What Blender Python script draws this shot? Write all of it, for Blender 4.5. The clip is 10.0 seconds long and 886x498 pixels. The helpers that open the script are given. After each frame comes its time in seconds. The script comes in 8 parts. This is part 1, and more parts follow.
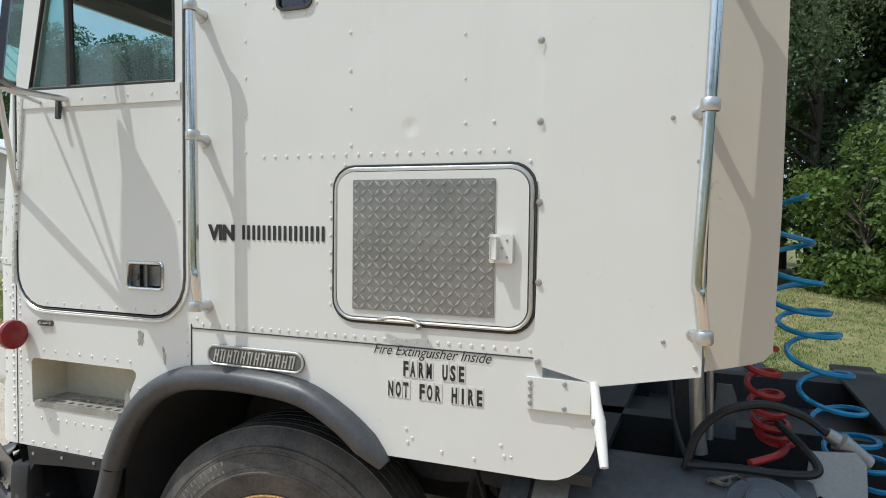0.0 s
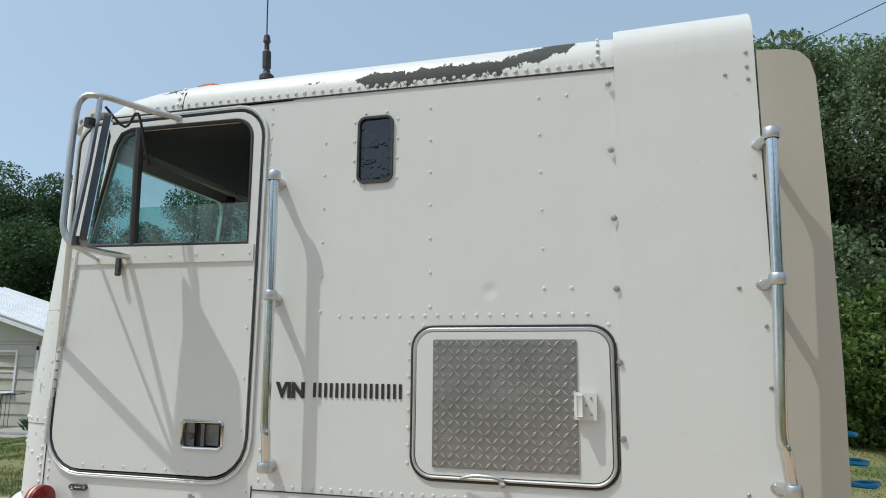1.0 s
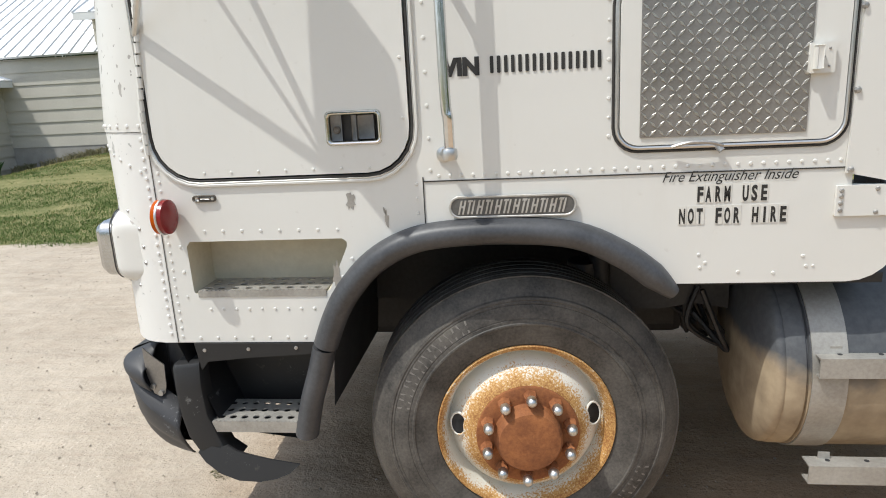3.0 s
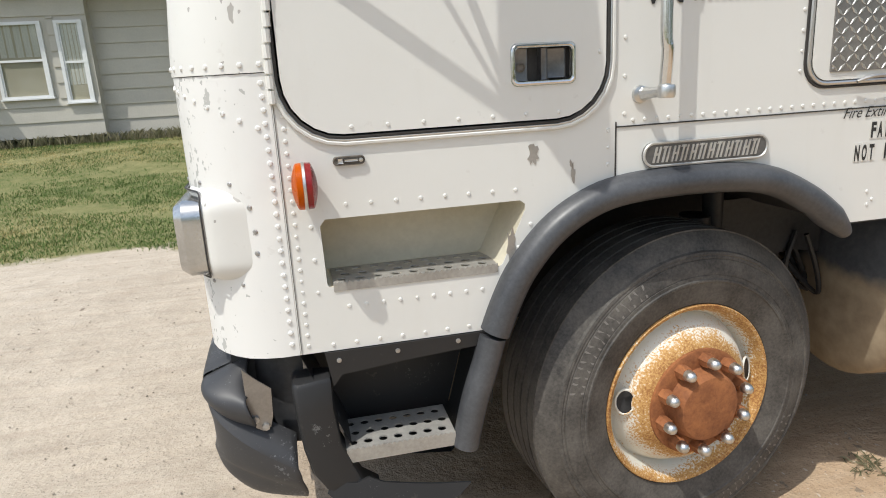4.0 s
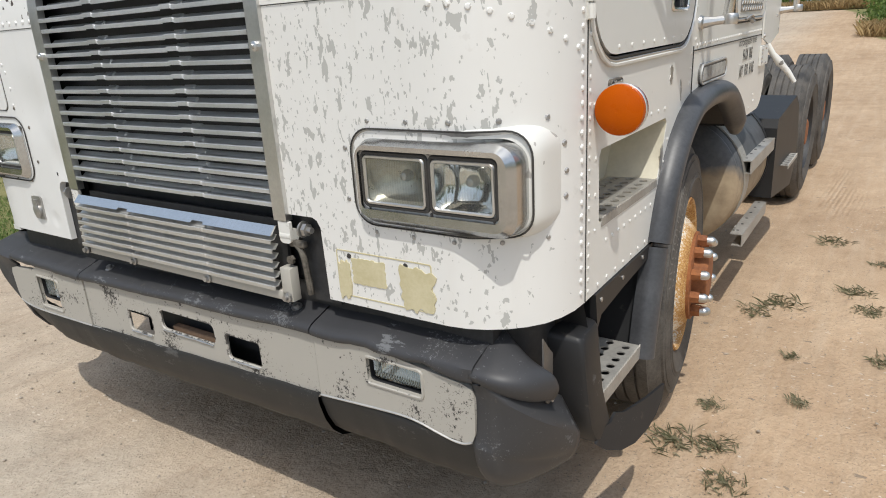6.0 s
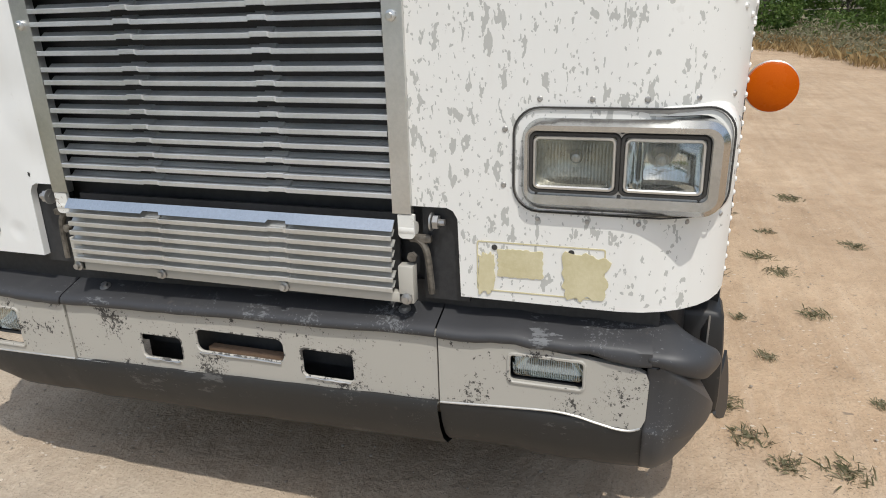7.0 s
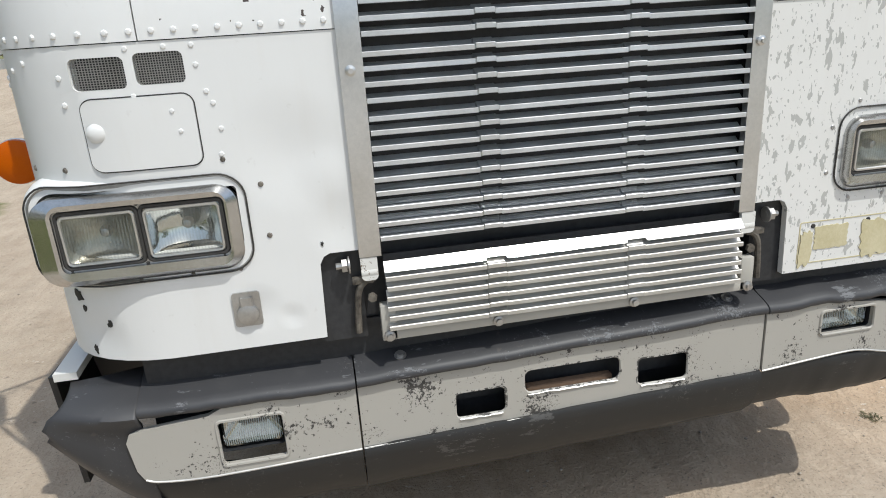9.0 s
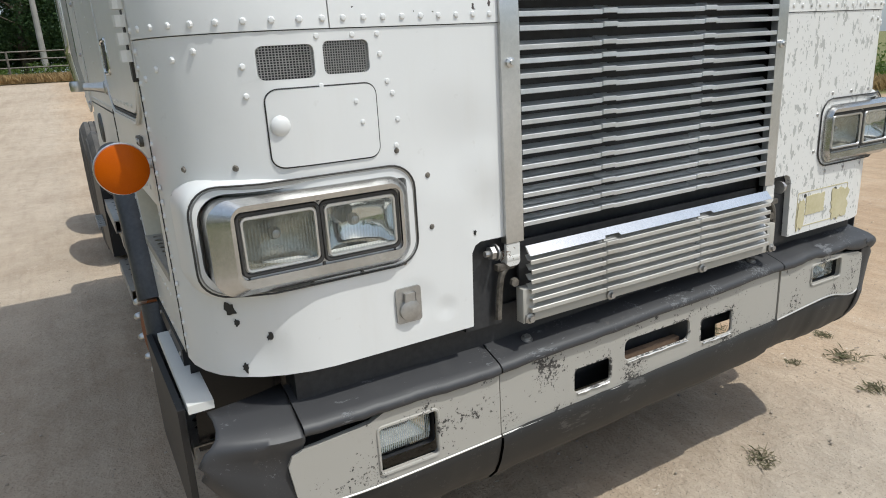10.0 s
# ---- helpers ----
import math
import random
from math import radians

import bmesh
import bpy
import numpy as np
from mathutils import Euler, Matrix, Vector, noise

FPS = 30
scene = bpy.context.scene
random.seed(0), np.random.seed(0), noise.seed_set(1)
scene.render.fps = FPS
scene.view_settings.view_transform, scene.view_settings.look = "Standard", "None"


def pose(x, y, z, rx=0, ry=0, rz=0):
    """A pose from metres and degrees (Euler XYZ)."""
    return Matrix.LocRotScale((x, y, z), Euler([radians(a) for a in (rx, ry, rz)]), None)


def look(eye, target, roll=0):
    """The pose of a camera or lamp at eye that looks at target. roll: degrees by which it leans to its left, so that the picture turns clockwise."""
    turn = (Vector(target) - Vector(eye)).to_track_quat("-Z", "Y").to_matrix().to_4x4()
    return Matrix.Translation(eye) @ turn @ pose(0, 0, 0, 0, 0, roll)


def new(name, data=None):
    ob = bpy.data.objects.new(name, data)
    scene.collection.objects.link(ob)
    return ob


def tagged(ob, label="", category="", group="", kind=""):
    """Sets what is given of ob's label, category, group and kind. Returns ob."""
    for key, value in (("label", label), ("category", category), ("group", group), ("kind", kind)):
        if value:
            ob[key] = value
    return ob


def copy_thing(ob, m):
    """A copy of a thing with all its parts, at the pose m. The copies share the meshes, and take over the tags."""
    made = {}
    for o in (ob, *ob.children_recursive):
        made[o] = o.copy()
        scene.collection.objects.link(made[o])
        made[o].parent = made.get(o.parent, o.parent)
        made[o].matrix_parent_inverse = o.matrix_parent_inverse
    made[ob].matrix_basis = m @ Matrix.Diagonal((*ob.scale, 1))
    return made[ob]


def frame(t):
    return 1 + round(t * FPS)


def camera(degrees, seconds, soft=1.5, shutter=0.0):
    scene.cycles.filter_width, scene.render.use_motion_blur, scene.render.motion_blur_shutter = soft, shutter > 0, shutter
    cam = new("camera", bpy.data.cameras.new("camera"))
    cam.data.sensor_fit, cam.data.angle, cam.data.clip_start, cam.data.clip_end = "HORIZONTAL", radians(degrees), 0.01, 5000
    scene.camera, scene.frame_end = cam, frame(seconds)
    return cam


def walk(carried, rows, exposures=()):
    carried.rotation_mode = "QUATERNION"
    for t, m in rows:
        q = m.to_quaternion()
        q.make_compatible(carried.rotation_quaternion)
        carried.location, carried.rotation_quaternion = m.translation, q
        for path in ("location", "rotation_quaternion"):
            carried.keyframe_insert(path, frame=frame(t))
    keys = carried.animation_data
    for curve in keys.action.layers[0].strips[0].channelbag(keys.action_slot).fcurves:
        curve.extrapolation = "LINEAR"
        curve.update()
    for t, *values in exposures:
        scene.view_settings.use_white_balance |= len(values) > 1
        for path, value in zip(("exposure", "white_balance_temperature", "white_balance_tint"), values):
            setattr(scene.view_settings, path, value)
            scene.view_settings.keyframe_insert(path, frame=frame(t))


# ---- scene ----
cam = camera(67.3, 10.0, soft=1.0)

PATH = [
    (0, (2.751, -1.792, 1.76), (2.011, 0.064, 1.679), 0.7),
    (0.5, (2.552, -1.892, 1.753), (1.867, -0.045, 2.099), -0.7),
    (1, (2.361, -2.072, 1.809), (1.822, -0.176, 2.148), 0.5),
    (1.5, (2.187, -2.37, 1.879), (1.77, -0.415, 1.806), -3.2),
    (2, (2.086, -2.463, 1.827), (1.633, -0.531, 1.578), -0.0),
    (2.2, (2.049, -2.406, 1.791), (1.517, -0.515, 1.419), -1.4),
    (3.3, (1.036, -1.876, 1.581), (0.982, 0.062, 1.088), -2.7),
    (3.5, (0.776, -1.828, 1.52), (0.855, 0.119, 1.069), -2.1),
    (4, (0.283, -1.633, 1.559), (0.683, 0.256, 1.037), -3.2),
    (4.5, (-0.184, -1.391, 1.516), (0.573, 0.387, 1.0), -2.8),
    (5, (-0.597, -1.19, 1.507), (0.568, 0.324, 0.916), -1.2),
    (5.2, (-0.714, -1.101, 1.501), (0.531, 0.343, 0.897), -3.1),
    (6.3, (-1.24, -0.34, 1.505), (0.41, 0.579, 0.848), -2.6),
    (6.5, (-1.29, -0.213, 1.491), (0.402, 0.607, 0.811), -2.5),
    (7, (-1.369, 0.189, 1.495), (0.423, 0.761, 0.816), -1.7),
    (7.5, (-1.494, 0.605, 1.507), (0.356, 0.958, 0.835), -0.1),
    (8, (-1.485, 0.973, 1.517), (0.398, 1.153, 0.866), -2.0),
    (8.5, (-1.494, 1.396, 1.509), (0.4, 1.363, 0.866), -2.9),
    (9, (-1.51, 1.79, 1.564), (0.359, 1.462, 0.93), -3.7),
    (9.5, (-1.383, 2.209, 1.535), (0.425, 1.599, 0.938), -4.2),
    (10, (-1.302, 2.622, 1.515), (0.376, 1.691, 0.95), -3.3),
]

walk(cam, [(t, look(eye, aim, roll)) for t, eye, aim, roll in PATH], exposures=[(0, -0.40, 6100, 4), (0.5, -0.57, 6130, 4), (1, -0.64, 6040, 2), (1.5, -0.67, 6080, 4), (2, -0.52, 6200, 5.5), (3.5, -0.22, 6380, 7), (5, -0.38, 6440, 7.5), (6.5, -0.57, 6450, 8), (8.5, -0.47, 6280, 7), (10, -0.60, 6240, 6)])

# ---- sky and sun ----
SUN = Vector((-0.43, -0.30, 1.0)).normalized()
sky_world = bpy.data.worlds.new("sky")
scene.world = sky_world
sky_world.use_nodes = True
wt = sky_world.node_tree
sky = wt.nodes.new("ShaderNodeTexSky")
sky.sky_type = "NISHITA"
sky.sun_disc = False
sky.sun_elevation = math.asin(SUN.z)
sky.sun_rotation = math.atan2(SUN.x, SUN.y)
sky.air_density, sky.dust_density, sky.ozone_density = 1.0, 3.0, 1.5
# a summer haze pales the blue
haze = wt.nodes.new("ShaderNodeMix")
haze.data_type = "RGBA"
haze.inputs[0].default_value = 0.4
haze.inputs[7].default_value = (4.3, 4.8, 5.3, 1)
wt.links.new(sky.outputs[0], haze.inputs[6])
wt.links.new(haze.outputs[2], wt.nodes["Background"].inputs[0])
wt.nodes["Background"].inputs[1].default_value = 0.245
sun_data = bpy.data.lights.new("sun", "SUN")
sun_data.energy, sun_data.angle, sun_data.color = 4.25, radians(0.55), (1.0, 0.965, 0.91)
sun = new("sun", sun_data)
sun.matrix_world = look((0, 0, 30), Vector((0, 0, 30)) - SUN)


# ---- materials ----
def material(name):
    m = bpy.data.materials.new(name)
    m.use_nodes = True
    t = m.node_tree
    return m, t, t.nodes["Principled BSDF"]


def coords(t, stretch=(1, 1, 1), turn=(0, 0, 0)):
    c = t.nodes.new("ShaderNodeTexCoord")
    mp = t.nodes.new("ShaderNodeMapping")
    mp.inputs["Scale"].default_value = stretch
    mp.inputs["Rotation"].default_value = turn
    t.links.new(c.outputs["Object"], mp.inputs["Vector"])
    return mp.outputs[0]


def noise_of(t, scale, detail=4.0, rough=0.55, at=None):
    n = t.nodes.new("ShaderNodeTexNoise")
    n.inputs["Scale"].default_value, n.inputs["Detail"].default_value = scale, detail
    n.inputs["Roughness"].default_value = rough
    t.links.new(at if at else coords(t), n.inputs["Vector"])
    return n.outputs["Fac"]


def ramp(t, fac, lo, hi, a=0.0, b=1.0):
    n = t.nodes.new("ShaderNodeMapRange")
    n.inputs[1].default_value, n.inputs[2].default_value = lo, hi
    n.inputs[3].default_value, n.inputs[4].default_value = a, b
    t.links.new(fac, n.inputs[0])
    return n.outputs[0]


def blend(t, fac, a, b):
    n = t.nodes.new("ShaderNodeMix")
    n.data_type = "RGBA"
    for socket, value in ((n.inputs[0], fac), (n.inputs[6], a), (n.inputs[7], b)):
        if isinstance(value, (tuple, list)):
            socket.default_value = (*value, 1)
        elif isinstance(value, (int, float)):
            socket.default_value = value
        else:
            t.links.new(value, socket)
    return n.outputs[2]


def sums(t, op, a, b):
    n = t.nodes.new("ShaderNodeMath")
    n.operation = op
    n.use_clamp = False
    for socket, value in ((n.inputs[0], a), (n.inputs[1], b)):
        if isinstance(value, (int, float)):
            socket.default_value = value
        else:
            t.links.new(value, socket)
    return n.outputs[0]


def axis(t, which):
    s = t.nodes.new("ShaderNodeSeparateXYZ")
    t.links.new(coords(t), s.inputs[0])
    return s.outputs[which]


def bumped(t, b, height, strength, distance):
    n = t.nodes.new("ShaderNodeBump")
    n.inputs["Strength"].default_value, n.inputs["Distance"].default_value = strength, distance
    t.links.new(height, n.inputs["Height"])
    t.links.new(n.outputs[0], b.inputs["Normal"])


def surface(name, dark, light, rough=0.6, metal=0.0, big=3.0, fine=60.0, bump=0.15, deep=0.002, spec=0.5, stretch=(1, 1, 1), coat=0.0):
    """A worn surface: two colours mixed by a broad and a fine noise, with uneven gloss and relief."""
    m, t, b = material(name)
    at = coords(t, stretch)
    broad, small = noise_of(t, big, 5, 0.6, at), noise_of(t, fine, 3, 0.6, at)
    f = sums(t, "ADD", sums(t, "MULTIPLY", broad, 0.65), sums(t, "MULTIPLY", small, 0.35))
    t.links.new(blend(t, ramp(t, f, 0.34, 0.66), dark, light), b.inputs["Base Color"])
    t.links.new(ramp(t, broad, 0.3, 0.7, rough * 0.82, min(1.0, rough * 1.15)), b.inputs["Roughness"])
    b.inputs["Metallic"].default_value = metal
    b.inputs["Specular IOR Level"].default_value = spec
    b.inputs["Coat Weight"].default_value = coat
    if bump:
        bumped(t, b, small, bump, deep)
    return m


def flakes(t, scale, lo, hi, stretch=(1, 1, 1), turn=(0, 0, 0), wobble=0.02, patchy=0.0, fewer=None):
    """A mask of separate ragged flakes: one in each cell, of uneven size."""
    at = coords(t, stretch, turn)
    w = t.nodes.new("ShaderNodeTexNoise")
    w.inputs["Scale"].default_value, w.inputs["Detail"].default_value = scale * 1.6, 3
    t.links.new(at, w.inputs["Vector"])
    v = t.nodes.new("ShaderNodeVectorMath")
    v.operation = "MULTIPLY_ADD"
    v.inputs[1].default_value = (wobble, wobble, wobble)
    t.links.new(w.outputs["Color"], v.inputs[0])
    t.links.new(at, v.inputs[2])
    n = t.nodes.new("ShaderNodeTexVoronoi")
    n.inputs["Scale"].default_value = scale
    t.links.new(v.outputs[0], n.inputs["Vector"])
    s = t.nodes.new("ShaderNodeSeparateColor")
    t.links.new(n.outputs["Color"], s.inputs[0])
    size = ramp(t, s.outputs[0], 0, 1, lo, hi)
    gap = sums(t, "SUBTRACT", size, n.outputs["Distance"])
    if patchy:
        gap = sums(t, "SUBTRACT", gap, ramp(t, noise_of(t, patchy, 3, 0.6), 0.42, 0.55, 0.7, 0.0))
    if fewer:
        gap = sums(t, "SUBTRACT", gap, fewer(t))
    return ramp(t, gap, 0.0, 0.02)


def scuffs(t, scale, amount, patchy, stretch=(1, 1, 1)):
    """A mask of fine ragged scrapes that gather in patches."""
    fine = noise_of(t, scale, 5, 0.75, coords(t, stretch))
    patch = sums(t, "MULTIPLY", sums(t, "SUBTRACT", noise_of(t, patchy, 3, 0.6), 0.5), 0.9)
    return ramp(t, sums(t, "ADD", fine, patch), amount, amount + 0.025)


def enamel(name, base, chip=None, chips=None, dust=(0.55, 0.5, 0.42), rough=0.36, band=None, dents=()):
    """Old gloss paint: slightly mottled, dusty, with bare flakes."""
    m, t, b = material(name)
    broad, small = noise_of(t, 1.4, 5, 0.6), noise_of(t, 130, 2, 0.5)
    runs = noise_of(t, 5.0, 4, 0.6, coords(t, (3.0, 3.0, 0.35)))
    c = blend(t, ramp(t, broad, 0.35, 0.75, 0.0, 0.10), base, dust)
    c = blend(t, ramp(t, runs, 0.55, 0.8, 0.0, 0.12), c, dust)
    c = blend(t, ramp(t, noise_of(t, 22, 3, 0.7), 0.66, 0.72, 0.0, 0.10), c, (0.3, 0.25, 0.2))
    height = sums(t, "ADD", sums(t, "MULTIPLY", noise_of(t, 3.2, 2, 0.4), 1.0), sums(t, "MULTIPLY", small, 0.02))
    for x, y, z, r, deep in dents:
        far_off = t.nodes.new("ShaderNodeVectorMath")
        far_off.operation = "DISTANCE"
        far_off.inputs[1].default_value = (x, y, z)
        t.links.new(coords(t), far_off.inputs[0])
        bowl = t.nodes.new("ShaderNodeMapRange")
        bowl.interpolation_type = "SMOOTHSTEP"
        bowl.inputs[1].default_value, bowl.inputs[2].default_value = 0.0, r
        bowl.inputs[3].default_value, bowl.inputs[4].default_value = deep, 0.0
        t.links.new(far_off.outputs["Value"], bowl.inputs[0])
        height = sums(t, "SUBTRACT", height, bowl.outputs[0])
    if band:
        mask = band(t)
        c = blend(t, mask, c, chip)
        height = sums(t, "SUBTRACT", height, sums(t, "MULTIPLY", mask, 0.10))
        t.links.new(ramp(t, mask, 0, 1, rough, 0.75), b.inputs["Roughness"])
    elif chips:
        mask = None
        for args in chips:
            f = scuffs(t, **args) if "amount" in args else flakes(t, **args)
            mask = f if mask is None else sums(t, "MAXIMUM", mask, f)
        c = blend(t, mask, c, chip)
        height = sums(t, "SUBTRACT", height, sums(t, "MULTIPLY", mask, 0.10))
        t.links.new(ramp(t, mask, 0, 1, rough, 0.62), b.inputs["Roughness"])
    else:
        t.links.new(ramp(t, broad, 0.3, 0.7, rough * 0.8, rough * 1.25), b.inputs["Roughness"])
    t.links.new(c, b.inputs["Base Color"])
    bumped(t, b, height, 0.35, 0.012)
    return m


def pane(name, tint, gloss=1.45, rough=0.0, dust=0.0, ribs=0.0):
    """Clear glass: light passes through with a tint, the surface mirrors by its angle, a film of dust scatters; ribs
    stripes that film like a fluted lens.
    """
    m, t, b = material(name)
    t.nodes.remove(b)
    clear, shiny, mixer = (t.nodes.new(k) for k in ("ShaderNodeBsdfTransparent", "ShaderNodeBsdfGlossy", "ShaderNodeMixShader"))
    facing = t.nodes.new("ShaderNodeLayerWeight")
    facing.inputs[0].default_value = 0.5
    sheen = sums(t, "ADD", sums(t, "MULTIPLY", sums(t, "POWER", facing.outputs["Facing"], 5.0), 0.9), 0.09 * (gloss - 1.0))
    clear.inputs[0].default_value = (*tint, 1)
    shiny.inputs["Roughness"].default_value = rough
    t.links.new(sheen, mixer.inputs[0])
    film_, dusty = t.nodes.new("ShaderNodeBsdfDiffuse"), t.nodes.new("ShaderNodeMixShader")
    film_.inputs[0].default_value = (0.50, 0.56, 0.56, 1)
    dusty.inputs[0].default_value = dust
    t.links.new(ramp(t, noise_of(t, 3.0, 4, 0.6), 0.3, 0.7, dust * 0.6, dust * 1.4), dusty.inputs[0])
    # striped film in place of the light and dark that lens ribs make
    if ribs:
        wave = t.nodes.new("ShaderNodeTexWave")
        wave.bands_direction = "Y"
        wave.inputs["Scale"].default_value = ribs
        t.links.new(coords(t), wave.inputs["Vector"])
        t.links.new(ramp(t, wave.outputs["Fac"], 0.2, 0.8, dust * 0.15, dust * 1.8), dusty.inputs[0])
    t.links.new(clear.outputs[0], dusty.inputs[1])
    t.links.new(film_.outputs[0], dusty.inputs[2])
    t.links.new(dusty.outputs[0], mixer.inputs[1])
    t.links.new(shiny.outputs[0], mixer.inputs[2])
    t.links.new(mixer.outputs[0], t.nodes["Material Output"].inputs[0])
    return m


CREAM = (0.70, 0.69, 0.65)
WHITE = (0.74, 0.74, 0.725)
side_paint = enamel("side_paint", CREAM, dents=[(1.929, 0.0, 2.037, 0.035, 0.6), (1.55, 0.0, 2.25, 0.22, 0.10), (0.80, 0.0, 1.78, 0.30, 0.12), (2.05, 0.0, 1.22, 0.18, 0.12)])
white_paint = enamel("white_paint", WHITE, dents=[(0.0, 1.86, 1.32, 0.15, 1.6), (0.0, 1.78, 1.26, 0.08, -0.8), (0.0, 1.76, 1.14, 0.09, 1.2), (0.0, 1.98, 0.96, 0.07, 1.2), (0.0, 1.90, 0.93, 0.04, 0.8), (0.06, 2.34, 0.92, 0.09, 2.0)])


def off_corner(t):
    """Fewer flakes have come off the bent corner than off the flat front."""
    y = sums(t, "ADD", axis(t, 1), sums(t, "MULTIPLY", sums(t, "SUBTRACT", noise_of(t, 7, 3, 0.6), 0.5), 0.30))
    return ramp(t, y, -0.06, 0.10, 0.40, 0.0)


front_paint = enamel("front_paint", (0.73, 0.72, 0.69), (0.45, 0.445, 0.42), [
    dict(scale=37, lo=-0.06, hi=0.40, stretch=(0.6, 1.25, 0.55), turn=(0.3, 0, 0), wobble=0.050, fewer=off_corner),
    dict(scale=24, lo=-0.85, hi=0.36, stretch=(0.6, 1.1, 0.7), turn=(0.35, 0, 0), wobble=0.060, fewer=off_corner),
    dict(scale=85, lo=-0.16, hi=0.38, stretch=(0.6, 1, 0.6), wobble=0.014, fewer=off_corner)])
few_paint = enamel("few_chips_paint", WHITE, (0.07, 0.055, 0.05), [
    dict(scale=24, lo=-0.55, hi=0.40, stretch=(1, 1, 0.8), wobble=0.05),
    dict(scale=60, lo=-0.6, hi=0.28, wobble=0.012)])
corner_paint = enamel("corner_paint", CREAM, (0.40, 0.38, 0.35), [
    dict(scale=20, lo=-0.75, hi=0.36, stretch=(1, 1, 0.55), turn=(0.4, 0, 0), wobble=0.03),
    dict(scale=60, lo=-0.7, hi=0.32, stretch=(1, 1, 0.7), wobble=0.012)])


def roof_band(t):
    """Black primer laid bare in one long ragged strip that climbs the roof's roll at its rear end."""
    x, z = axis(t, 0), axis(t, 2)
    rise = ramp(t, x, 1.97, 2.22, 0.0, 0.066)
    middle = sums(t, "ADD", sums(t, "ADD", 2.797, rise), ramp(t, x, 1.40, 1.52, 0.016, 0.0))
    half = sums(t, "ADD", ramp(t, x, 1.17, 1.24, -0.08, -0.006), ramp(t, x, 1.42, 1.50, 0.0, 0.036))
    half = sums(t, "ADD", half, ramp(t, x, 2.19, 2.25, 0.0, -0.09))
    tall = coords(t, (1, 1, 0.5))
    ragged = sums(t, "ADD", sums(t, "MULTIPLY", sums(t, "SUBTRACT", noise_of(t, 12, 6, 0.7), 0.5), 0.085), sums(t, "MULTIPLY", sums(t, "SUBTRACT", noise_of(t, 48, 5, 0.75, tall), 0.5), 0.075))
    away = sums(t, "ABSOLUTE", sums(t, "SUBTRACT", z, middle), 0.0)
    strip = ramp(t, sums(t, "SUBTRACT", sums(t, "ADD", half, ragged), away), 0.0, 0.002)
    # one small scab further forward
    scab = sums(t, "ABSOLUTE", sums(t, "SUBTRACT", x, 0.645), 0.0)
    high = sums(t, "ABSOLUTE", sums(t, "SUBTRACT", z, 2.86), 0.0)
    small = sums(t, "SUBTRACT", sums(t, "ADD", 0.012, ragged), sums(t, "MAXIMUM", sums(t, "MULTIPLY", scab, 0.4), high))
    return sums(t, "MAXIMUM", strip, ramp(t, small, 0.0, 0.002))


roof_paint = enamel("roof_paint", CREAM, (0.045, 0.042, 0.038), band=roof_band)
visor_paint = enamel("visor_paint", CREAM, (0.2, 0.19, 0.17), [dict(scale=24, lo=-0.7, hi=0.36, wobble=0.03)])
beige_flap = enamel("beige_flap", (0.47, 0.425, 0.35), (0.12, 0.10, 0.08), [dict(scale=90, amount=0.80, patchy=3.0)], rough=0.55)
beige_metal = enamel("beige_metal", (0.395, 0.375, 0.335), (0.05, 0.046, 0.042), [
    dict(scale=85, amount=0.665, patchy=8.0), dict(scale=150, amount=0.675, patchy=5.0), dict(scale=40, amount=0.71, patchy=5.0)], dust=(0.31, 0.28, 0.235), rough=0.5)
strap_paint = enamel("strap_paint", CREAM, (0.16, 0.10, 0.06), [dict(scale=70, amount=0.60, patchy=6.0)], dust=(0.40, 0.34, 0.26), rough=0.55)
rail_paint = enamel("rail_paint", (0.42, 0.40, 0.355), dust=(0.31, 0.28, 0.235), rough=0.5)
worn_rim = enamel("worn_rim", (0.42, 0.40, 0.36), (0.07, 0.065, 0.06), [dict(scale=90, amount=0.53, patchy=14.0)], dust=(0.31, 0.28, 0.235), rough=0.5)
chrome = surface("chrome", (0.62, 0.62, 0.62), (0.78, 0.78, 0.77), 0.14, 1.0, 4, 80, 0.03, 0.0006)
bezel_chrome = surface("bezel_chrome", (0.46, 0.46, 0.455), (0.62, 0.62, 0.61), 0.24, 1.0, 9, 120, 0.05, 0.0006)
satin = surface("satin_aluminium", (0.55, 0.55, 0.54), (0.70, 0.69, 0.67), 0.38, 1.0, 5, 120, 0.08, 0.0006)
slat_metal = surface("slat_metal", (0.57, 0.585, 0.595), (0.70, 0.715, 0.725), 0.36, 0.72, 6, 90, 0.08, 0.0006)
plate_metal = surface("diamond_plate_metal", (0.26, 0.25, 0.24), (0.37, 0.355, 0.335), 0.42, 0.8, 5, 120, 0.06, 0.0006)
# lug metal lighter than the plate: sun on the lugs put into colour
sunlit_lug = surface("sunlit_lug", (0.52, 0.515, 0.50), (0.68, 0.67, 0.64), 0.3, 0.9, 9, 120, 0.05, 0.0006)
latch_metal = surface("latch_metal", (0.13, 0.13, 0.135), (0.22, 0.22, 0.22), 0.34, 0.8, 12, 90, 0.06, 0.0006)
mount_metal = surface("mount_metal", (0.34, 0.33, 0.32), (0.50, 0.49, 0.47), 0.42, 0.8, 8, 90, 0.06, 0.0006)
rubber = enamel("black_rubber", (0.013, 0.013, 0.014), (0.10, 0.098, 0.095), [
    dict(scale=30, amount=0.74, patchy=4.0, stretch=(1, 0.5, 1)), dict(scale=100, amount=0.74, patchy=6.0)], dust=(0.035, 0.033, 0.031), rough=0.52)
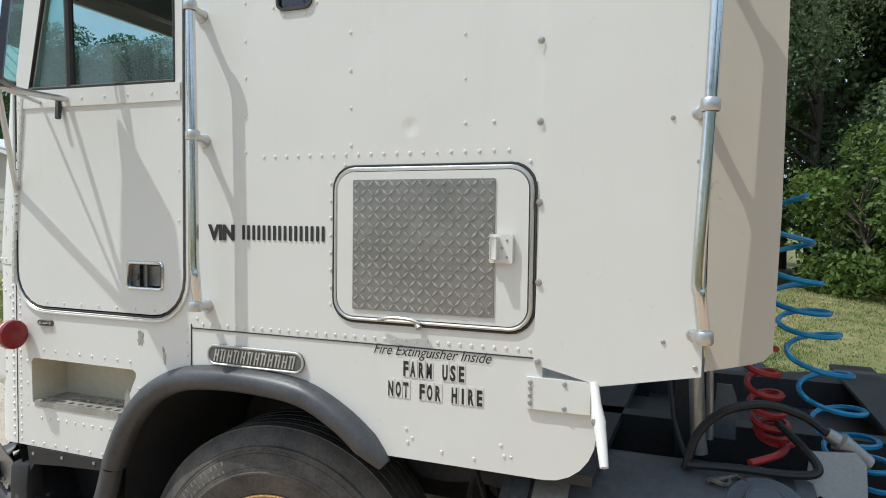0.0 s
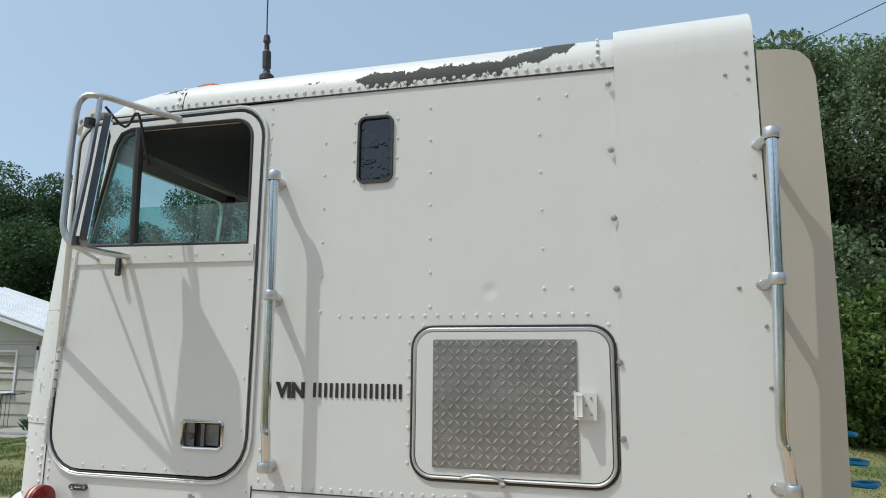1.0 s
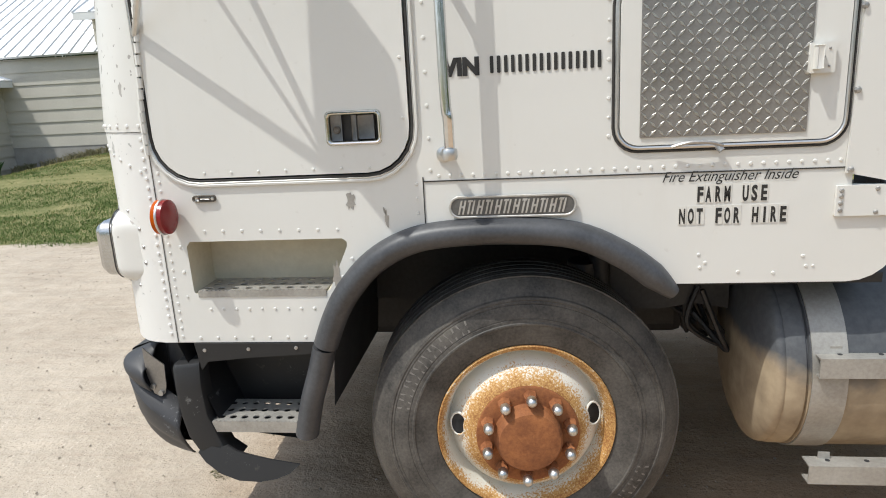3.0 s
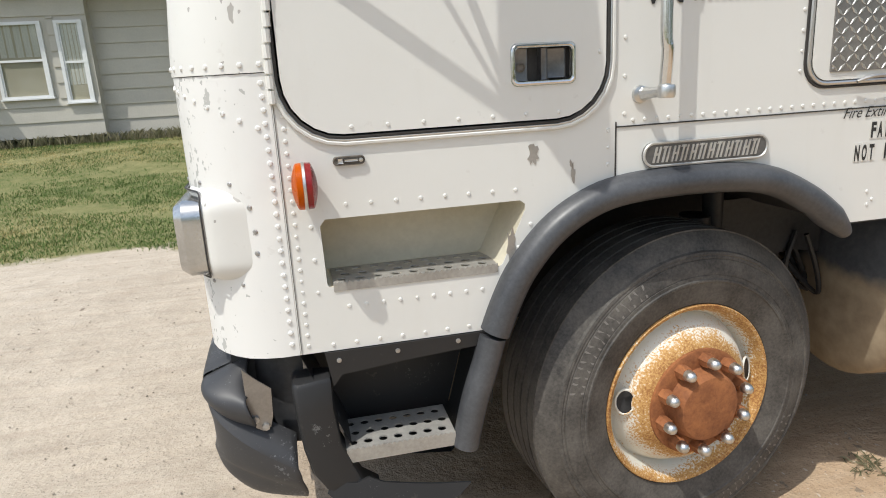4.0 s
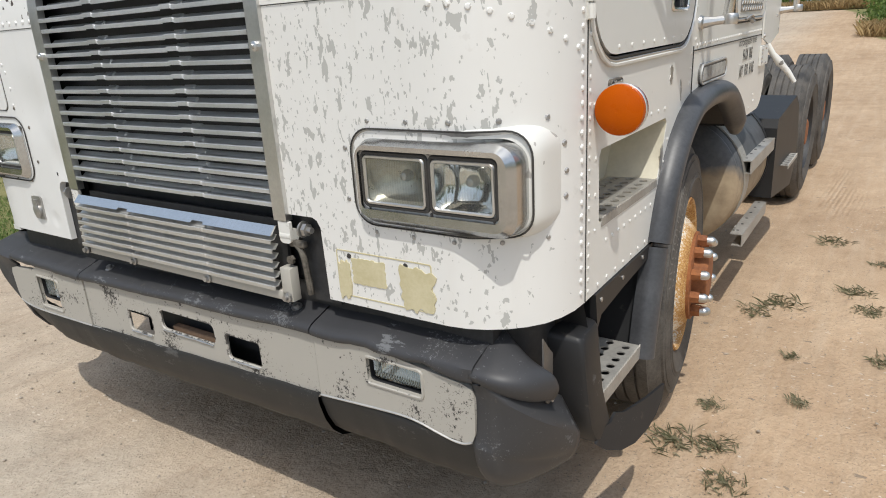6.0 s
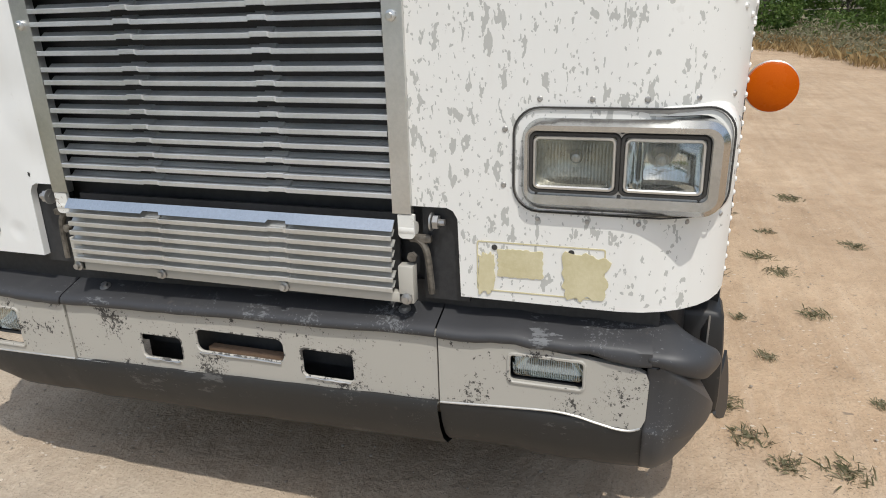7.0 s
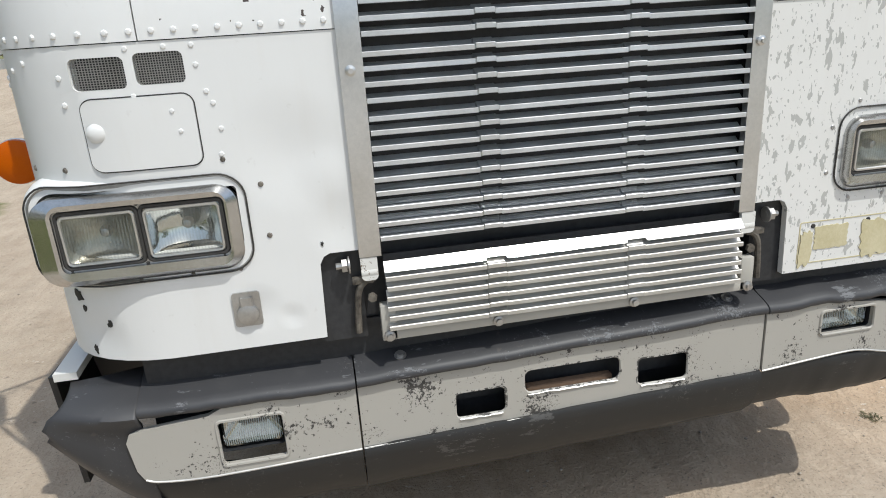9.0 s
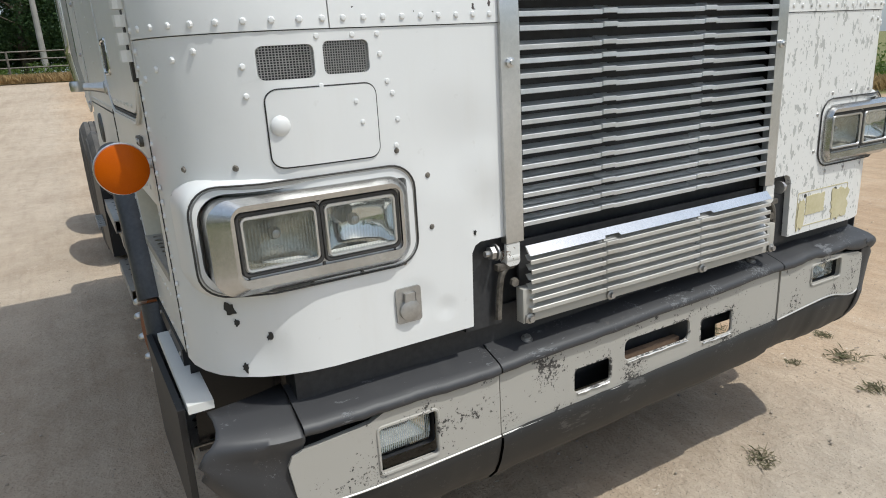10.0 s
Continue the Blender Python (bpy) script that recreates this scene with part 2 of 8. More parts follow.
skirt_rubber = enamel("skirt_rubber", (0.017, 0.0165, 0.016), (0.075, 0.072, 0.068), [
    dict(scale=70, amount=0.70, patchy=5.0, stretch=(1, 0.35, 1)), dict(scale=140, amount=0.70, patchy=7.0)], dust=(0.05, 0.047, 0.042), rough=0.55)
grey_rubber = enamel("weathered_rubber", (0.036, 0.036, 0.039), (0.13, 0.133, 0.138), [
    dict(scale=55, amount=0.665, patchy=4.0, stretch=(1, 0.3, 1)), dict(scale=130, amount=0.675, patchy=6.0)], dust=(0.12, 0.116, 0.11), rough=0.5)
blade_metal = surface("blade_metal", (0.70, 0.70, 0.70), (0.82, 0.82, 0.81), 0.20, 1.0, 5, 120, 0.04, 0.0006)
flap_metal = surface("flap_metal", (0.50, 0.487, 0.455), (0.62, 0.607, 0.575), 0.40, 0.65, 6, 90, 0.08, 0.0006)
flare_rubber = surface("flare_rubber", (0.036, 0.037, 0.041), (0.082, 0.084, 0.09), 0.42, 0, 5, 90, 0.1, 0.001)
tyre_rubber = surface("tyre_rubber", (0.028, 0.026, 0.025), (0.130, 0.118, 0.103), 0.72, 0, 9, 110, 0.25, 0.002)
tyre_bars = surface("tyre_bars", (0.14, 0.13, 0.12), (0.24, 0.22, 0.20), 0.8, 0, 6, 90, 0.1, 0.001)
gasket = surface("gasket", (0.02, 0.02, 0.02), (0.05, 0.045, 0.04), 0.6, 0, 8, 120, 0.1, 0.001)
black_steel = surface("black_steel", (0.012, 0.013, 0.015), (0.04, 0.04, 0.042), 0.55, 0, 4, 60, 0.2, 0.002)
dark_cloth = surface("dark_cloth", (0.02, 0.02, 0.022), (0.045, 0.045, 0.048), 0.9, 0, 4, 200, 0.3, 0.002)
teal_cloth = surface("teal_cloth", (0.10, 0.24, 0.23), (0.20, 0.36, 0.34), 0.9, 0, 9, 160, 0.3, 0.002)
# the pocket's cream, darkened in the colour for the shade inside it
shaded_pocket_paint = surface("shaded_pocket_paint", (0.50, 0.46, 0.355), (0.62, 0.58, 0.46), 0.6, 0, 4, 50, 0.1, 0.001)
tread_metal = surface("tread_metal", (0.30, 0.285, 0.26), (0.47, 0.45, 0.41), 0.55, 0.45, 6, 90, 0.1, 0.001)
red_lens = surface("red_lens", (0.17, 0.004, 0.006), (0.27, 0.010, 0.010), 0.25, 0, 14, 400, 0.4, 0.001)
amber_lens = surface("amber_lens", (0.42, 0.068, 0.0), (0.50, 0.100, 0.0), 0.3, 0, 6, 400, 0.3, 0.001, spec=0.12)
reflector = surface("reflector", (0.60, 0.60, 0.59), (0.80, 0.80, 0.79), 0.10, 1.0, 12, 60, 0.12, 0.003)
dull_reflector = surface("dull_reflector", (0.36, 0.34, 0.28), (0.52, 0.50, 0.43), 0.32, 0.7, 20, 80, 0.4, 0.003)
glass = pane("cab_glass", (0.70, 0.87, 0.85), dust=0.10)
wind_glass = pane("windscreen_glass", (0.80, 0.93, 0.91), dust=0.08)
lamp_glass = pane("lamp_glass", (0.90, 0.90, 0.86), 1.5, 0.05)
fog_glass = pane("fog_glass", (0.90, 0.88, 0.80), 1.5, 0.06, 0.30, 60.0)
lens_glass = pane("lens_glass", (0.88, 0.89, 0.86), 1.5, 0.05, 0.07, 46.0)
dark_glass = surface("dark_glass", (0.006, 0.007, 0.009), (0.012, 0.013, 0.016), 0.04, 0, 9, 20, 0.2, 0.02, spec=0.8)
mirror_back = surface("mirror_back", (0.05, 0.055, 0.065), (0.09, 0.095, 0.105), 0.35, 0.5, 5, 80, 0.05, 0.001)
mirror_face = surface("mirror_face", (0.88, 0.88, 0.88), (0.9, 0.9, 0.9), 0.02, 1.0, 5, 80, 0.0)
hinge_metal = surface("hinge_metal", (0.05, 0.043, 0.036), (0.24, 0.215, 0.18), 0.6, 0.4, 25, 90, 0.3, 0.002)
black_ink = surface("black_ink", (0.012, 0.012, 0.012), (0.035, 0.033, 0.03), 0.6, 0, 20, 120, 0.0)
white_ink = surface("sticker_backing", (0.62, 0.60, 0.55), (0.74, 0.72, 0.67), 0.5, 0, 20, 120, 0.0)
badge_metal = surface("badge_metal", (0.10, 0.10, 0.10), (0.20, 0.195, 0.185), 0.5, 0.6, 20, 90, 0.1, 0.001)
badge_light = surface("badge_light", (0.46, 0.45, 0.43), (0.62, 0.61, 0.58), 0.42, 0.6, 20, 90, 0.1, 0.001)
tape = surface("old_glue", (0.50, 0.44, 0.26), (0.60, 0.54, 0.36), 0.8, 0, 12, 90, 0.4, 0.002)
blue_hose = surface("blue_hose", (0.01, 0.17, 0.36), (0.02, 0.27, 0.50), 0.32, 0, 6, 90, 0.05, 0.001)
red_hose = surface("red_hose", (0.28, 0.018, 0.015), (0.42, 0.03, 0.025), 0.4, 0, 6, 90, 0.05, 0.001)
tank_paint = surface("tank_paint", (0.07, 0.085, 0.10), (0.12, 0.135, 0.15), 0.45, 0.2, 3, 70, 0.1, 0.001)
hub_rust = surface("hub_rust", (0.17, 0.055, 0.018), (0.36, 0.14, 0.05), 0.85, 0, 14, 90, 0.5, 0.003)
bar_rust = surface("bar_rust", (0.16, 0.10, 0.06), (0.26, 0.17, 0.11), 0.85, 0, 14, 90, 0.5, 0.003)


def dusty_tank():
    m, t, b = material("dusty_tank")
    z = axis(t, 2)
    # road dust: thrown over the whole front end by the wheel, low down along the side
    edge = sums(t, "ADD", z, sums(t, "MULTIPLY", noise_of(t, 6, 4, 0.6), 0.14))
    edge = sums(t, "SUBTRACT", edge, ramp(t, axis(t, 0), 2.17, 2.28, 0.06, 0.0))
    c = blend(t, ramp(t, noise_of(t, 40, 4, 0.6), 0.35, 0.7), (0.070, 0.073, 0.079), (0.098, 0.102, 0.108))
    d = blend(t, ramp(t, noise_of(t, 14, 4, 0.6), 0.3, 0.7), (0.27, 0.205, 0.135), (0.40, 0.315, 0.21))
    t.links.new(blend(t, ramp(t, edge, 0.76, 0.82), d, c), b.inputs["Base Color"])
    t.links.new(ramp(t, edge, 0.76, 0.82, 0.9, 0.5), b.inputs["Roughness"])
    b.inputs["Specular IOR Level"].default_value = 0.4
    return m


def rusty_rim():
    m, t, b = material("rusty_rim")
    big, fine = noise_of(t, 9, 4, 0.6), noise_of(t, 150, 3, 0.7)
    f = sums(t, "ADD", sums(t, "MULTIPLY", big, 0.36), sums(t, "MULTIPLY", fine, 0.64))
    # rust gathers round the hub and on the outer lip
    x, z = sums(t, "SUBTRACT", axis(t, 0), 1.385), sums(t, "SUBTRACT", axis(t, 2), 0.53)
    r = sums(t, "POWER", sums(t, "ADD", sums(t, "MULTIPLY", x, x), sums(t, "MULTIPLY", z, z)), 0.5)
    near = sums(t, "MAXIMUM", ramp(t, r, 0.185, 0.235, 0.22, 0.0), ramp(t, r, 0.262, 0.285, 0.0, 0.22))
    f = sums(t, "ADD", f, near)
    c = blend(t, ramp(t, f, 0.57, 0.65), (0.70, 0.68, 0.61), (0.52, 0.30, 0.10))
    c = blend(t, ramp(t, f, 0.68, 0.80), c, (0.30, 0.13, 0.04))
    t.links.new(c, b.inputs["Base Color"])
    b.inputs["Roughness"].default_value = 0.75
    bumped(t, b, fine, 0.4, 0.002)
    return m


tank_dust, rim_rust = dusty_tank(), rusty_rim()

# ---- shapes ----
from mathutils import geometry

W = 2.46  # the cab's width
NOSE = 2.41  # the front's far details count from here


def part(name, bm, mat, parent=None, label="", smooth=True, angle=32):
    me = bpy.data.meshes.new(name)
    bmesh.ops.recalc_face_normals(bm, faces=bm.faces)
    bm.to_mesh(me)
    bm.free()
    me.materials.append(mat)
    if smooth:
        me.polygons.foreach_set("use_smooth", [True] * len(me.polygons))
        me.set_sharp_from_angle(angle=radians(angle))
    ob = new(name, me)
    if parent:
        ob.parent = parent
    if label:
        ob["label"] = label
    if name in ("rivets", "bare_patch"):
        ob["kind"] = "stuff"
    return ob


def thing(name, label, category, group="", kind=""):
    return tagged(new(name), label, category, group, kind)


def box(bm, a, b, bevel=0.0, m=None):
    made = bmesh.ops.create_cube(bm, size=1)["verts"]
    for v in made:
        v.co = [a[i] + (b[i] - a[i]) * (v.co[i] + 0.5) for i in range(3)]
    if bevel:
        edges = list({e for v in made for e in v.link_edges})
        made = bmesh.ops.bevel(bm, geom=edges, offset=bevel, segments=2, profile=0.5, affect="EDGES")["verts"]
    if m:
        bmesh.ops.transform(bm, matrix=m, verts=list(made))
    return bm


def ring_basis(d):
    d = Vector(d).normalized()
    a = d.orthogonal().normalized()
    return a, d.cross(a)


def tube(bm, pts, r, n=10, caps=True, closed=False):
    pts = [Vector(p) for p in pts]
    rings, a = [], None
    last = len(pts) - 1
    for i, p in enumerate(pts):
        d = (pts[(i + 1) % len(pts)] - pts[i - 1]) if closed else pts[min(i + 1, last)] - pts[max(i - 1, 0)]
        d.normalize()
        if a is None:
            a = d.orthogonal().normalized()
        a = (a - d * a.dot(d)).normalized()
        b = d.cross(a)
        rad = r[i] if isinstance(r, (list, tuple)) else r
        rings.append([bm.verts.new(p + (a * math.cos(q) + b * math.sin(q)) * rad) for q in (2 * math.pi * k / n for k in range(n))])
    for i in range(len(rings) if closed else last):
        u, w = rings[i], rings[(i + 1) % len(rings)]
        for k in range(n):
            bm.faces.new((u[k], u[(k + 1) % n], w[(k + 1) % n], w[k]))
    if caps and not closed:
        bm.faces.new(rings[0][::-1])
        bm.faces.new(rings[-1])
    return bm


def smooth_line(pts, n=6):
    """A soft curve through the points."""
    pts = [Vector(p) for p in pts]
    out = []
    for i in range(len(pts) - 1):
        p0, p1, p2, p3 = pts[max(i - 1, 0)], pts[i], pts[i + 1], pts[min(i + 2, len(pts) - 1)]
        for k in range(n):
            u = k / n
            out.append(0.5 * (2 * p1 + (p2 - p0) * u + (2 * p0 - 5 * p1 + 4 * p2 - p3) * u * u + (3 * p1 - p0 - 3 * p2 + p3) * u ** 3))
    return out + [pts[-1]]


def lathe(bm, profile, centre, direction, n=48, closed=False):
    c, d = Vector(centre), Vector(direction).normalized()
    a, b = ring_basis(d)
    rings = []
    for r, h in profile:
        if r < 1e-5:
            rings.append([bm.verts.new(c + d * h)])
        else:
            rings.append([bm.verts.new(c + d * h + (a * math.cos(q) + b * math.sin(q)) * r) for q in (2 * math.pi * k / n for k in range(n))])
    pairs = list(zip(rings, rings[1:] + (rings[:1] if closed else [])))[: len(rings) if closed else len(rings) - 1]
    for u, w in pairs:
        for k in range(n):
            if len(u) == 1 and len(w) == 1:
                continue
            if len(u) == 1:
                bm.faces.new((u[0], w[(k + 1) % n], w[k]))
            elif len(w) == 1:
                bm.faces.new((u[k], u[(k + 1) % n], w[0]))
            else:
                bm.faces.new((u[k], u[(k + 1) % n], w[(k + 1) % n], w[k]))
    return bm


def rrect(u0, v0, u1, v1, r, n=6):
    """A rounded rectangle; r: one radius, or four from the low left corner, anticlockwise."""
    rs = r if isinstance(r, (list, tuple)) else [r] * 4
    out = []
    for (cu, cv, su, sv, q), rad in zip(((u0, v0, 1, 1, 180), (u1, v0, -1, 1, 270), (u1, v1, -1, -1, 0), (u0, v1, 1, -1, 90)), rs):
        for k in range(n + 1):
            a = radians(q + 90 * k / n)
            out.append((cu + su * rad + rad * math.cos(a), cv + sv * rad + rad * math.sin(a)))
    return out


def rich(loop, n, k=8):
    """A rounded rectangle of n steps a corner, with k more points on each straight side."""
    out = []
    for i, p in enumerate(loop):
        out.append(p)
        if i % (n + 1) == n:
            q = loop[(i + 1) % len(loop)]
            out += [(p[0] + (q[0] - p[0]) * j / (k + 1), p[1] + (q[1] - p[1]) * j / (k + 1)) for j in range(1, k + 1)]
    return out


def inside(p, poly):
    x, y = p
    hit = False
    for i in range(len(poly)):
        (x0, y0), (x1, y1) = poly[i - 1], poly[i]
        if (y0 > y) != (y1 > y) and x < (x1 - x0) * (y - y0) / (y1 - y0) + x0:
            hit = not hit
    return hit


def clean(poly):
    out = []
    for p in poly:
        if not out or (p[0] - out[-1][0]) ** 2 + (p[1] - out[-1][1]) ** 2 > 1e-8:
            out.append(p)
    if (out[0][0] - out[-1][0]) ** 2 + (out[0][1] - out[-1][1]) ** 2 < 1e-8:
        out.pop()
    return out


def densify(poly, step):
    out = []
    for i in range(len(poly)):
        (x0, y0), (x1, y1) = poly[i], poly[(i + 1) % len(poly)]
        k = max(1, int(math.hypot(x1 - x0, y1 - y0) / step))
        out += [(x0 + (x1 - x0) * j / k, y0 + (y1 - y0) * j / k) for j in range(k)]
    return out


def sheet(bm, outline, holes, d0, d1, to, step=0.0):
    """A plate cut to an outline, with holes, from depth d0 to d1; to(u, v, d) lays it in space. step: spacing of inner points for a bent plate."""
    loops = [clean(outline)] + [clean(h) for h in holes]
    if step:
        loops = [densify(q, step) for q in loops]
    pts, edges = [], []
    for q in loops:
        s = len(pts)
        pts += [Vector(p) for p in q]
        edges += [(s + i, s + (i + 1) % len(q)) for i in range(len(q))]
    if step:
        us, vs = [p[0] for p in loops[0]], [p[1] for p in loops[0]]
        rim = np.array([(p[0], p[1]) for p in pts])
        rng = random.Random(17)
        for gu in np.arange(min(us) + step / 2, max(us), step):
            for gv in np.arange(min(vs) + step / 2, max(vs), step):
                u, v = gu + rng.uniform(-0.12, 0.12) * step, gv + rng.uniform(-0.12, 0.12) * step
                if ((rim - (u, v)) ** 2).sum(1).min() > (0.5 * step) ** 2:
                    pts.append(Vector((u, v)))
    co, _, faces, *_ = geometry.delaunay_2d_cdt(pts, edges, [], 0, 1e-6)
    keep = []
    for f in faces:
        c = (sum(co[i][0] for i in f) / len(f), sum(co[i][1] for i in f) / len(f))
        if inside(c, loops[0]) and not any(inside(c, h) for h in loops[1:]):
            keep.append(list(f))
    used = sorted({i for f in keep for i in f})
    front = {i: bm.verts.new(to(co[i][0], co[i][1], d0)) for i in used}
    back = {i: bm.verts.new(to(co[i][0], co[i][1], d1)) for i in used}
    count = {}
    for f in keep:
        bm.faces.new([front[i] for i in f])
        bm.faces.new([back[i] for i in reversed(f)])
        for i in range(len(f)):
            k = (f[i], f[(i + 1) % len(f)])
            count[tuple(sorted(k))] = count.get(tuple(sorted(k)), []) + [k]
    for ks in count.values():
        if len(ks) == 1:
            i, j = ks[0]
            bm.faces.new((front[j], front[i], back[i], back[j]))
    return bm


def rivet(bm, p, n, r=0.007, h=0.0045):
    """One domed rivet head."""
    r, h = r * 0.88, h * 0.72
    p, n = Vector(p), Vector(n).normalized()
    a, b = ring_basis(n)
    low = [bm.verts.new(p - n * 0.001 + (a * math.cos(q) + b * math.sin(q)) * r) for q in (math.pi * k / 4 for k in range(8))]
    high = [bm.verts.new(p + n * h * 0.8 + (a * math.cos(q) + b * math.sin(q)) * r * 0.62) for q in (math.pi * k / 4 for k in range(8))]
    tip = bm.verts.new(p + n * h)
    for k in range(8):
        bm.faces.new((low[k], low[(k + 1) % 8], high[(k + 1) % 8], high[k]))
        bm.faces.new((high[k], high[(k + 1) % 8], tip))


def side_at(far):
    """Lays (x, z, depth outward) on the near (driver's) or the far flank of the cab."""
    return (lambda x, z, d: (x, W + d, z)) if far else (lambda x, z, d: (x, -d, z))


def rake(z):
    return 0.10 * max(0.0, z - 1.6)


def nose_at(far):
    """Lays (s, z, depth outward) on the front; s runs across from the flank, round the bent corner."""
    R = 0.24

    def to(s, z, d):
        if s >= R:
            x, y = -d, s
        else:
            q = (R - s) / R
            x, y = R - (R + d) * math.cos(q), R - (R + d + (W - NOSE if far else 0.0)) * math.sin(q)
        return (x + rake(z), NOSE - y if far else y, z)
    return to


def nose_normal(s, far):
    q = 0 if s >= 0.24 else (0.24 - s) / 0.24
    y = -math.sin(q)
    return (-math.cos(q), -y if far else y, 0)


def along(p, q, n):
    return [tuple(p[i] + (q[i] - p[i]) * k / (n - 1) for i in range(len(p))) for k in range(n)]


def mesh_of_text(words, size, width, to, shear=0.0, bold=0.0):
    """Lettering of a given height, stretched to a width, laid flat by to(u, v)."""
    c = bpy.data.curves.new("lettering", "FONT")
    c.body, c.size, c.shear, c.offset, c.resolution_u = words, size / 0.73, shear, bold, 3
    ob = bpy.data.objects.new("lettering", c)
    me = bpy.data.meshes.new_from_object(ob)
    bpy.data.objects.remove(ob)
    bm = bmesh.new()
    bm.from_mesh(me)
    bpy.data.meshes.remove(me)
    span = max(v.co.x for v in bm.verts) - min(v.co.x for v in bm.verts)
    for v in bm.verts:
        v.co = to(v.co.x * width / span, v.co.y)
    return bm

# ---- the truck ----
truck = thing("truck", "weathered cream-white cabover truck tractor parked on dirt", "truck")
near, far_side = side_at(False), side_at(True)
DOOR = rrect(0.25, 1.405, 1.095, 2.745, (0.15, 0.15, 0.12, 0.10))
WINDOW = [(0.335, 2.245), (1.045, 2.23)] + rrect(0.5, 2.3, 1.04, 2.70, 0.075)[14:21] + [(0.50, 2.705), (0.455, 2.69), (0.425, 2.64)]
POCKET = [(0.33, 1.04)] + [(0.325, 1.05), (0.322, 1.20), (0.335, 1.216)] + [(0.842, 1.216), (0.856, 1.205), (0.856, 1.19), (0.79, 1.05), (0.775, 1.04)]
ARCH = [(0.775, 0.868), (0.86, 1.02), (0.99, 1.155), (1.133, 1.21), (1.355, 1.222), (1.565, 1.205), (1.73, 1.135), (1.845, 1.05)]


def cab_flank(far):
    to = side_at(far)
    out = (0, 1, 0) if far else (0, -1, 0)
    corner = [(2.485 - 0.14 + 0.14 * math.cos(q), 1.05 + 0.14 + 0.14 * math.sin(q)) for q in (radians(a) for a in range(-90, 1, 15))]
    bm = bmesh.new()
    sheet(bm, [(0.2398, 0.868)] + ARCH + corner + [(2.485, 1.33), (2.335, 1.335), (2.335, 2.752), (0.355, 2.772), (0.2398 + rake(2.4), 2.4), (0.2398, 1.6)],
          [DOOR, POCKET, rrect(1.465, 2.425, 1.585, 2.655, 0.025)], 0.0, -0.03, to)
    flank = part("flank_panel", bm, side_paint, truck, "cream painted riveted side panel")
    # lines of rivets
    bm = bmesh.new()
    rows = [along((1.16, 1.402), (2.30, 1.408), 34), along((1.41, 1.962), (2.23, 1.962), 20), along((0.39, 1.25), (0.83, 1.245), 8),
            along((0.325, 0.885), (0.75, 0.885), 8), along((0.375, 0.985), (0.73, 0.985), 9), along((1.335, 2.58), (1.338, 1.98), 6), along((1.722, 2.672), (1.73, 1.99), 7),
            along((2.092, 2.67), (2.10, 2.043), 6), [(2.183, 2.67), (2.185, 2.043)], along((0.262, 0.89), (0.262, 1.5), 22), along((0.30, 1.03), (0.30, 1.20), 3),
            along((1.09, 1.20), (1.09, 1.38), 5), [(1.93, 1.10), (1.925, 1.14), (1.945, 1.115), (2.23, 1.10), (2.22, 1.13), (2.25, 1.10), (2.04, 1.085), (2.14, 1.08)],
            along((1.115, 2.50), (1.115, 2.73), 5), along((1.135, 1.42), (1.135, 1.9), 6), along((0.87, 1.15), (0.80, 1.03), 3)]
    for x0, z0, x1, z1 in ((1.445, 2.405, 1.605, 2.675),):
        rows += [along((x0, z0 + 0.03), (x0, z1 - 0.03), 4), along((x1, z0 + 0.03), (x1, z1 - 0.03), 4), [(x0 + 0.04, z0), (x1 - 0.04, z0), (x0 + 0.04, z1), (x1 - 0.04, z1)]]
    hx0, hz0, hx1, hz1 = 1.66, 1.44, 2.322, 1.935
    rows += [along((hx0, hz0 + 0.06), (hx0, hz1 - 0.06), 8), [(hx0 + 0.05, hz1 - 0.005), (hx1 - 0.03, hz1 - 0.005)], along((hx1 - 0.012, hz0 + 0.08), (hx1 - 0.012, hz1 - 0.06), 6)]
    rng = random.Random(4)
    for row in rows:
        for x, z in row:
            rivet(bm, to(x, z, 0.0), out, 0.0075 if rng.random() > 0.08 else 0.006)
    part("rivets", bm, side_paint, flank)
    for x, z in along((2.316, 2.69), (2.324, 1.38), 7):
        bm = bmesh.new()
        rivet(bm, to(x, z, 0.010), out, 0.012, 0.012)
        part("bolt", bm, mount_metal, flank, "grey bolt head")
    # lower seams of the panels
    for a, b in ((to(1.11, 1.385, 0.0), to(2.33, 1.3885, 0.003)), (to(1.1095, 1.18, 0.0), to(1.1125, 1.40, 0.003)), (to(0.2425, 0.87, -0.004), to(0.2437, 1.57, 0.0025))):
        bm = bmesh.new()
        box(bm, a, b)
        part("panel_seam", bm, gasket, flank, smooth=False)
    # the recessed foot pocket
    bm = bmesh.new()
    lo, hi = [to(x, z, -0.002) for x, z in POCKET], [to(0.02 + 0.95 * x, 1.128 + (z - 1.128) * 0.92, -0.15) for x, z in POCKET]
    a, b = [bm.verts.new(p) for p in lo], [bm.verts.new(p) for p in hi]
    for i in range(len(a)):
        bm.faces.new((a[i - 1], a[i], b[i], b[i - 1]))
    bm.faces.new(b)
    pocket = part("foot_pocket", bm, shaded_pocket_paint, flank, "recessed cream foot pocket", angle=50)
    perforated_tread(pocket, to, 0.34, 0.775, 1.050, 0.0, -0.14, 9, 3)
    return flank


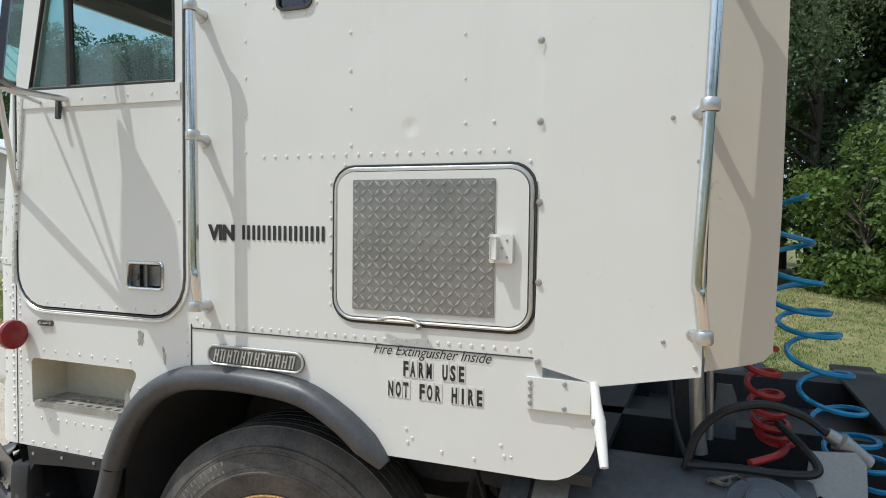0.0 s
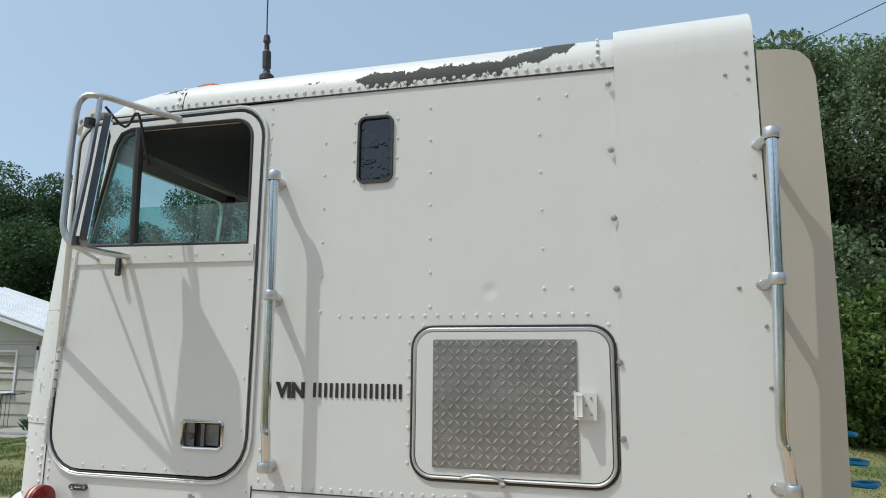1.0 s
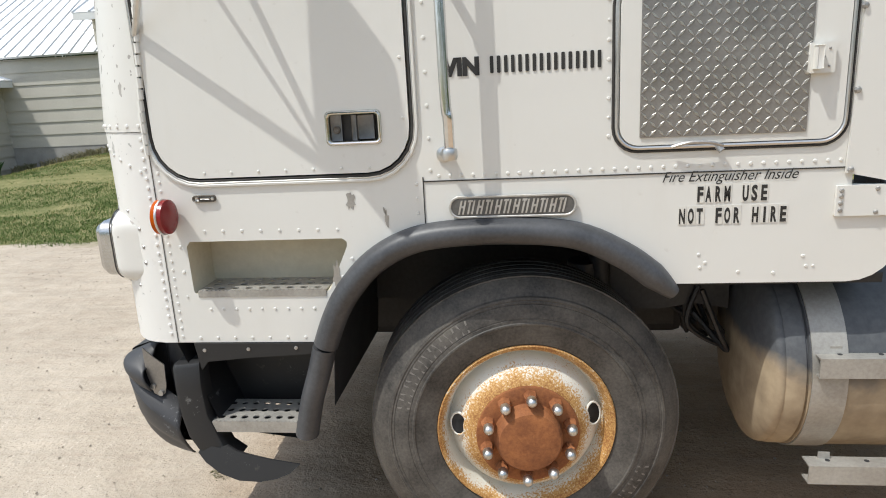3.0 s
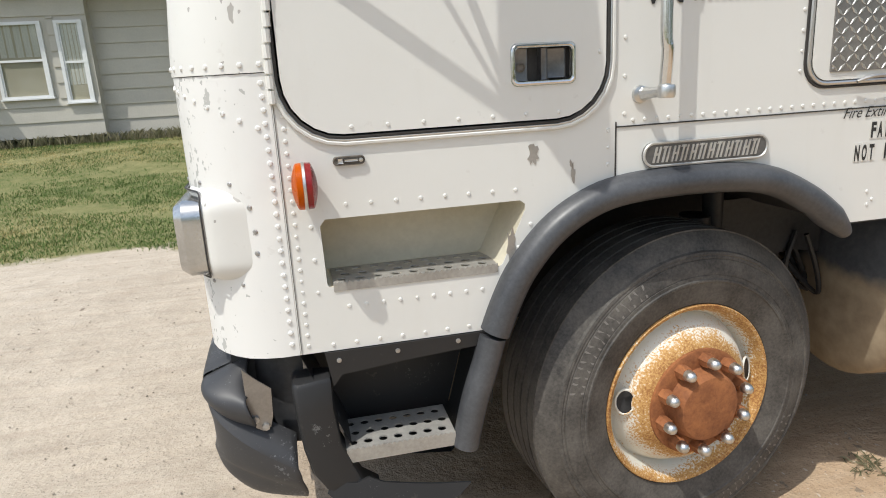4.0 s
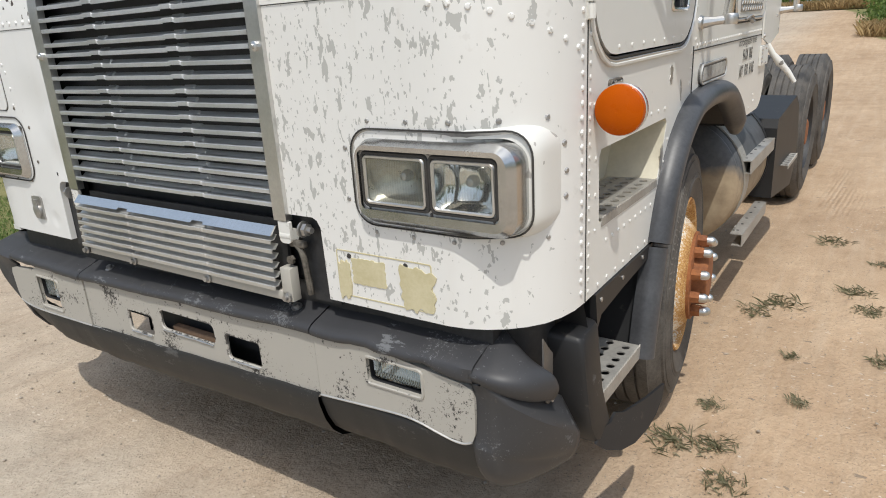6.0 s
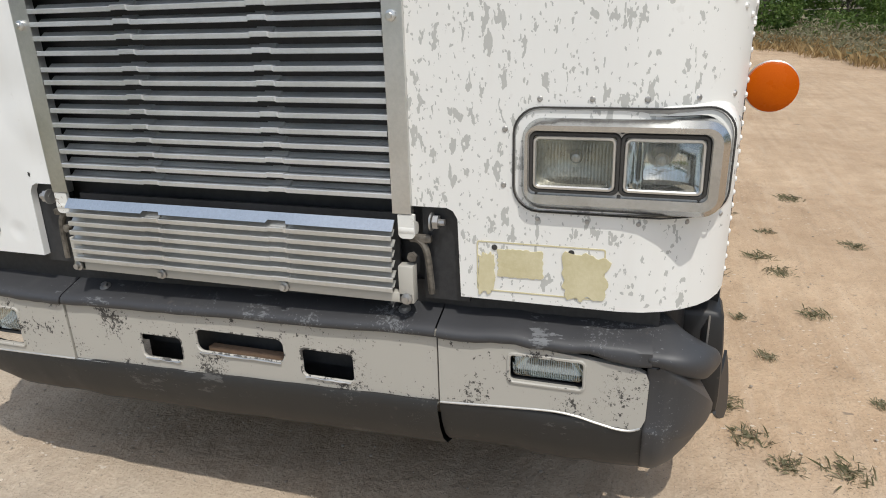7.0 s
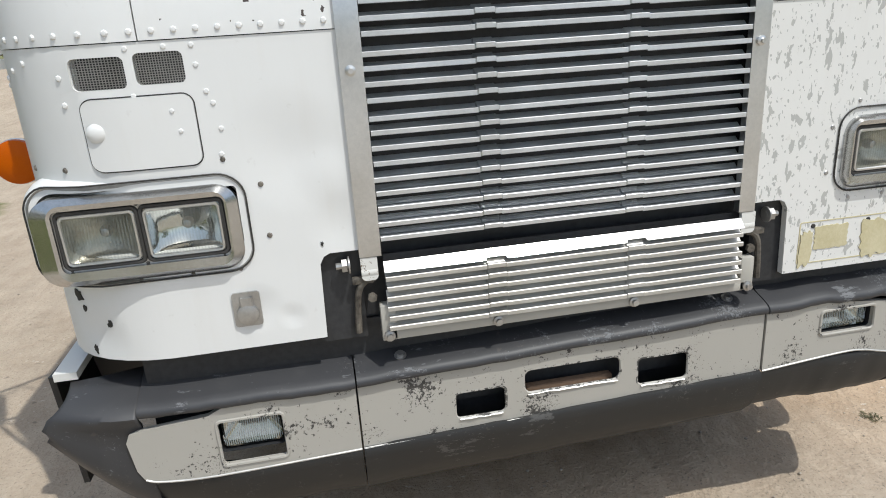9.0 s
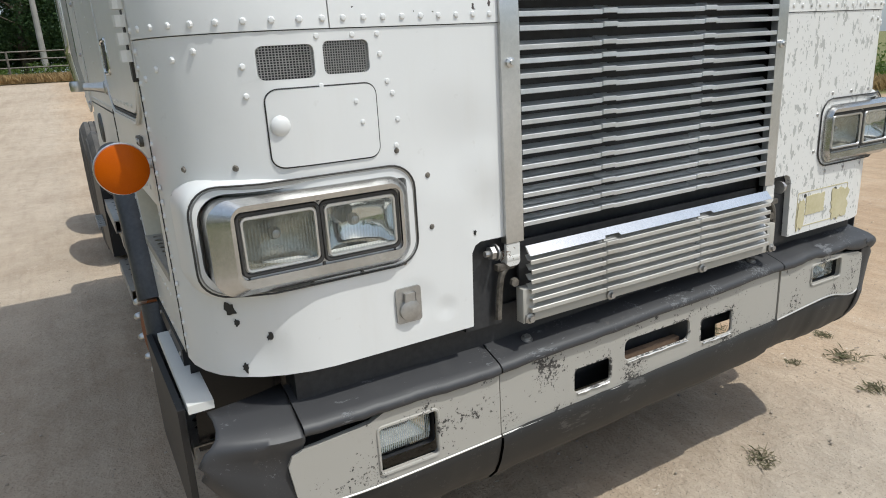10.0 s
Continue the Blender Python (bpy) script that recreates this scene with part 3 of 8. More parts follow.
def perforated_tread(parent, to, x0, x1, z, d0, d1, nx, nd, lip=0.022):
    """A step of punched metal with a folded, toothed front lip."""
    holes = []
    for i in range(nx):
        for j in range(nd):
            cx, cd = x0 + (x1 - x0) * (i + 0.5 + 0.25 * (j % 2)) / (nx + 0.25), d0 + (d1 - d0) * (j + 0.6) / (nd + 0.2)
            holes.append([(cx + 0.0125 * math.cos(q), cd + 0.0125 * math.sin(q)) for q in (2 * math.pi * k / 10 for k in range(10))])
    bm = bmesh.new()
    sheet(bm, [(x0, d1), (x1, d1), (x1, d0), (x0, d0)], holes, 0.0, -0.004, lambda x, d, h: to(x, z + h, d))
    teeth = [(x0, z - lip), (x1, z - lip), (x1, z)]
    n = int((x1 - x0) / 0.014)
    for k in range(n):
        u = x1 - (x1 - x0) * k / n
        teeth += [(u, z + 0.003), (u - 0.007, z - 0.003)]
    teeth.append((x0, z))
    sheet(bm, teeth, [], 0.003, -0.001, lambda x, v, d: to(x, v, d0 + d))
    return part("step_tread", bm, tread_metal, parent, "punched metal step tread")


def cab_door(far):
    to, out = side_at(far), (0, 1, 0) if far else (0, -1, 0)
    bm = bmesh.new()
    inner = rrect(0.266, 1.421, 1.079, 2.729, (0.135, 0.135, 0.105, 0.085))
    sheet(bm, inner, [WINDOW, rrect(0.828, 1.51, 0.992, 1.605, 0.012)], 0.006, -0.03, to)
    door = part("door", bm, side_paint, truck, "closed cream cab door with riveted edge")
    bm = bmesh.new()
    tube(bm, [to(x, z, 0.001) for x, z in rrect(0.257, 1.412, 1.088, 2.738, (0.144, 0.144, 0.114, 0.094))], 0.0046, 6, closed=True)
    part("door_seal", bm, gasket, door, "black rubber door seal")
    bm = bmesh.new()
    tube(bm, [to(x, z, 0.004) for x, z in rrect(0.246, 1.398, 1.101, 2.750, (0.155, 0.155, 0.125, 0.105))], 0.0055, 6, closed=True)
    part("door_trim", bm, side_paint, door)
    bm = bmesh.new()
    tube(bm, [to(x, z, 0.005) for x, z in rrect(0.2515, 1.4055, 1.0945, 2.744, (0.150, 0.150, 0.120, 0.100))], 0.0026, 6, closed=True)
    part("door_lip", bm, satin, door, "thin bright metal lip round the door")
    bm = bmesh.new()
    for x, z in along((0.42, 1.437), (0.95, 1.437), 7) + along((1.062, 1.58), (1.062, 2.10), 4) + along((0.285, 2.197), (1.06, 2.192), 8):
        rivet(bm, to(x, z, 0.012 if z > 2.17 else 0.006), out, 0.007)
    part("rivets", bm, side_paint, door)
    bm = bmesh.new()
    sheet(bm, [(0.272, 2.172), (1.074, 2.163), (1.074, 2.224), (0.30, 2.238)], [], 0.012, 0.004, to)
    part("window_sill_strip", bm, side_paint, door, "riveted cream strip under the window")
    # glass with its divider bar and black seal
    bm = bmesh.new()
    tube(bm, [to(x, z, 0.001) for x, z in WINDOW], 0.009, 6, closed=True)
    tube(bm, [to(0.545, 2.235, -0.004), to(0.53, 2.705, -0.004)], 0.016, 8)
    part("window_seal", bm, gasket, door, "black window seal and divider bar")
    bm = bmesh.new()
    sheet(bm, [(0.335, 2.24), (0.545, 2.235), (0.53, 2.71), (0.44, 2.71)], [], -0.012, -0.016, to)
    sheet(bm, [(0.545, 2.235), (1.05, 2.225), (1.05, 2.385), (0.54, 2.39)], [], -0.012, -0.016, to)
    pane_ob = part("window_pane", bm, glass, door, "tinted side window", smooth=False)
    pane_ob.visible_shadow = False
    # sunk latch
    bm = bmesh.new()
    sheet(bm, rrect(0.824, 1.506, 0.996, 1.609, 0.016), [rrect(0.835, 1.517, 0.985, 1.598, 0.012)], 0.008, 0.0, to)
    tube(bm, [to(x, z, 0.008) for x, z in rrect(0.8295, 1.5115, 0.9905, 1.6035, 0.014)], 0.0048, 8, closed=True)
    latch = part("latch", bm, chrome, door, "chrome-rimmed sunk door latch")
    bm = bmesh.new()
    box(bm, to(0.903, 1.519, -0.024), to(0.920, 1.596, 0.003), 0.004)
    box(bm, to(0.920, 1.522, -0.024), to(0.972, 1.594, -0.006), 0.004)
    part("paddle", bm, latch_metal, latch, "grey metal latch paddle")
    bm = bmesh.new()
    box(bm, to(0.83, 1.512, -0.035), to(0.99, 1.603, -0.02))
    part("latch_bowl", bm, gasket, latch, "dark sunk latch bowl")
    bm = bmesh.new()
    box(bm, to(0.836, 1.518, -0.024), to(0.872, 1.597, -0.008), 0.003)
    plate = part("lock_plate", bm, latch_metal, latch, "grey lock plate")
    bm = bmesh.new()
    lathe(bm, [(0.012, 0), (0.012, 0.003), (0.009, 0.004), (0.008, 0.002), (0.0025, 0.002), (0, 0.0005)], to(0.854, 1.552, -0.008), out, 16)
    part("key_lock", bm, hinge_metal, plate, "small round key lock")
    # piano hinge down the front edge
    bm = bmesh.new()
    sheet(bm, [(0.236, 1.50), (0.250, 1.50), (0.252, 1.6), (0.310, 2.25), (0.296, 2.25), (0.238, 1.6)], [], 0.004, 0.0, to)
    hinge = part("hinge", bm, side_paint, door, "long painted piano hinge")
    start, r, gap, d = (1.53, 0.0135, 0.009, 0.016) if far else (1.50, 0.0095, 0.003, 0.008)
    if far:
        bm = bmesh.new()
        sheet(bm, [(0.243, 1.505), (0.250, 1.492), (0.262, 1.492), (0.270, 1.505), (0.276, 1.6), (0.340, 2.25), (0.305, 2.25), (0.243, 1.6)], [], 0.010, 0.0, to)
        part("hinge_leaf", bm, gasket, hinge, "black leaf behind the hinge knuckles")
    for k in range(22):
        z0 = start + k * 0.034
        x0 = 0.243 + rake(z0)
        bm = bmesh.new()
        tube(bm, [to(x0, z0 + 0.002, d), to(x0, z0 + 0.034 - gap, d)], r, 8)
        part("knuckle", bm, side_paint, hinge)


def cab_nose(far):
    to = nose_at(far)
    paints = (white_paint, few_paint) if far else (front_paint, front_paint)
    bm = bmesh.new()
    low = [(-0.136, 0.868), (0.0, 0.862), (0.585, 0.862)] + [(0.59, 1.05), (0.60, 1.068), (0.615, 1.075)] + [(0.70, 1.075), (0.70, 1.572), (-0.136, 1.572)]
    holes = [rrect(0.066, 1.122, 0.428, 1.258, 0.01)]
    if far:
        holes += [rrect(0.152, 1.482, 0.247, 1.546, 0.012), rrect(0.266, 1.486, 0.364, 1.550, 0.012)]
    sheet(bm, low, holes, 0.0, -0.02, to, 0.045)
    lower = part("front_panel", bm, paints[0], truck, "smooth white front panel with a dent" if far else "white front panel with many paint flakes gone")
    bm = bmesh.new()
    split = 0.285
    sheet(bm, [(split, 1.574), (0.70, 1.574), (0.70, 2.0), (split, 2.0)], [], 0.003, -0.02, to, 0.05)
    part("upper_front_panel", bm, paints[1], truck, "white upper front panel, paint flaking over bare metal")
    bm = bmesh.new()
    sheet(bm, [(-0.136, 1.574), (split - 0.003, 1.574), (split - 0.003, 2.0), (-0.136, 2.0)], [], 0.003, -0.02, to, 0.04)
    part("corner_panel", bm, white_paint if far else corner_paint, truck, "bent white corner panel")
    bm = bmesh.new()
    sheet(bm, [(-0.136, 2.0015), (1.2, 2.0015), (1.2, 2.76), (-0.136, 2.76)], [rrect(0.08, 2.09, 1.172, 2.705, 0.06)], 0.003, -0.02, to, 0.05)
    screen = part("windscreen_frame", bm, side_paint, truck, "cream windscreen surround")
    bm = bmesh.new()
    sheet(bm, rrect(0.075, 2.085, 1.177, 2.71, 0.06), [], -0.008, -0.012, to, 0.05)
    pane_ob = part("windscreen", bm, wind_glass, screen, "tinted windscreen pane")
    pane_ob.visible_shadow = False
    bm = bmesh.new()
    for s, z in along((-0.12, 1.592), (0.66, 1.592), 19) + along((-0.118, 0.90), (-0.118, 1.55), 22):
        rivet(bm, to(s, z, 0.003 if z > 1.58 else 0), nose_normal(s, far), 0.0085, 0.006)
    for k in range(4 if far else 9):
        s = -0.085 + 0.045 * k if far else -0.10 + 0.33 * k / 8
        rivet(bm, to(s, 1.552 - 0.055 * (1 - k / 4) ** 1.3 if far else 1.548 - 0.10 * (1 - k / 8) ** 1.6, 0), nose_normal(s, far), 0.0085, 0.006)
    part("rivets", bm, paints[0], lower)
    return lower


def front_details(lower_near, lower_far):
    # glue marks where a plate came off
    to = nose_at(False)
    for u0, v0, u1, v1, seed in ((0.395, 0.922, 0.497, 0.988, 1), (0.258, 0.884, 0.350, 0.990, 2), (0.505, 0.880, 0.542, 0.975, 3)):
        rng = random.Random(seed)
        loop = []
        for k in range(60):
            q = 2 * math.pi * k / 60
            s = max(abs(math.cos(q)), abs(math.sin(q)))
            e = 1 + (0.04 if seed == 1 else 0.30) * noise.noise((math.cos(q) * 3, math.sin(q) * 3, seed * 5)) + rng.uniform(-0.05, 0.05)
            loop.append(((u0 + u1) / 2 + (u1 - u0) / 2 * math.cos(q) / s * e, max(0.868, (v0 + v1) / 2 + (v1 - v0) / 2 * math.sin(q) / s * e)))
        bm = bmesh.new()
        sheet(bm, loop, [], 0.0014 + 0.0006 * seed, -0.001, to)
        part("glue_mark", bm, tape, lower_near, "yellowed glue mark")
    # the outline that the plate left, and its two screw holes
    bm = bmesh.new()
    sheet(bm, rrect(0.262, 0.884, 0.546, 1.004, 0.006), [rrect(0.265, 0.887, 0.543, 1.001, 0.005)], 0.0012, -0.001, to, 0.03)
    part("plate_outline", bm, tape, lower_near, "brown outline left by a plate")
    for s in (0.335, 0.505):
        bm = bmesh.new()
        lathe(bm, [(0.0, 0.0022), (0.006, 0.0022), (0.007, 0.0)], to(s, 0.990, 0.0), (-1, 0, 0), 10)
        part("screw_hole", bm, gasket, lower_near)
    # far panel: bare scabs, vents, hatch, small cover
    to = nose_at(True)
    for u, v, r, seed in ((0.045, 1.02, 0.020, 4), (0.115, 0.955, 0.010, 5), (0.055, 0.99, 0.009, 6), (0.06, 0.885, 0.014, 7), (0.60, 1.10, 0.007, 8)):
        rng = random.Random(seed)
        bm = bmesh.new()
        sheet(bm, [(u + 0.6 * r * math.cos(q) * e, v + r * math.sin(q) * e) for q, e in ((2 * math.pi * k / 16, rng.uniform(0.5, 1.2)) for k in range(16))], [], 0.0016, -0.001, to)
        part("paint_chip", bm, black_ink, lower_far, "dark paint chip", smooth=False)
    for u0, v0, u1, v1 in ((0.152, 1.482, 0.247, 1.546), (0.266, 1.486, 0.364, 1.550)):
        bm = bmesh.new()
        for k in range(1, 18):
            u = u0 + (u1 - u0) * k / 18
            tube(bm, [to(u, v0, -0.006), to(u, v1, -0.006)], 0.0011, 4, caps=False)
        for k in range(1, 13):
            v = v0 + (v1 - v0) * k / 13
            tube(bm, [to(u0, v, -0.006), to(u0 / 2 + u1 / 2, v, -0.006), to(u1, v, -0.006)], 0.0011, 4, caps=False)
        part("vent_mesh", bm, mount_metal, lower_far, "wire mesh in a vent")
        bm = bmesh.new()
        box(bm, to(u0 - 0.01, v0 - 0.01, -0.03), to(u1 + 0.01, v1 + 0.01, -0.05))
        part("vent_duct", bm, black_steel, lower_far)
    bm = bmesh.new()
    sheet(bm, rrect(0.159, 1.313, 0.370, 1.463, 0.022), [], 0.004, -0.002, to, 0.03)
    hatch = part("service_hatch", bm, white_paint, lower_far, "small white service hatch")
    bm = bmesh.new()
    tube(bm, [to(u, v, 0.0005) for u, v in densify(rrect(0.157, 1.311, 0.372, 1.465, 0.024), 0.02)], 0.0014, 5, closed=True)
    part("hatch_gap", bm, gasket, hatch)
    bm = bmesh.new()
    lathe(bm, [(0.021, 0.0), (0.018, 0.004), (0.010, 0.008), (0, 0.009)], to(0.179, 1.395, 0.003), (-1, 0, 0), 16)
    part("hatch_knob", bm, white_paint, hatch)
    for s, z in ((0.325, 1.43), (0.336, 1.387)):
        bm = bmesh.new()
        rivet(bm, to(s, z, 0.004), (-1, 0, 0), 0.007)
        part("rivet", bm, white_paint, hatch)
    bm = bmesh.new()
    for s, z in ((0.13, 1.51), (0.255, 1.56), (0.255, 1.465), (0.385, 1.56), (0.388, 1.52), (0.13, 1.455), (0.40, 1.465), (0.41, 1.44), (0.418, 1.385), (0.33, 1.56), (0.41, 1.33)):
        rivet(bm, to(s, z, 0), (-1, 0, 0), 0.008)
    part("rivets", bm, white_paint, lower_far)
    bm = bmesh.new()
    sheet(bm, rrect(0.378, 0.921, 0.442, 1.006, 0.008), [], 0.006, -0.001, to)
    cover = part("socket_cover", bm, mount_metal, lower_far, "grey metal socket cover")
    bm = bmesh.new()
    lathe(bm, [(0.026, 0), (0.025, 0.007), (0.02, 0.009), (0, 0.009)], to(0.41, 0.952, 0.006), (-1, 0, 0), 20)
    box(bm, to(0.398, 0.975, 0.004), to(0.424, 0.992, 0.014), 0.002)
    part("socket_lid", bm, mount_metal, cover)


def headlight(far):
    to = nose_at(far)
    # the far one sits a little lower and further out
    F = (lambda y, z, x: (x, NOSE - (0.072 + (y - 0.072) * 0.965) * 1.01 + 0.022, z * 1.03 - 0.052)) if far else (lambda y, z, x: (x, y + 0.008 * (y < 0.2), z))
    G = (lambda y, z, x: (x, NOSE - y * 1.075 + 0.0515, z * 1.03 - 0.052)) if far else F
    back = lambda y: 0.042 * step01((0.16 - y) / 0.12)
    b0 = 0.044 if far else 0.034
    # the painted housing that stands off the bent corner
    bm = bmesh.new()
    rings = []
    for x, grow in ((0.17, 0.012), (0.10, 0.011), (0.03, 0.008), (0.012, 0.003), (0.006, -0.003), (0.005, -0.014)):
        rings.append([bm.verts.new(G(y, z, max(x, min(0.1, x + back(y))))) for y, z in rich(rrect(0.022 - grow, 1.080 - grow, 0.462 + grow * 0.2, 1.300 + grow, 0.055, 7), 7)])
    for u, w in zip(rings, rings[1:]):
        for k in range(len(u)):
            bm.faces.new((u[k - 1], u[k], w[k], w[k - 1]))
    housing = part("headlight_housing", bm, white_paint if far else corner_paint, truck, "white headlight housing with chrome bezel", angle=50)
    bm = bmesh.new()
    tube(bm, [G(y, z, -0.003 + 1.1 * back(y)) for y, z in rich(rrect(0.022, 1.080, 0.463, 1.301, 0.055, 7), 7)], 0.0022, 6, closed=True)
    part("bezel_gap", bm, gasket, housing)
    # sunken dark return above and beside the bezel
    bm = bmesh.new()
    rim_out, rim_in = rich(rrect(0.026, 1.083, 0.463, 1.300, 0.055, 8), 8), rich(rrect(b0 - 0.002, 1.086, 0.448, 1.283, 0.046, 8), 8)
    loops = [[bm.verts.new(G(y, z, x + 1.15 * back(y))) for y, z in q] for q, x in ((rim_out, 0.003), (rim_out, -0.004), (rim_in, 0.012))]
    for u, w in zip(loops, loops[1:]):
        for k in range(len(u)):
            bm.faces.new((u[k - 1], u[k], w[k], w[k - 1]))
    part("bezel_return", bm, mount_metal, housing, "dull grey sunken edge round the bezel", angle=50)
    bm = bmesh.new()
    outer, inner_ = rich(rrect(b0, 1.088, 0.445, 1.280, 0.045, 8), 8), rich(rrect(0.066, 1.123, 0.430, 1.257, 0.014, 8), 8)
    lip = rich(rrect(b0 + 0.014, 1.104, 0.436, 1.268, 0.030, 8), 8)
    loops = [[bm.verts.new((G if i < 2 else F)(y, z, x + (1.2 * back(y) if i == 0 else 0.0))) for y, z in q] for i, (q, x) in enumerate(((outer, 0.014), (outer, -0.004), (lip, -0.024), (inner_, -0.022), (inner_, -0.004)))]
    for u, w in zip(loops, loops[1:]):
        for k in range(len(u)):
            bm.faces.new((u[k - 1], u[k], w[k], w[k - 1]))
    bezel = part("bezel", bm, bezel_chrome, housing, "chrome headlight bezel", angle=30)
    # the lamp plate
    cells = [(0.248, 1.130, 0.424, 1.250), (0.072, 1.130, 0.241, 1.250)]
    bm = bmesh.new()
    sheet(bm, rrect(0.064, 1.120, 0.432, 1.262, 0.012), [rrect(*c, 0.010) for c in cells], -0.012, -0.006, lambda y, z, d: F(y, z, d))
    plate = part("lamp_plate", bm, mount_metal, housing, "grey lamp plate")
    for y, z in ((0.082, 1.252), (0.243, 1.256), (0.412, 1.252), (0.082, 1.127), (0.243, 1.125), (0.412, 1.127)):
        bm = bmesh.new()
        rivet(bm, F(y, z, -0.012), (-1, 0, 0), 0.0055, 0.004)
        part("screw", bm, gasket, plate)
    for i, (y0, z0, y1, z1) in enumerate(cells):
        cy, cz = (y0 + y1) / 2, (z0 + z1) / 2
        bm = bmesh.new()
        # a dished reflector cut to the lamp's oblong
        bowl = []
        for j in range(13):
            v = j / 6 - 1
            bowl.append([bm.verts.new(F(cy + (k / 8 - 1) * (y1 - y0) / 2, cz + v * (z1 - z0) / 2, -0.002 + 0.062 * max(0.0, 1 - 0.75 * (k / 8 - 1) ** 2 - 0.45 * v * v) * (0.0 if k in (0, 16) or j in (0, 12) else 1.0))) for k in range(17)])
        for j in range(12):
            for k in range(16):
                bm.faces.new((bowl[j][k], bowl[j][k + 1], bowl[j + 1][k + 1], bowl[j + 1][k]))
        lamp = part("headlamp", bm, dull_reflector if i == (1 if far else 0) else reflector, housing, "rectangular sealed-beam headlamp", angle=70)
        bm = bmesh.new()
        tube(bm, [F(y, z, -0.015) for y, z in rrect(y0 + 0.008, z0 + 0.008, y1 - 0.008, z1 - 0.008, 0.010)], 0.0042, 6, closed=True)
        part("lamp_rim", bm, satin, lamp)
        bm = bmesh.new()
        tube(bm, [F(y, z, -0.012) for y, z in rrect(y0 + 0.0005, z0 + 0.0005, y1 - 0.0005, z1 - 0.0005, 0.011)], 0.0052, 6, closed=True)
        part("lamp_gasket", bm, gasket, lamp)
        # a fluted lens: upright ribs across a pillow shape
        bm = bmesh.new()
        n, rows = 54, 6
        grid = []
        for j in range(rows + 1):
            line = []
            for k in range(n + 1):
                u, v = k / n * 2 - 1, j / rows * 2 - 1
                x = -0.006 - 0.011 * (1 - 0.5 * u * u - 0.5 * v * v) - 0.0011 * (k % 2) * (0.3 < j / rows + 0.2)
                line.append(bm.verts.new(F(cy + u * (y1 - y0) * 0.475, cz + v * (z1 - z0) * 0.46, x)))
            grid.append(line)
        for j in range(rows):
            for k in range(n):
                bm.faces.new((grid[j][k], grid[j][k + 1], grid[j + 1][k + 1], grid[j + 1][k]))
        lens = part("lens", bm, lens_glass, lamp, "ribbed clear lens")
        bm = bmesh.new()
        lathe(bm, [(0.0, 0.0), (0.012, 0.002), (0.014, 0.012), (0.009, 0.026), (0.0, 0.03)], F(cy, cz + 0.004, 0.045), (-1, 0, 0), 14)
        part("bulb", bm, mount_metal, lamp, "grey bulb shield")
        lens.visible_shadow = False
    bm = bmesh.new()
    for k in range(5):
        s = 0.02 + 0.105 * k
        rivet(bm, to(s - 0.03, 1.318, 0), nose_normal(s - 0.03, far), 0.008)
        rivet(bm, to(s - 0.03, 1.063, 0), nose_normal(s - 0.03, far), 0.007)
    for s, z in ((0.482, 1.255), (0.485, 1.135), (-0.055, 1.26), (-0.062, 1.20), (-0.06, 1.145)):
        rivet(bm, to(s, z, 0), nose_normal(s, far), 0.0085)
    part("rivets", bm, hinge_metal if far else mount_metal, housing)


def marker_lamp(far):
    y = (lambda v: W - v) if far else (lambda v: v)
    c = (0.295, y(-0.060 if far else -0.058), 1.312)
    bm = bmesh.new()
    tube(bm, [(0.293, y(0.002), 1.318), (0.293, y(-0.050), 1.314)], 0.011, 10)
    lathe(bm, [(0.053, -0.005), (0.057, -0.003), (0.057, 0.003), (0.053, 0.005)], c, (1, 0, 0), 28)
    lamp = part("marker_lamp", bm, satin, truck, "two-faced marker lamp, amber in front and red behind")
    for name, mat, d in (("amber_lens", amber_lens, -1), ("red_lens", red_lens, 1)):
        bm = bmesh.new()
        lathe(bm, [(0.055, 0.003), (0.054, 0.017)] + [(0.052 - 0.003 * k, 0.018 + 0.011 * (1 - (1 - k / 16) ** 2) + 0.0007 * (k % 2)) for k in range(17)] + [(0, 0.029)], c, (d, 0, 0), 36)
        lens = part(name, bm, mat, lamp, "amber lens" if d < 0 else "red lens")
        for q in (radians(50), radians(170), radians(290)):
            bm = bmesh.new()
            rivet(bm, (c[0] + d * 0.019, c[1] + 0.044 * math.cos(q), c[2] + 0.044 * math.sin(q)), (d, 0, 0), 0.0032, 0.003)
            part("screw", bm, mount_metal, lens)


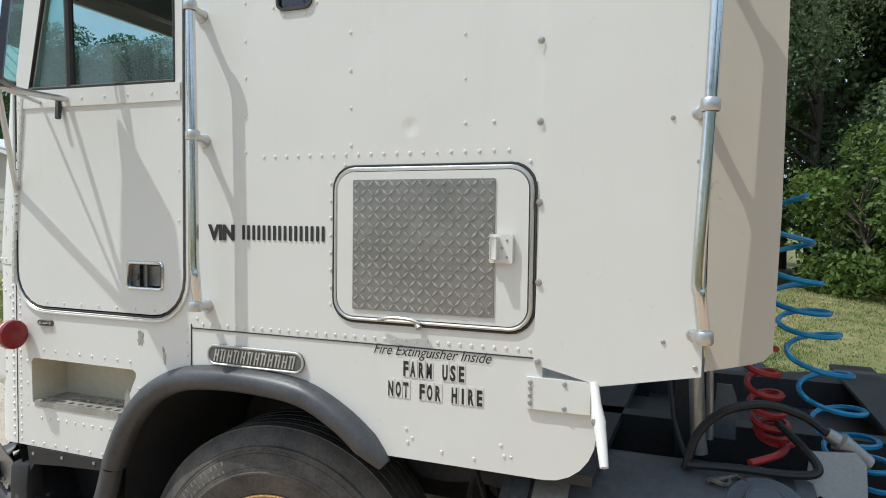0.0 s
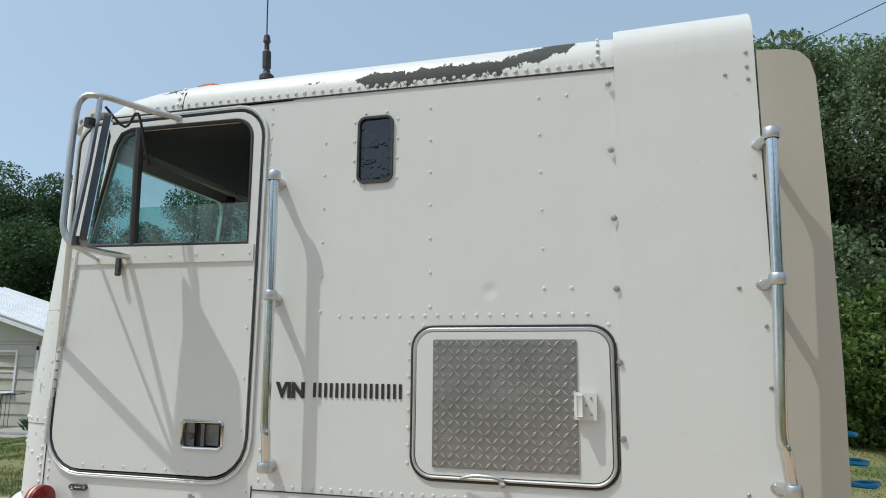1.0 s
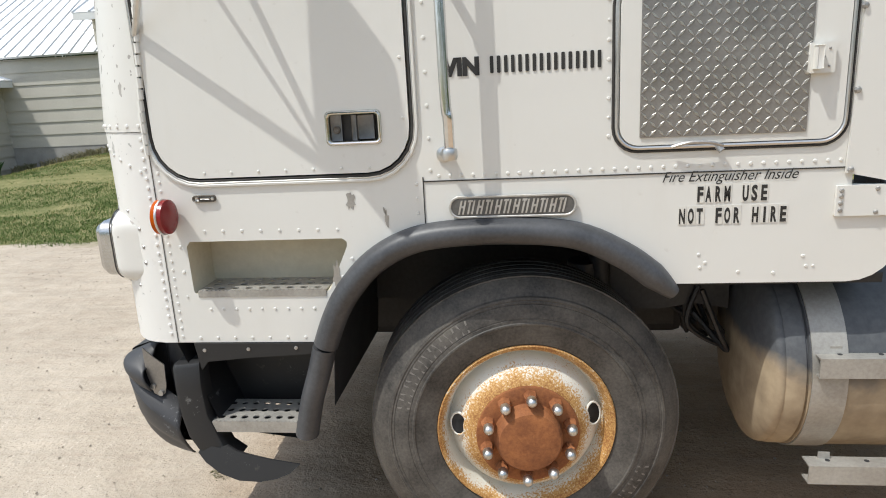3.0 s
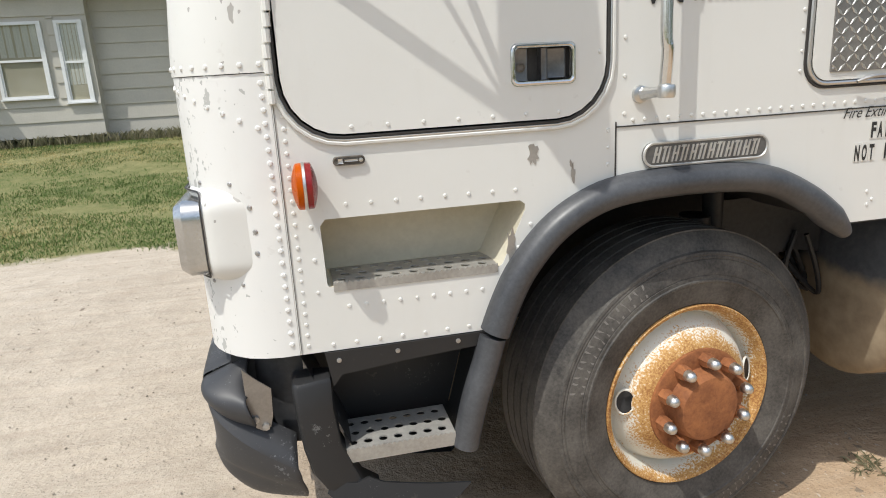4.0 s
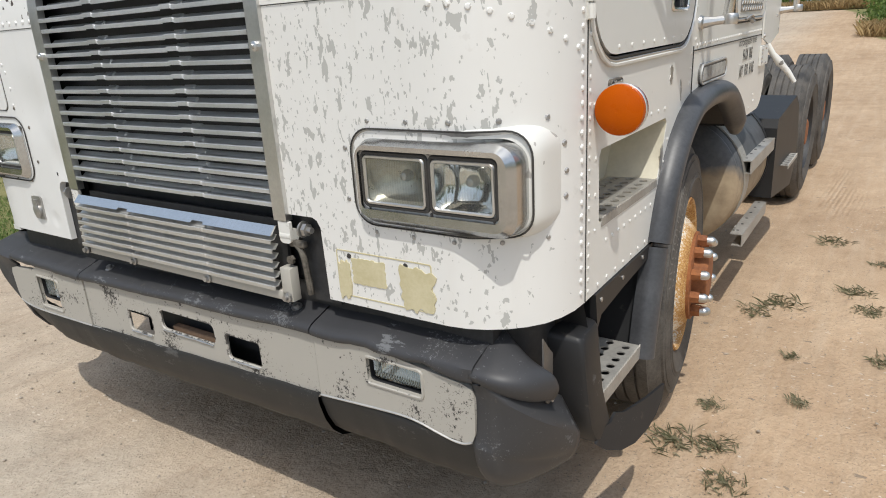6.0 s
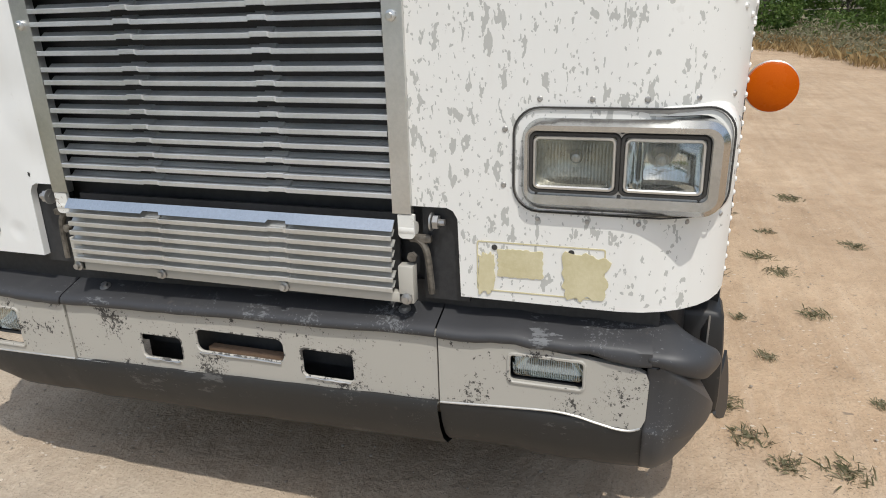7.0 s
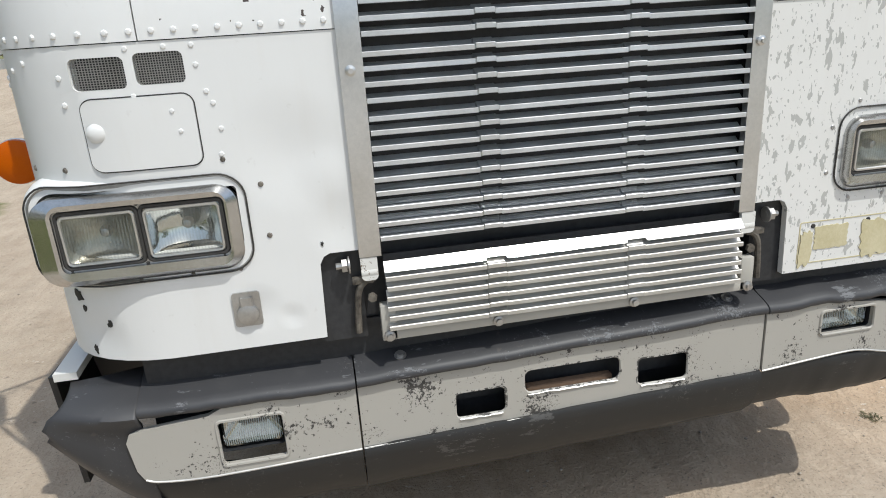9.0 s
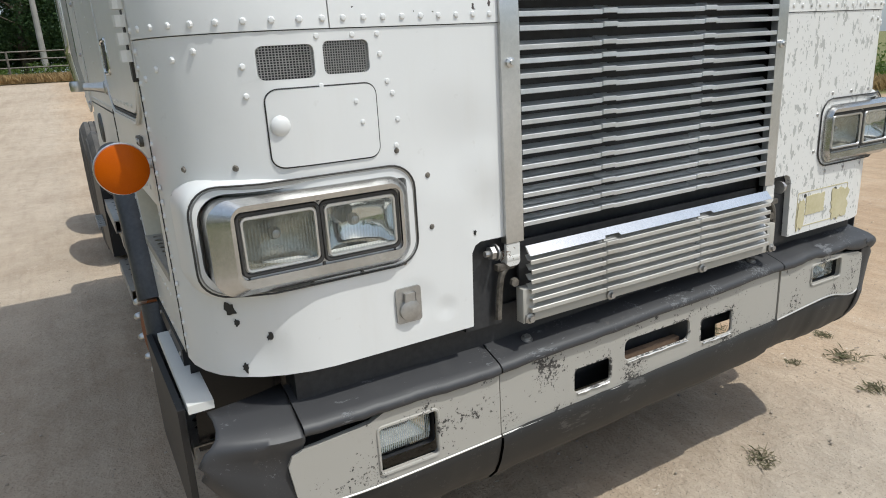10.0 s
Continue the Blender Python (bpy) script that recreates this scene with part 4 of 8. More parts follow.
def grille():
    # side frames, dark radiator behind, slats in three lengths with clips
    bm = bmesh.new()
    for y0, y1 in ((0.696, 0.741), (1.676, 1.728)):
        sheet(bm, [(y0, 1.058), (y1, 1.058), (y1, 1.99), (y0, 1.99)], [], 0.0, 0.022, lambda u, v, d: (rake(v) - 0.012 + d, u, v), 0.04)
    box(bm, (-0.01, 0.696, 1.99), (0.05, 1.728, 2.03))
    for y in (0.72, 1.705):
        for z in (1.485, 1.76):
            lathe(bm, [(0.012, 0.0), (0.012, 0.006), (0.006, 0.008), (0.006, 0.014), (0, 0.014)], (-0.012 + rake(z), y, z), (-1, 0, 0), 10)
    g = part("grille_frame", bm, satin, truck, "aluminium grille frame")
    bm = bmesh.new()
    box(bm, (0.06, 0.62, 0.86), (0.09, 1.80, 2.0))
    part("radiator", bm, black_steel, truck, "dark radiator behind the grille")
    # a flat nose with a narrow ledge, and behind it a blade that climbs backwards
    pattern = [(-0.0325, 0.0058), (-0.0340, 0.0045), (-0.0340, -0.0050), (-0.0320, -0.0062), (-0.0312, 0.0035), (-0.0200, 0.0030), (-0.0085, 0.0150), (-0.0100, 0.0162), (-0.0215, 0.0050)]

    deep_pattern = [(x + (0.013 if x > -0.025 else 0.0), z - (0.002 if x > -0.015 else 0.0)) for x, z in pattern]

    def slat_mesh(y0, y1, joints, mat, pattern):
        bm = bmesh.new()
        ys = [y0]
        for j in joints:
            ys += [j - 0.025, j - 0.022, j + 0.022, j + 0.025]
        ys.append(y1)
        rings = []
        for i, y in enumerate(ys):
            lift = 0.0045 if (i % 4) in (2, 3) and 0 < i < len(ys) - 1 else 0.0
            rings.append([bm.verts.new((px - lift * 0.7, y, pz + lift * 0.6)) for px, pz in pattern])
        for u, w in zip(rings, rings[1:]):
            for k in range(len(u)):
                bm.faces.new((u[k - 1], u[k], w[k], w[k - 1]))
        bm.faces.new(rings[0])
        bm.faces.new(rings[-1])
        bmesh.ops.recalc_face_normals(bm, faces=bm.faces)
        me = bpy.data.meshes.new("slat")
        bm.to_mesh(me)
        bm.free()
        me.materials.append(mat)
        return me
    me = slat_mesh(0.742, 1.675, (1.035, 1.40), slat_metal, deep_pattern)
    rng = random.Random(3)
    for k in range(26):
        z = 1.098 + 0.0352 * k
        ob = new("slat", me)
        ob.parent = g
        ob.location = (0.022 + rake(z), rng.uniform(-0.002, 0.002), z)
        ob.rotation_euler = (rng.uniform(-0.002, 0.002), rng.uniform(-0.05, 0.05), 0)
    # the lower flap with its own closer slats
    bm = bmesh.new()
    box(bm, (-0.026, 0.695, 0.842), (-0.004, 1.690, 0.868), 0.003)
    box(bm, (-0.026, 0.693, 0.842), (0.004, 0.730, 0.935), 0.002)
    box(bm, (-0.026, 1.655, 0.842), (0.004, 1.692, 0.935), 0.002)
    flap = part("grille_flap", bm, rail_paint, truck, "lower grille flap with beige bottom rail")
    for y in (0.71, 1.035, 1.40, 1.675):
        bm = bmesh.new()
        lathe(bm, [(0.014, 0), (0.014, 0.006), (0.008, 0.008), (0.008, 0.016), (0, 0.016)], (-0.026, y, 0.855), (-1, 0, 0), 10)
        part("bolt", bm, mount_metal, flap)
    low = slat_mesh(0.738, 1.672, (1.035, 1.40), flap_metal, pattern)
    for k in range(6):
        ob = new("slat", low)
        ob.parent = flap
        ob.location = (-0.002 - 0.001 * k, rng.uniform(-0.002, 0.002), 1.004 - 0.0252 * k)
    bm = bmesh.new()
    sheet(bm, [(0.736, 1.056), (1.674, 1.056), (1.674, 1.034), (1.428, 1.034), (1.424, 1.040), (1.376, 1.040), (1.372, 1.034), (1.063, 1.034), (1.059, 1.040), (1.011, 1.040), (1.007, 1.034), (0.736, 1.034)], [], 0.0, 0.006, lambda u, v, d: (-0.042 + (v - 1.028) * 0.93 + d, u, v - 0.012))
    part("top_blade", bm, blade_metal, flap, "bright sloping top blade")
    # black sheet added behind the flap to keep its gaps dark
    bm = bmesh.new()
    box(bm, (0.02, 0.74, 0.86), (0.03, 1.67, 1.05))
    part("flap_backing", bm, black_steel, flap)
    # hinges in the two notches
    for y, s in ((0.68, -1), (1.725, 1)):
        bm = bmesh.new()
        c = y - s * 0.018 + (0.012 if s < 0 else 0.0)
        sheet(bm, rrect(c - 0.020, 0.998, c + 0.020, 1.056, (0.012, 0.012, 0.002, 0.002)), [], -0.010, 0.0, lambda u, v, d: (d, u, v), 0.02)
        tube(bm, [(0.006, c - 0.019, 1.018), (0.006, c + 0.019, 1.018)], 0.018, 14)
        h = part("flap_hinge", bm, strap_paint, flap, "cream hinge strap, chipped and greasy")
        bm = bmesh.new()
        tube(bm, [(0.0, y + s * 0.026, 1.040), (0.0, y + s * 0.060, 1.040)], 0.008, 8)
        lathe(bm, [(0.0, 0.0), (0.017, 0.0), (0.017, 0.012), (0.0, 0.012)], (0.0, y + s * 0.034, 1.040), (0, s, 0), 6)
        lathe(bm, [(0.0, 0.0), (0.021, 0.0), (0.021, 0.004), (0.0, 0.004)], (0.0, y + s * 0.027, 1.040), (0, s, 0), 16)
        part("hinge_bolt", bm, mount_metal, h, "greasy bolt and washer")
        bm = bmesh.new()
        tube(bm, smooth_line([(0.006, y - s * 0.030, 0.998), (0.004, y - s * 0.004, 0.992), (0.004, y + s * 0.014, 0.960), (0.006, y + s * 0.022, 0.86)], 5), 0.0085, 8)
        box(bm, (-0.004, y - 0.026, 0.988), (0.012, y + 0.026, 1.006), 0.003)
        part("hinge_arm", bm, hinge_metal, h, "rusty black hinge arm")
        bm = bmesh.new()
        lathe(bm, [(0.0, 0.0), (0.012, 0.0), (0.012, 0.010), (0.0, 0.010)], (-0.006, y - s * 0.018, 0.955), (-1, 0, 0), 6)
        part("hinge_nut", bm, hinge_metal, h, "rusty nut")
        # black board added behind the notch to keep it dark
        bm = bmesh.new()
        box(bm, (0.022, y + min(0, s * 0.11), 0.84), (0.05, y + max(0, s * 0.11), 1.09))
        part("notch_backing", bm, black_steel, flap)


def step01(v):
    v = max(0.0, min(1.0, v))
    return v * v * (3 - 2 * v)


def loft(bm, rings, closed=False):
    rows = [[bm.verts.new(p) for p in r] for r in rings]
    for u, w in zip(rows, rows[1:]):
        for k in range(len(u) - (0 if closed else 1)):
            j = (k + 1) % len(u)
            bm.faces.new((u[k], u[j], w[j], w[k]))
    return rows


def bumper():
    # beige steel face in three lengths
    face_x = lambda y: -0.022 + 0.10 * max(0.0, abs(y - NOSE / 2) - 0.85) ** 2
    lay = lambda y, z, d: (face_x(y) - d, y, z)
    bm = bmesh.new()
    holes = [rrect(1.384, 0.585, 1.524, 0.664, 0.016), rrect(1.062, 0.628, 1.337, 0.700, 0.022), rrect(0.864, 0.598, 1.016, 0.682, 0.016)]
    sheet(bm, [(0.642, 0.578), (1.768, 0.548), (1.768, 0.738), (0.642, 0.776)], holes, 0.0, -0.012, lay, 0.06)
    top = part("bumper_face", bm, beige_metal, truck, "scuffed beige steel bumper with three openings")
    for h in holes:
        bm = bmesh.new()
        tube(bm, [lay(u, v, -0.004) for u, v in h], 0.0048, 6, closed=True)
        part("opening_rim", bm, worn_rim, top, "chipped rim of the opening")
        u0, u1, v0 = min(p[0] for p in h), max(p[0] for p in h), min(p[1] for p in h)
        bm = bmesh.new()
        rng = random.Random(int(u0 * 1000))
        tube(bm, [lay(u0 + 0.012 + (u1 - u0 - 0.024) * k / 9, v0 + rng.uniform(-0.001, 0.002), 0.003) for k in range(10)], [0.0012 + rng.uniform(0, 0.0025) for k in range(10)], 6)
        part("worn_lip", bm, satin, top, "bare bright lower lip")
    # black board added behind the openings to keep them dark
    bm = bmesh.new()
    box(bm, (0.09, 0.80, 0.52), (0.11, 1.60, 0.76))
    part("opening_backing", bm, black_steel, top, "black board behind the openings")
    bm = bmesh.new()
    sheet(bm, rrect(1.075, 0.60, 1.32, 0.632, 0.004), [], -0.03, -0.05, lay)
    part("rusty_bar", bm, bar_rust, top, "rusty bar inside the opening")
    for far in (False, True):
        flip = (lambda y: NOSE - y) if far else (lambda y: y)
        outline = [(0.637, 0.584), (0.637, 0.774), (0.50, 0.772), (0.44, 0.768), (0.30, 0.752), (0.185, 0.738), (0.160, 0.728), (0.152, 0.706), (0.154, 0.612), (0.162, 0.590), (0.185, 0.579), (0.215, 0.579), (0.26, 0.588), (0.32, 0.601), (0.40, 0.602)]
        if far:
            outline = [(0.637, 0.548), (0.637, 0.738), (0.45, 0.738), (0.33, 0.733), (0.28, 0.710), (0.12, 0.694), (0.094, 0.687), (0.084, 0.665), (0.094, 0.585), (0.108, 0.557), (0.140, 0.546), (0.28, 0.540)]
        hole = rrect(0.292, 0.668, 0.466, 0.742, 0.012) if not far else rrect(0.295, 0.565, 0.455, 0.690, 0.012)
        bm = bmesh.new()
        sheet(bm, outline, [hole], 0.004, -0.012, lambda u, v, d: lay(flip(u), v, d), 0.05)
        tube(bm, [lay(flip(u), v, 0.004) for u, v in hole], 0.0045, 6, closed=True)
        end = part("bumper_end", bm, beige_metal, truck, "beige bumper end with chipped paint")
        u0, v0, u1, v1 = (0.302, 0.677, 0.457, 0.734) if not far else (0.305, 0.605, 0.440, 0.682)
        bm = bmesh.new()
        loft(bm, [[lay(flip(u), v, d) for u, v in rrect(u0 - g, v0 - g, u1 + g, v1 + g, 0.012)] for g, d in ((0.004, -0.022), (0.004, -0.05), (-0.03, -0.075))], True)
        fog = part("fog_lamp", bm, reflector, end, "sunken fog lamp")
        bm = bmesh.new()
        n = 24
        g = [[bm.verts.new(lay(flip(u0 + (u1 - u0) * k / n), v0 + (v1 - v0) * j / 4, -0.022 + 0.008 * math.sin(math.pi * j / 4) * math.sin(math.pi * k / n) + 0.0012 * (k % 2))) for k in range(n + 1)] for j in range(5)]
        for j in range(4):
            for k in range(n):
                bm.faces.new((g[j][k], g[j][k + 1], g[j + 1][k + 1], g[j + 1][k]))
        lens = part("lens", bm, fog_glass, fog, "ribbed clear lens")
        lens.visible_shadow = False
        bm = bmesh.new()
        uv = (u0 - 0.012, v0 - 0.012, u1 + 0.012, v1 + 0.012)
        loft(bm, [[lay(flip(u), v, d) for u, v in rrect(*uv, 0.012)] for d in (-0.013, -0.06)], True)
        part("lamp_well", bm, black_steel, fog)
    # lip along the foot of the face, its lit edge painted bright
    for foot in ([(0.642, 0.578), (1.768, 0.548)], [(0.637, 0.584), (0.40, 0.602), (0.32, 0.601), (0.26, 0.588), (0.215, 0.579), (0.185, 0.579), (0.164, 0.588)], [(1.773, 0.548), (2.13, 0.540), (2.26, 0.546), (2.30, 0.557)]):
        bm = bmesh.new()
        tube(bm, [lay(p.x, p.z, 0.004) for p in smooth_line([(y, 0, z) for y, z in foot], 5)], 0.0030, 6)
        part("lit_lip", bm, badge_light, top, "lower lip, painted bright as a lit edge")
    # soft black strip on top and valance below, in one bent length each
    def run(name, section, y0, y1, label, n=26, wave=0.0):
        mat = skirt_rubber if name == "rubber_skirt" else grey_rubber
        bm = bmesh.new()
        rings = []
        for k in range(n + 1):
            y = y0 + (y1 - y0) * k / n
            sag = -0.036 * max(0.0, min(1.0, (y - 0.64) / 1.13))
            j = wave * (noise.noise((y * 7, 0, section[0][1] * 3)) + 0.6 * noise.noise((y * 23, 4, 1)))
            droop = 0.016 * step01((0.30 - y) / 0.12) if name == "rubber_strip" else 0.0
            lift = 0.16 * max(0.0, y - 2.08) if name == "rubber_skirt" else 0.0
            rings.append([(face_x(y) + x + j * 0.6 + lift * 0.5, y, z + sag + j + lift * max(0.0, min(1.0, (0.56 - z) / 0.08)) - droop * (z < 0.780)) for x, z in section])
        rows = loft(bm, rings)
        return part(name, bm, mat, top, label, angle=45)
    strip = [(0.002, 0.762), (-0.008, 0.763), (-0.014, 0.767), (-0.016, 0.775), (-0.013, 0.783), (-0.004, 0.790), (0.012, 0.796), (0.05, 0.808), (0.09, 0.822), (0.12, 0.834), (0.12, 0.80)]
    run("rubber_strip", strip, 0.642, 1.768, "weathered black rubber strip", wave=0.0025)
    run("rubber_strip", strip, 0.15, 0.638, "weathered black rubber strip", wave=0.006)
    run("rubber_strip", strip, 1.772, 2.285, "weathered black rubber strip", wave=0.006)
    skirt = [(0.03, 0.588), (-0.006, 0.586), (-0.012, 0.574), (-0.008, 0.55), (0.006, 0.50), (0.028, 0.455), (0.062, 0.418), (0.10, 0.402), (0.18, 0.400), (0.18, 0.43)]
    run("rubber_skirt", skirt, 0.642, 1.768, "black rubber skirt under the bumper", wave=0.003)
    run("rubber_skirt", [(x + 0.008, z + 0.010) for x, z in skirt], 0.148, 0.638, "scuffed rubber skirt", wave=0.006)
    run("rubber_skirt", [(x + 0.006, z - 0.0) for x, z in skirt], 1.772, 2.30, "scuffed rubber skirt", wave=0.006)
    for y in (0.735, 1.65):
        bm = bmesh.new()
        lathe(bm, [(0.016, 0), (0.016, 0.003), (0.009, 0.004), (0.009, 0.012), (0, 0.012)], (0.02, y, 0.803 + (0 if y < 1 else -0.03)), (-0.4, 0, 1), 12)
        part("strip_bolt", bm, mount_metal, top)
    # near end: the strip dives as a loose roll past the knocked-in corner, over a bowed sheet with a sharp upper fold
    def swept(root, bow, rear, lip=None, n=28):
        """A sheet from its root line, over the bowed middle, to its loose rear line; lip turns its upper edge inward."""
        cols = [smooth_line([(p[0], 0.134, p[1]) for p in root], 4), smooth_line(bow, 4), smooth_line(rear, 4)]
        rings = [[p + Vector((0, 0.024 - 0.008 * k, 0)) for p in cols[0]] for k in range(3)]
        for k in range(n + 1):
            u = k / n
            ring = [p * (1 - u) ** 2 + q * (2 * u * (1 - u)) + r * u * u for p, q, r in zip(*cols)]
            rings.append([v + Vector((1, 1, 0.6)) * (0.0035 * u * noise.noise((u * 3.5, v.z * 9, 3.1))) for v in ring])
        if lip:
            for k, ring in enumerate(rings):
                u = max(0.0, (k - 3) / n)
                ring.insert(0, ring[0] + Vector(lip) * min(1.0, 3 * u))
                ring.insert(1, ring[1] + Vector(lip) * 0.12 * min(1.0, 3 * u) + Vector((0, 0, 0.002)))
        bm = bmesh.new()
        loft(bm, rings)
        return bm
    roll_root = [(0.10, 0.832), (0.05, 0.812), (0.00, 0.792), (-0.024, 0.782), (-0.034, 0.770), (-0.030, 0.756), (-0.022, 0.748)]
    roll_bow = [(0.085, 0.11, 0.815), (0.05, 0.08, 0.806), (0.00, 0.055, 0.794), (-0.036, 0.042, 0.778), (-0.044, 0.034, 0.758), (-0.038, 0.038, 0.735), (-0.030, 0.045, 0.722)]
    roll_rear = [(0.096, 0.044, 0.752), (0.090, 0.024, 0.758), (0.088, 0.010, 0.752), (0.090, 0.001, 0.737), (0.095, -0.002, 0.716), (0.100, 0.004, 0.694), (0.102, 0.014, 0.676)]
    corner = part("bumper_corner", swept(roll_root, roll_bow, roll_rear), grey_rubber, top, "torn black rubber roll at the bumper's end", angle=60)
    sheet_root = [(-0.022, 0.747), (-0.014, 0.70), (-0.014, 0.64), (-0.020, 0.594), (-0.024, 0.572), (-0.006, 0.505), (0.045, 0.435), (0.10, 0.410)]
    sheet_bow = [(-0.040, 0.016, 0.694), (-0.036, 0.022, 0.650), (-0.028, 0.036, 0.594), (-0.018, 0.052, 0.556), (-0.008, 0.070, 0.530), (0.012, 0.084, 0.475), (0.070, 0.09, 0.428), (0.11, 0.11, 0.415)]
    sheet_rear = [(0.200, -0.008, 0.545), (0.204, -0.008, 0.524), (0.206, -0.004, 0.500), (0.209, 0.000, 0.486), (0.212, 0.006, 0.470), (0.214, 0.014, 0.454), (0.214, 0.026, 0.438), (0.212, 0.045, 0.422)]
    fold = part("corner_sheet", swept(sheet_root, sheet_bow, sheet_rear, (0.004, 0.050, 0.085)), grey_rubber, top, "bowed and folded black rubber sheet", angle=38)
    for ob in (corner, fold):
        mod = ob.modifiers.new("thick", "SOLIDIFY")
        mod.thickness, mod.offset = 0.006, -1
    bm = bmesh.new()
    sheet(bm, [(0.085, 0.836), (0.118, 0.800), (0.152, 0.768), (0.148, 0.690), (0.140, 0.660), (0.122, 0.650), (0.102, 0.664), (0.086, 0.740)], [], 0.0, 0.004, lambda x, z, d: (x, 0.032 + 0.12 * (x - 0.09) + d, z))
    part("bent_bracket", bm, plate_metal, corner, "bent grey bracket in the gap")
    for x, z in ((0.104, 0.690), (0.128, 0.664)):
        bm = bmesh.new()
        lathe(bm, [(0.010, 0), (0.010, 0.008), (0, 0.01)], (x, 0.032 + 0.12 * (x - 0.09), z), (0, -1, 0), 8)
        part("bracket_bolt", bm, mount_metal, corner)
    # bent black sheet added in place of the shade in the corner's hollow
    bm = bmesh.new()
    loft(bm, [[(0.24 - 0.165 * math.sin(q), 0.24 - 0.165 * math.cos(q), z) for q in (radians(90 * k / 8) for k in range(9))] for z in (0.58, 0.872)])
    part("corner_shade_sheet", bm, black_steel, corner, "black sheet standing for the corner's dark hollow")
    # far end: the rubber runs straight out to a torn tip, its foot cut away on the slant
    bm = bmesh.new()
    rings = []
    root = [(0.12, 0.798), (0.06, 0.778), (0.012, 0.757), (-0.020, 0.746), (-0.032, 0.734), (-0.028, 0.720), (-0.010, 0.70), (0.000, 0.62), (-0.012, 0.548), (0.004, 0.475), (0.045, 0.415), (0.10, 0.375)]
    tip = [(0.10, 0.790), (0.07, 0.785), (0.035, 0.776), (0.012, 0.768), (0.002, 0.758), (0.000, 0.748), (-0.002, 0.736), (-0.003, 0.724), (-0.003, 0.712), (-0.001, 0.700), (0.004, 0.690), (0.012, 0.682)]
    for k in range(21):
        u = k / 20
        f = u * (0.55 + 0.45 * u)
        rings.append([(p[0] + (q[0] - p[0]) * f - 0.010 * math.sin(math.pi * u) * (p[1] > 0.52) + 0.004 * noise.noise((u * 4, p[1] * 9, 0)) * u, 2.285 + (0.215 - 0.045 * step01((p[1] - 0.70) / 0.06)) * u + 0.014 * u * noise.noise((p[1] * 14, 0, 2)), p[1] + (q[1] - p[1]) * f) for p, q in zip(root, tip)])
    loft(bm, rings)
    c2 = part("bumper_corner", bm, grey_rubber, top, "split black rubber bumper corner", angle=50)
    mod = c2.modifiers.new("thick", "SOLIDIFY")
    mod.thickness = 0.01
    # black board added for the shade between bumper and body
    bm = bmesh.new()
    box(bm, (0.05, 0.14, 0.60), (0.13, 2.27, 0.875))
    part("bumper_shadow_board", bm, black_steel, top, "black board standing for the gap's shade")


def arch_flare(far):
    to = side_at(far)
    path = smooth_line([(x, 0, z) for x, z in ((0.758, 0.862), (0.795, 0.952), (0.842, 1.035), (0.925, 1.128), (1.03, 1.192), (1.15, 1.222), (1.36, 1.230), (1.56, 1.212), (1.70, 1.150), (1.795, 1.080), (1.858, 1.022))], 5)
    prof = [(p.x, p.z) for p in smooth_line([(a, 0, b) for a, b in ((-0.035, -0.02), (-0.042, 0.012), (-0.032, 0.040), (-0.006, 0.056), (0.022, 0.048), (0.038, 0.022), (0.040, -0.004))], 3)]

    def sweep(pts, name, label, scale=1.0, taper=0.0):
        bm = bmesh.new()
        rings = []
        for i, p in enumerate(pts):
            d = (pts[min(i + 1, len(pts) - 1)] - pts[max(i - 1, 0)]).normalized()
            n = Vector((-d.z, 0, d.x))
            f = scale * (1 - taper * max(0, (i / (len(pts) - 1) - 0.9) / 0.1) * 0.5)
            rings.append([to(p.x + n.x * a * f, p.z + n.z * a * f, max(b, -0.02) * f) for a, b in prof])
        rows = loft(bm, rings)
        bm.faces.new(rows[0])
        bm.faces.new(rows[-1][::-1])
        return part(name, bm, flare_rubber, truck, label, angle=40)
    sweep(path, "wheel_arch_flare", "grey-black rubber wheel arch flare", taper=1.0)
    leg = smooth_line([(0.753, 0, 0.852), (0.729, 0, 0.77), (0.695, 0, 0.67), (0.672, 0, 0.58), (0.662, 0, 0.535)], 4)
    sweep(leg, "flare_leg", "black rubber leg of the arch flare", 0.92)
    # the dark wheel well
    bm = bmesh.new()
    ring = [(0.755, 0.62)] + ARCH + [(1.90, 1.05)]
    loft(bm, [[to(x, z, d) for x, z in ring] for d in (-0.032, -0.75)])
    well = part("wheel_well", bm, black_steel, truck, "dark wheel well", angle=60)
    bm = bmesh.new()
    tube(bm, [to(1.70, 0.7, -0.42), to(1.66, 1.25, -0.36)], 0.035, 12)
    tube(bm, [to(1.62, 0.62, -0.42), to(1.62, 1.02, -0.40)], 0.055, 12)
    part("shock_absorber", bm, black_steel, well)


